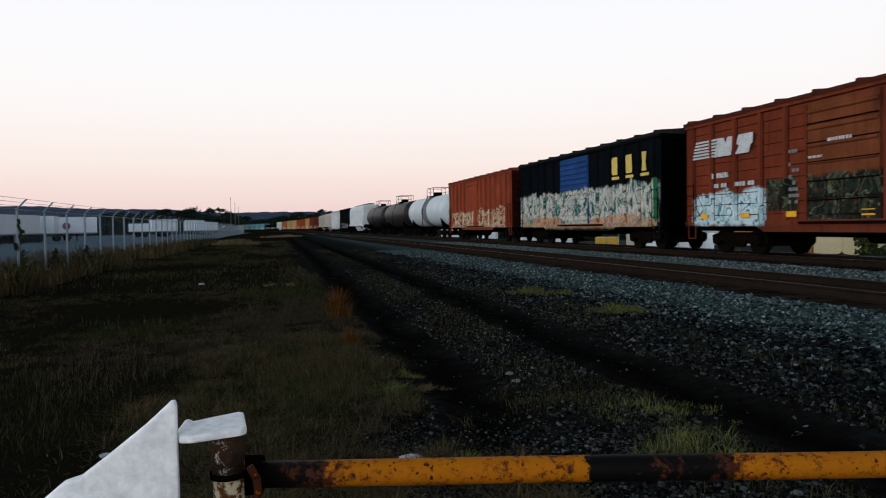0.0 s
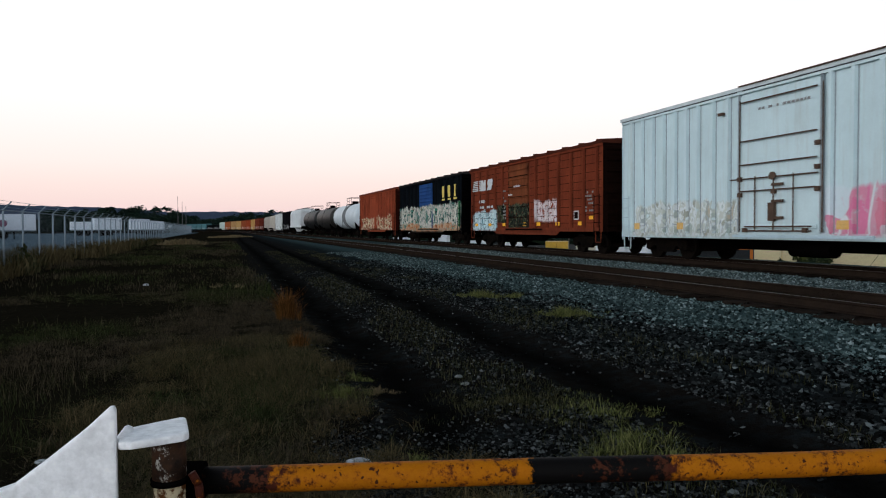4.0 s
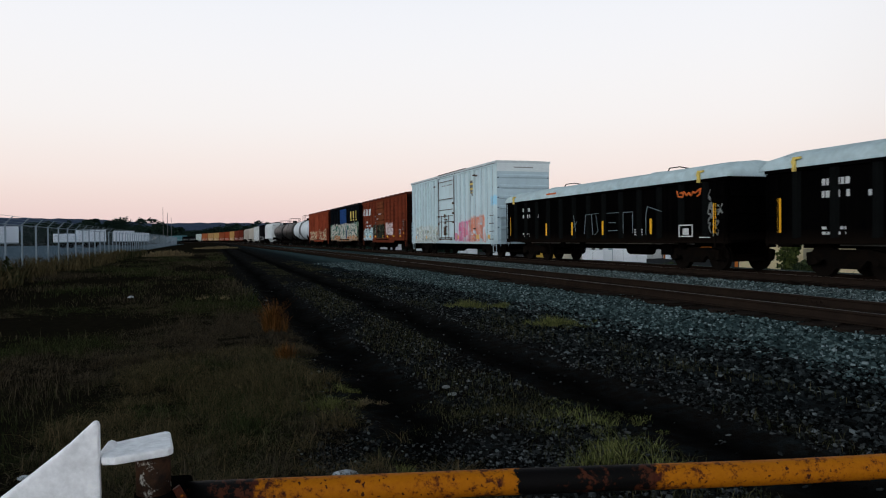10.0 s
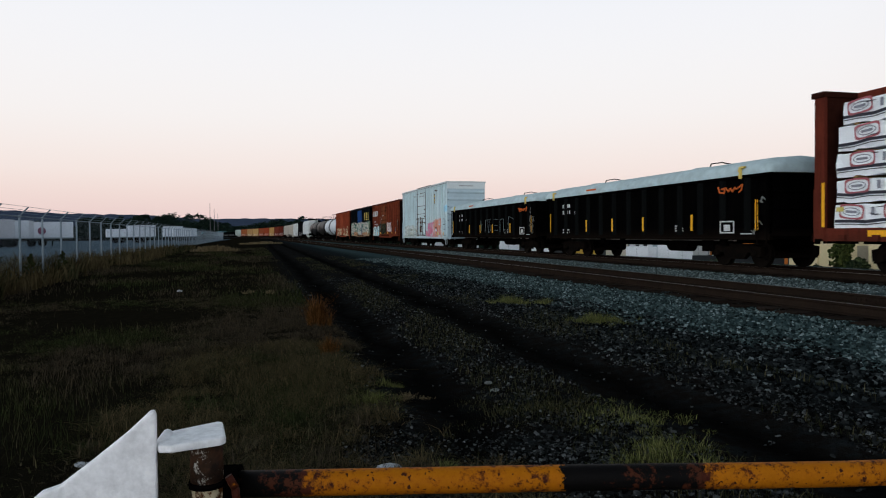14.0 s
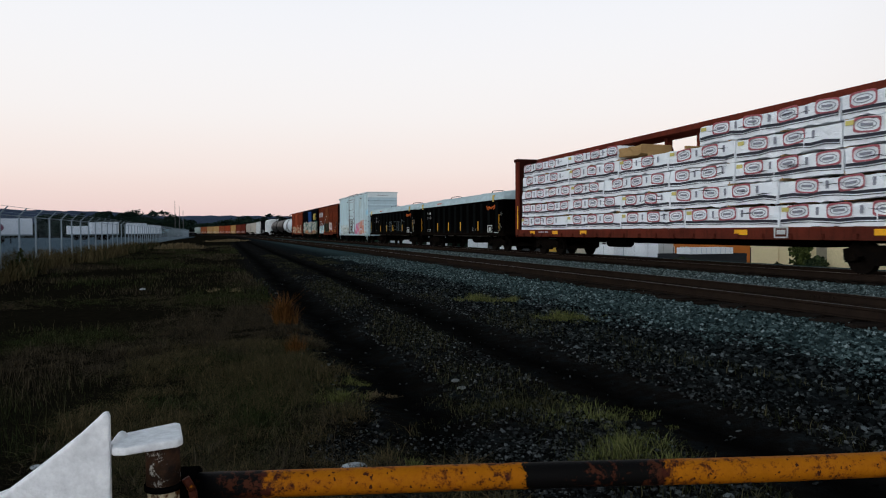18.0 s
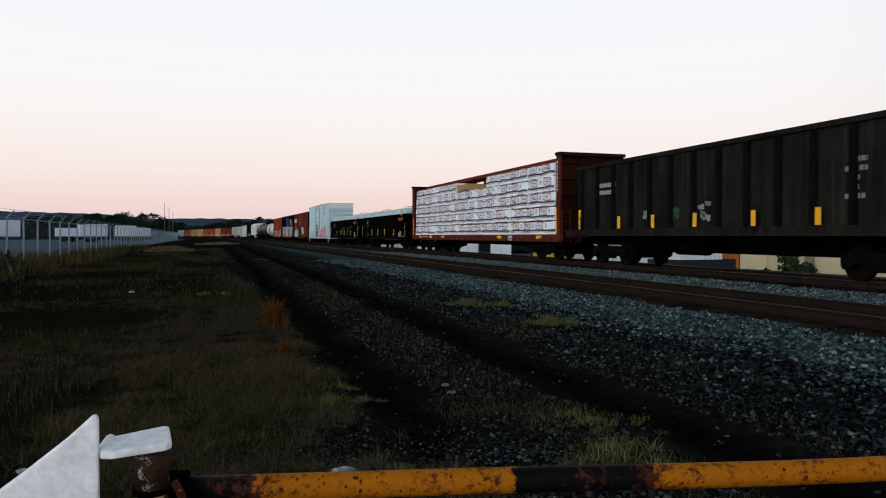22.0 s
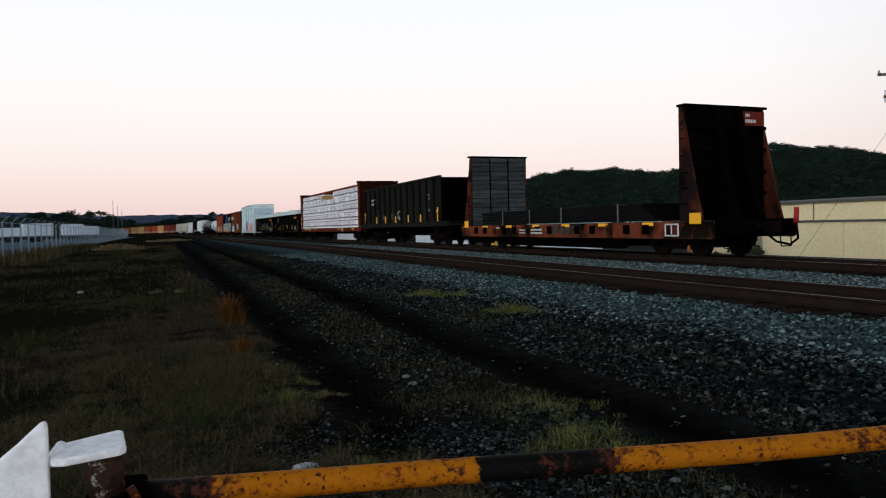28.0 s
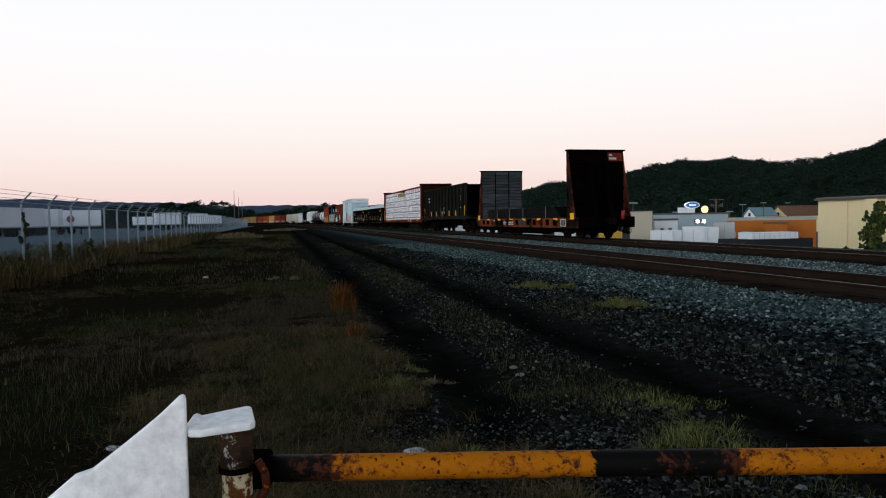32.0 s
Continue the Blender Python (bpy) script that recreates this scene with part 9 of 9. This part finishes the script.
for k, (x, y, h) in enumerate(((-6.9, 21.5, 1.75), (-6.6, 18.4, 0.9), (-6.9, 24.6, 0.8), (-6.5, 16.9, 0.7), (-6.7, 27.5, 0.85))):
    leafy_weed(x, y, h, 60 + k)

# a scrap of white litter and pale stones
def scrap(x, y, r, seed, label, category="litter"):
    rnd = random.Random(seed)
    bm = BM()
    bmesh.ops.create_icosphere(bm, subdivisions=2, radius=r)
    for v in bm.verts:
        k = 1 + 0.35 * noise.noise(v.co * (2.5 / r) + Vector((seed, 0, 0)))
        v.co = Vector((v.co.x * k * 1.3, v.co.y * k * 0.8, v.co.z * k * 0.55))
    stone_m = surface("pale_grey_stone", (0.20, 0.22, 0.22), (0.12, 0.13, 0.135), 0.9, 0, 20, 90, 0.6, 0.3)
    return solid("pale_stone" if category == "stone" else "litter", bm, stone_m if category == "stone" else surface("pale_litter", (0.50, 0.54, 0.58), (0.30, 0.33, 0.36), 0.7, 0, 20, 90, 0.6, 0.3), label, category, "pale bits on the ground", at=pose(x, y, sheet_z(x, y) + r * 0.25))


scrap(0.70, 4.05, 0.06, 1, "white crumpled scrap lying by the gate")
scrap(-1.86, 18.0, 0.055, 2, "white scrap lying in the turf")
scrap(-1.07, 4.7, 0.035, 3, "pale grey scrap in the grass")
scrap(0.80, 3.9, 0.04, 4, "small pale stone by the gate", "stone")
for k, (x, y, r) in enumerate(((2.0, 5.95, 0.035), (2.02, 6.2, 0.03), (2.40, 2.95, 0.03), (2.55, 2.75, 0.028), (1.2, 2.6, 0.02), (4.9, 1.05, 0.05), (4.75, 0.6, 0.045), (4.62, 0.52, 0.05), (4.35, 1.05, 0.03))):
    scrap(x, y, r, 10 + k, "pale loose stone on the ground", "stone")


# a splintered stick on the ballast and paint flakes at the foot of the far post
bm = poly(BM(), [(-0.17, -0.02), (0.12, -0.024), (0.19, 0.0), (0.1, 0.018), (-0.15, 0.022)], "z", 0.0, 0.022)
solid("wood_splinter", bm, surface("grey_driftwood", (0.13, 0.12, 0.115), (0.08, 0.072, 0.066), 0.9, 0, 6, 40, 0.6, 0.3, (1, 8, 8)), "grey splintered stick lying on the ballast", "stick", at=pose(5.45, 2.95, sheet_z(5.45, 2.95) + 0.035, 4, 3, -42))
flake_rnd = random.Random(3)
for k in range(14):
    fx, fy = 4.80 + flake_rnd.gauss(0, 0.16), 0.90 + flake_rnd.gauss(0, 0.16)
    fr = flake_rnd.uniform(0.012, 0.028)
    ring = [(fr * math.cos(a) * flake_rnd.uniform(0.6, 1.3), fr * math.sin(a) * flake_rnd.uniform(0.6, 1.3)) for a in np.linspace(0, 6.28, 7)[:-1]]
    solid("paint_flake", poly(BM(), ring, "z", 0.0, 0.003), GATE_WHITE, "flake of white paint fallen on the stones", "paint flake", "paint flakes at the post", at=pose(fx, fy, sheet_z(fx, fy) + 0.03, flake_rnd.uniform(-20, 20), flake_rnd.uniform(-20, 20)))


# ---- what moves ----
KEY_TIMES = [0, 1.5, 3, 4.5, 6, 7.5, 9, 10.5, 12, 13.5, 15.5, 17, 19, 21, 23, 24.2, 25.5, 27, 28, 29, 30, 31, 32]


def smooth_travel(t):
    """Distance gone, with the speed changing gently."""
    k = [travel(t + d) for d in (-0.8, -0.4, 0.0, 0.4, 0.8)]
    if t < 0.8 or t > 31.2:
        return k[2]
    return sum(k) / 5


def motions():
    for car, s0 in CARS:
        walk(car, [(t, on_track(s0 + smooth_travel(t))) for t in KEY_TIMES])
    spin = [round(0.13333333 * k, 4) for k in range(int(32 / 0.13333333) + 1)]
    for wheelset, base, r in WHEELSETS:
        walk(wheelset, [(t, base @ pose(0, 0, 0, -math.degrees(smooth_travel(t) / r))) for t in spin])


motions()
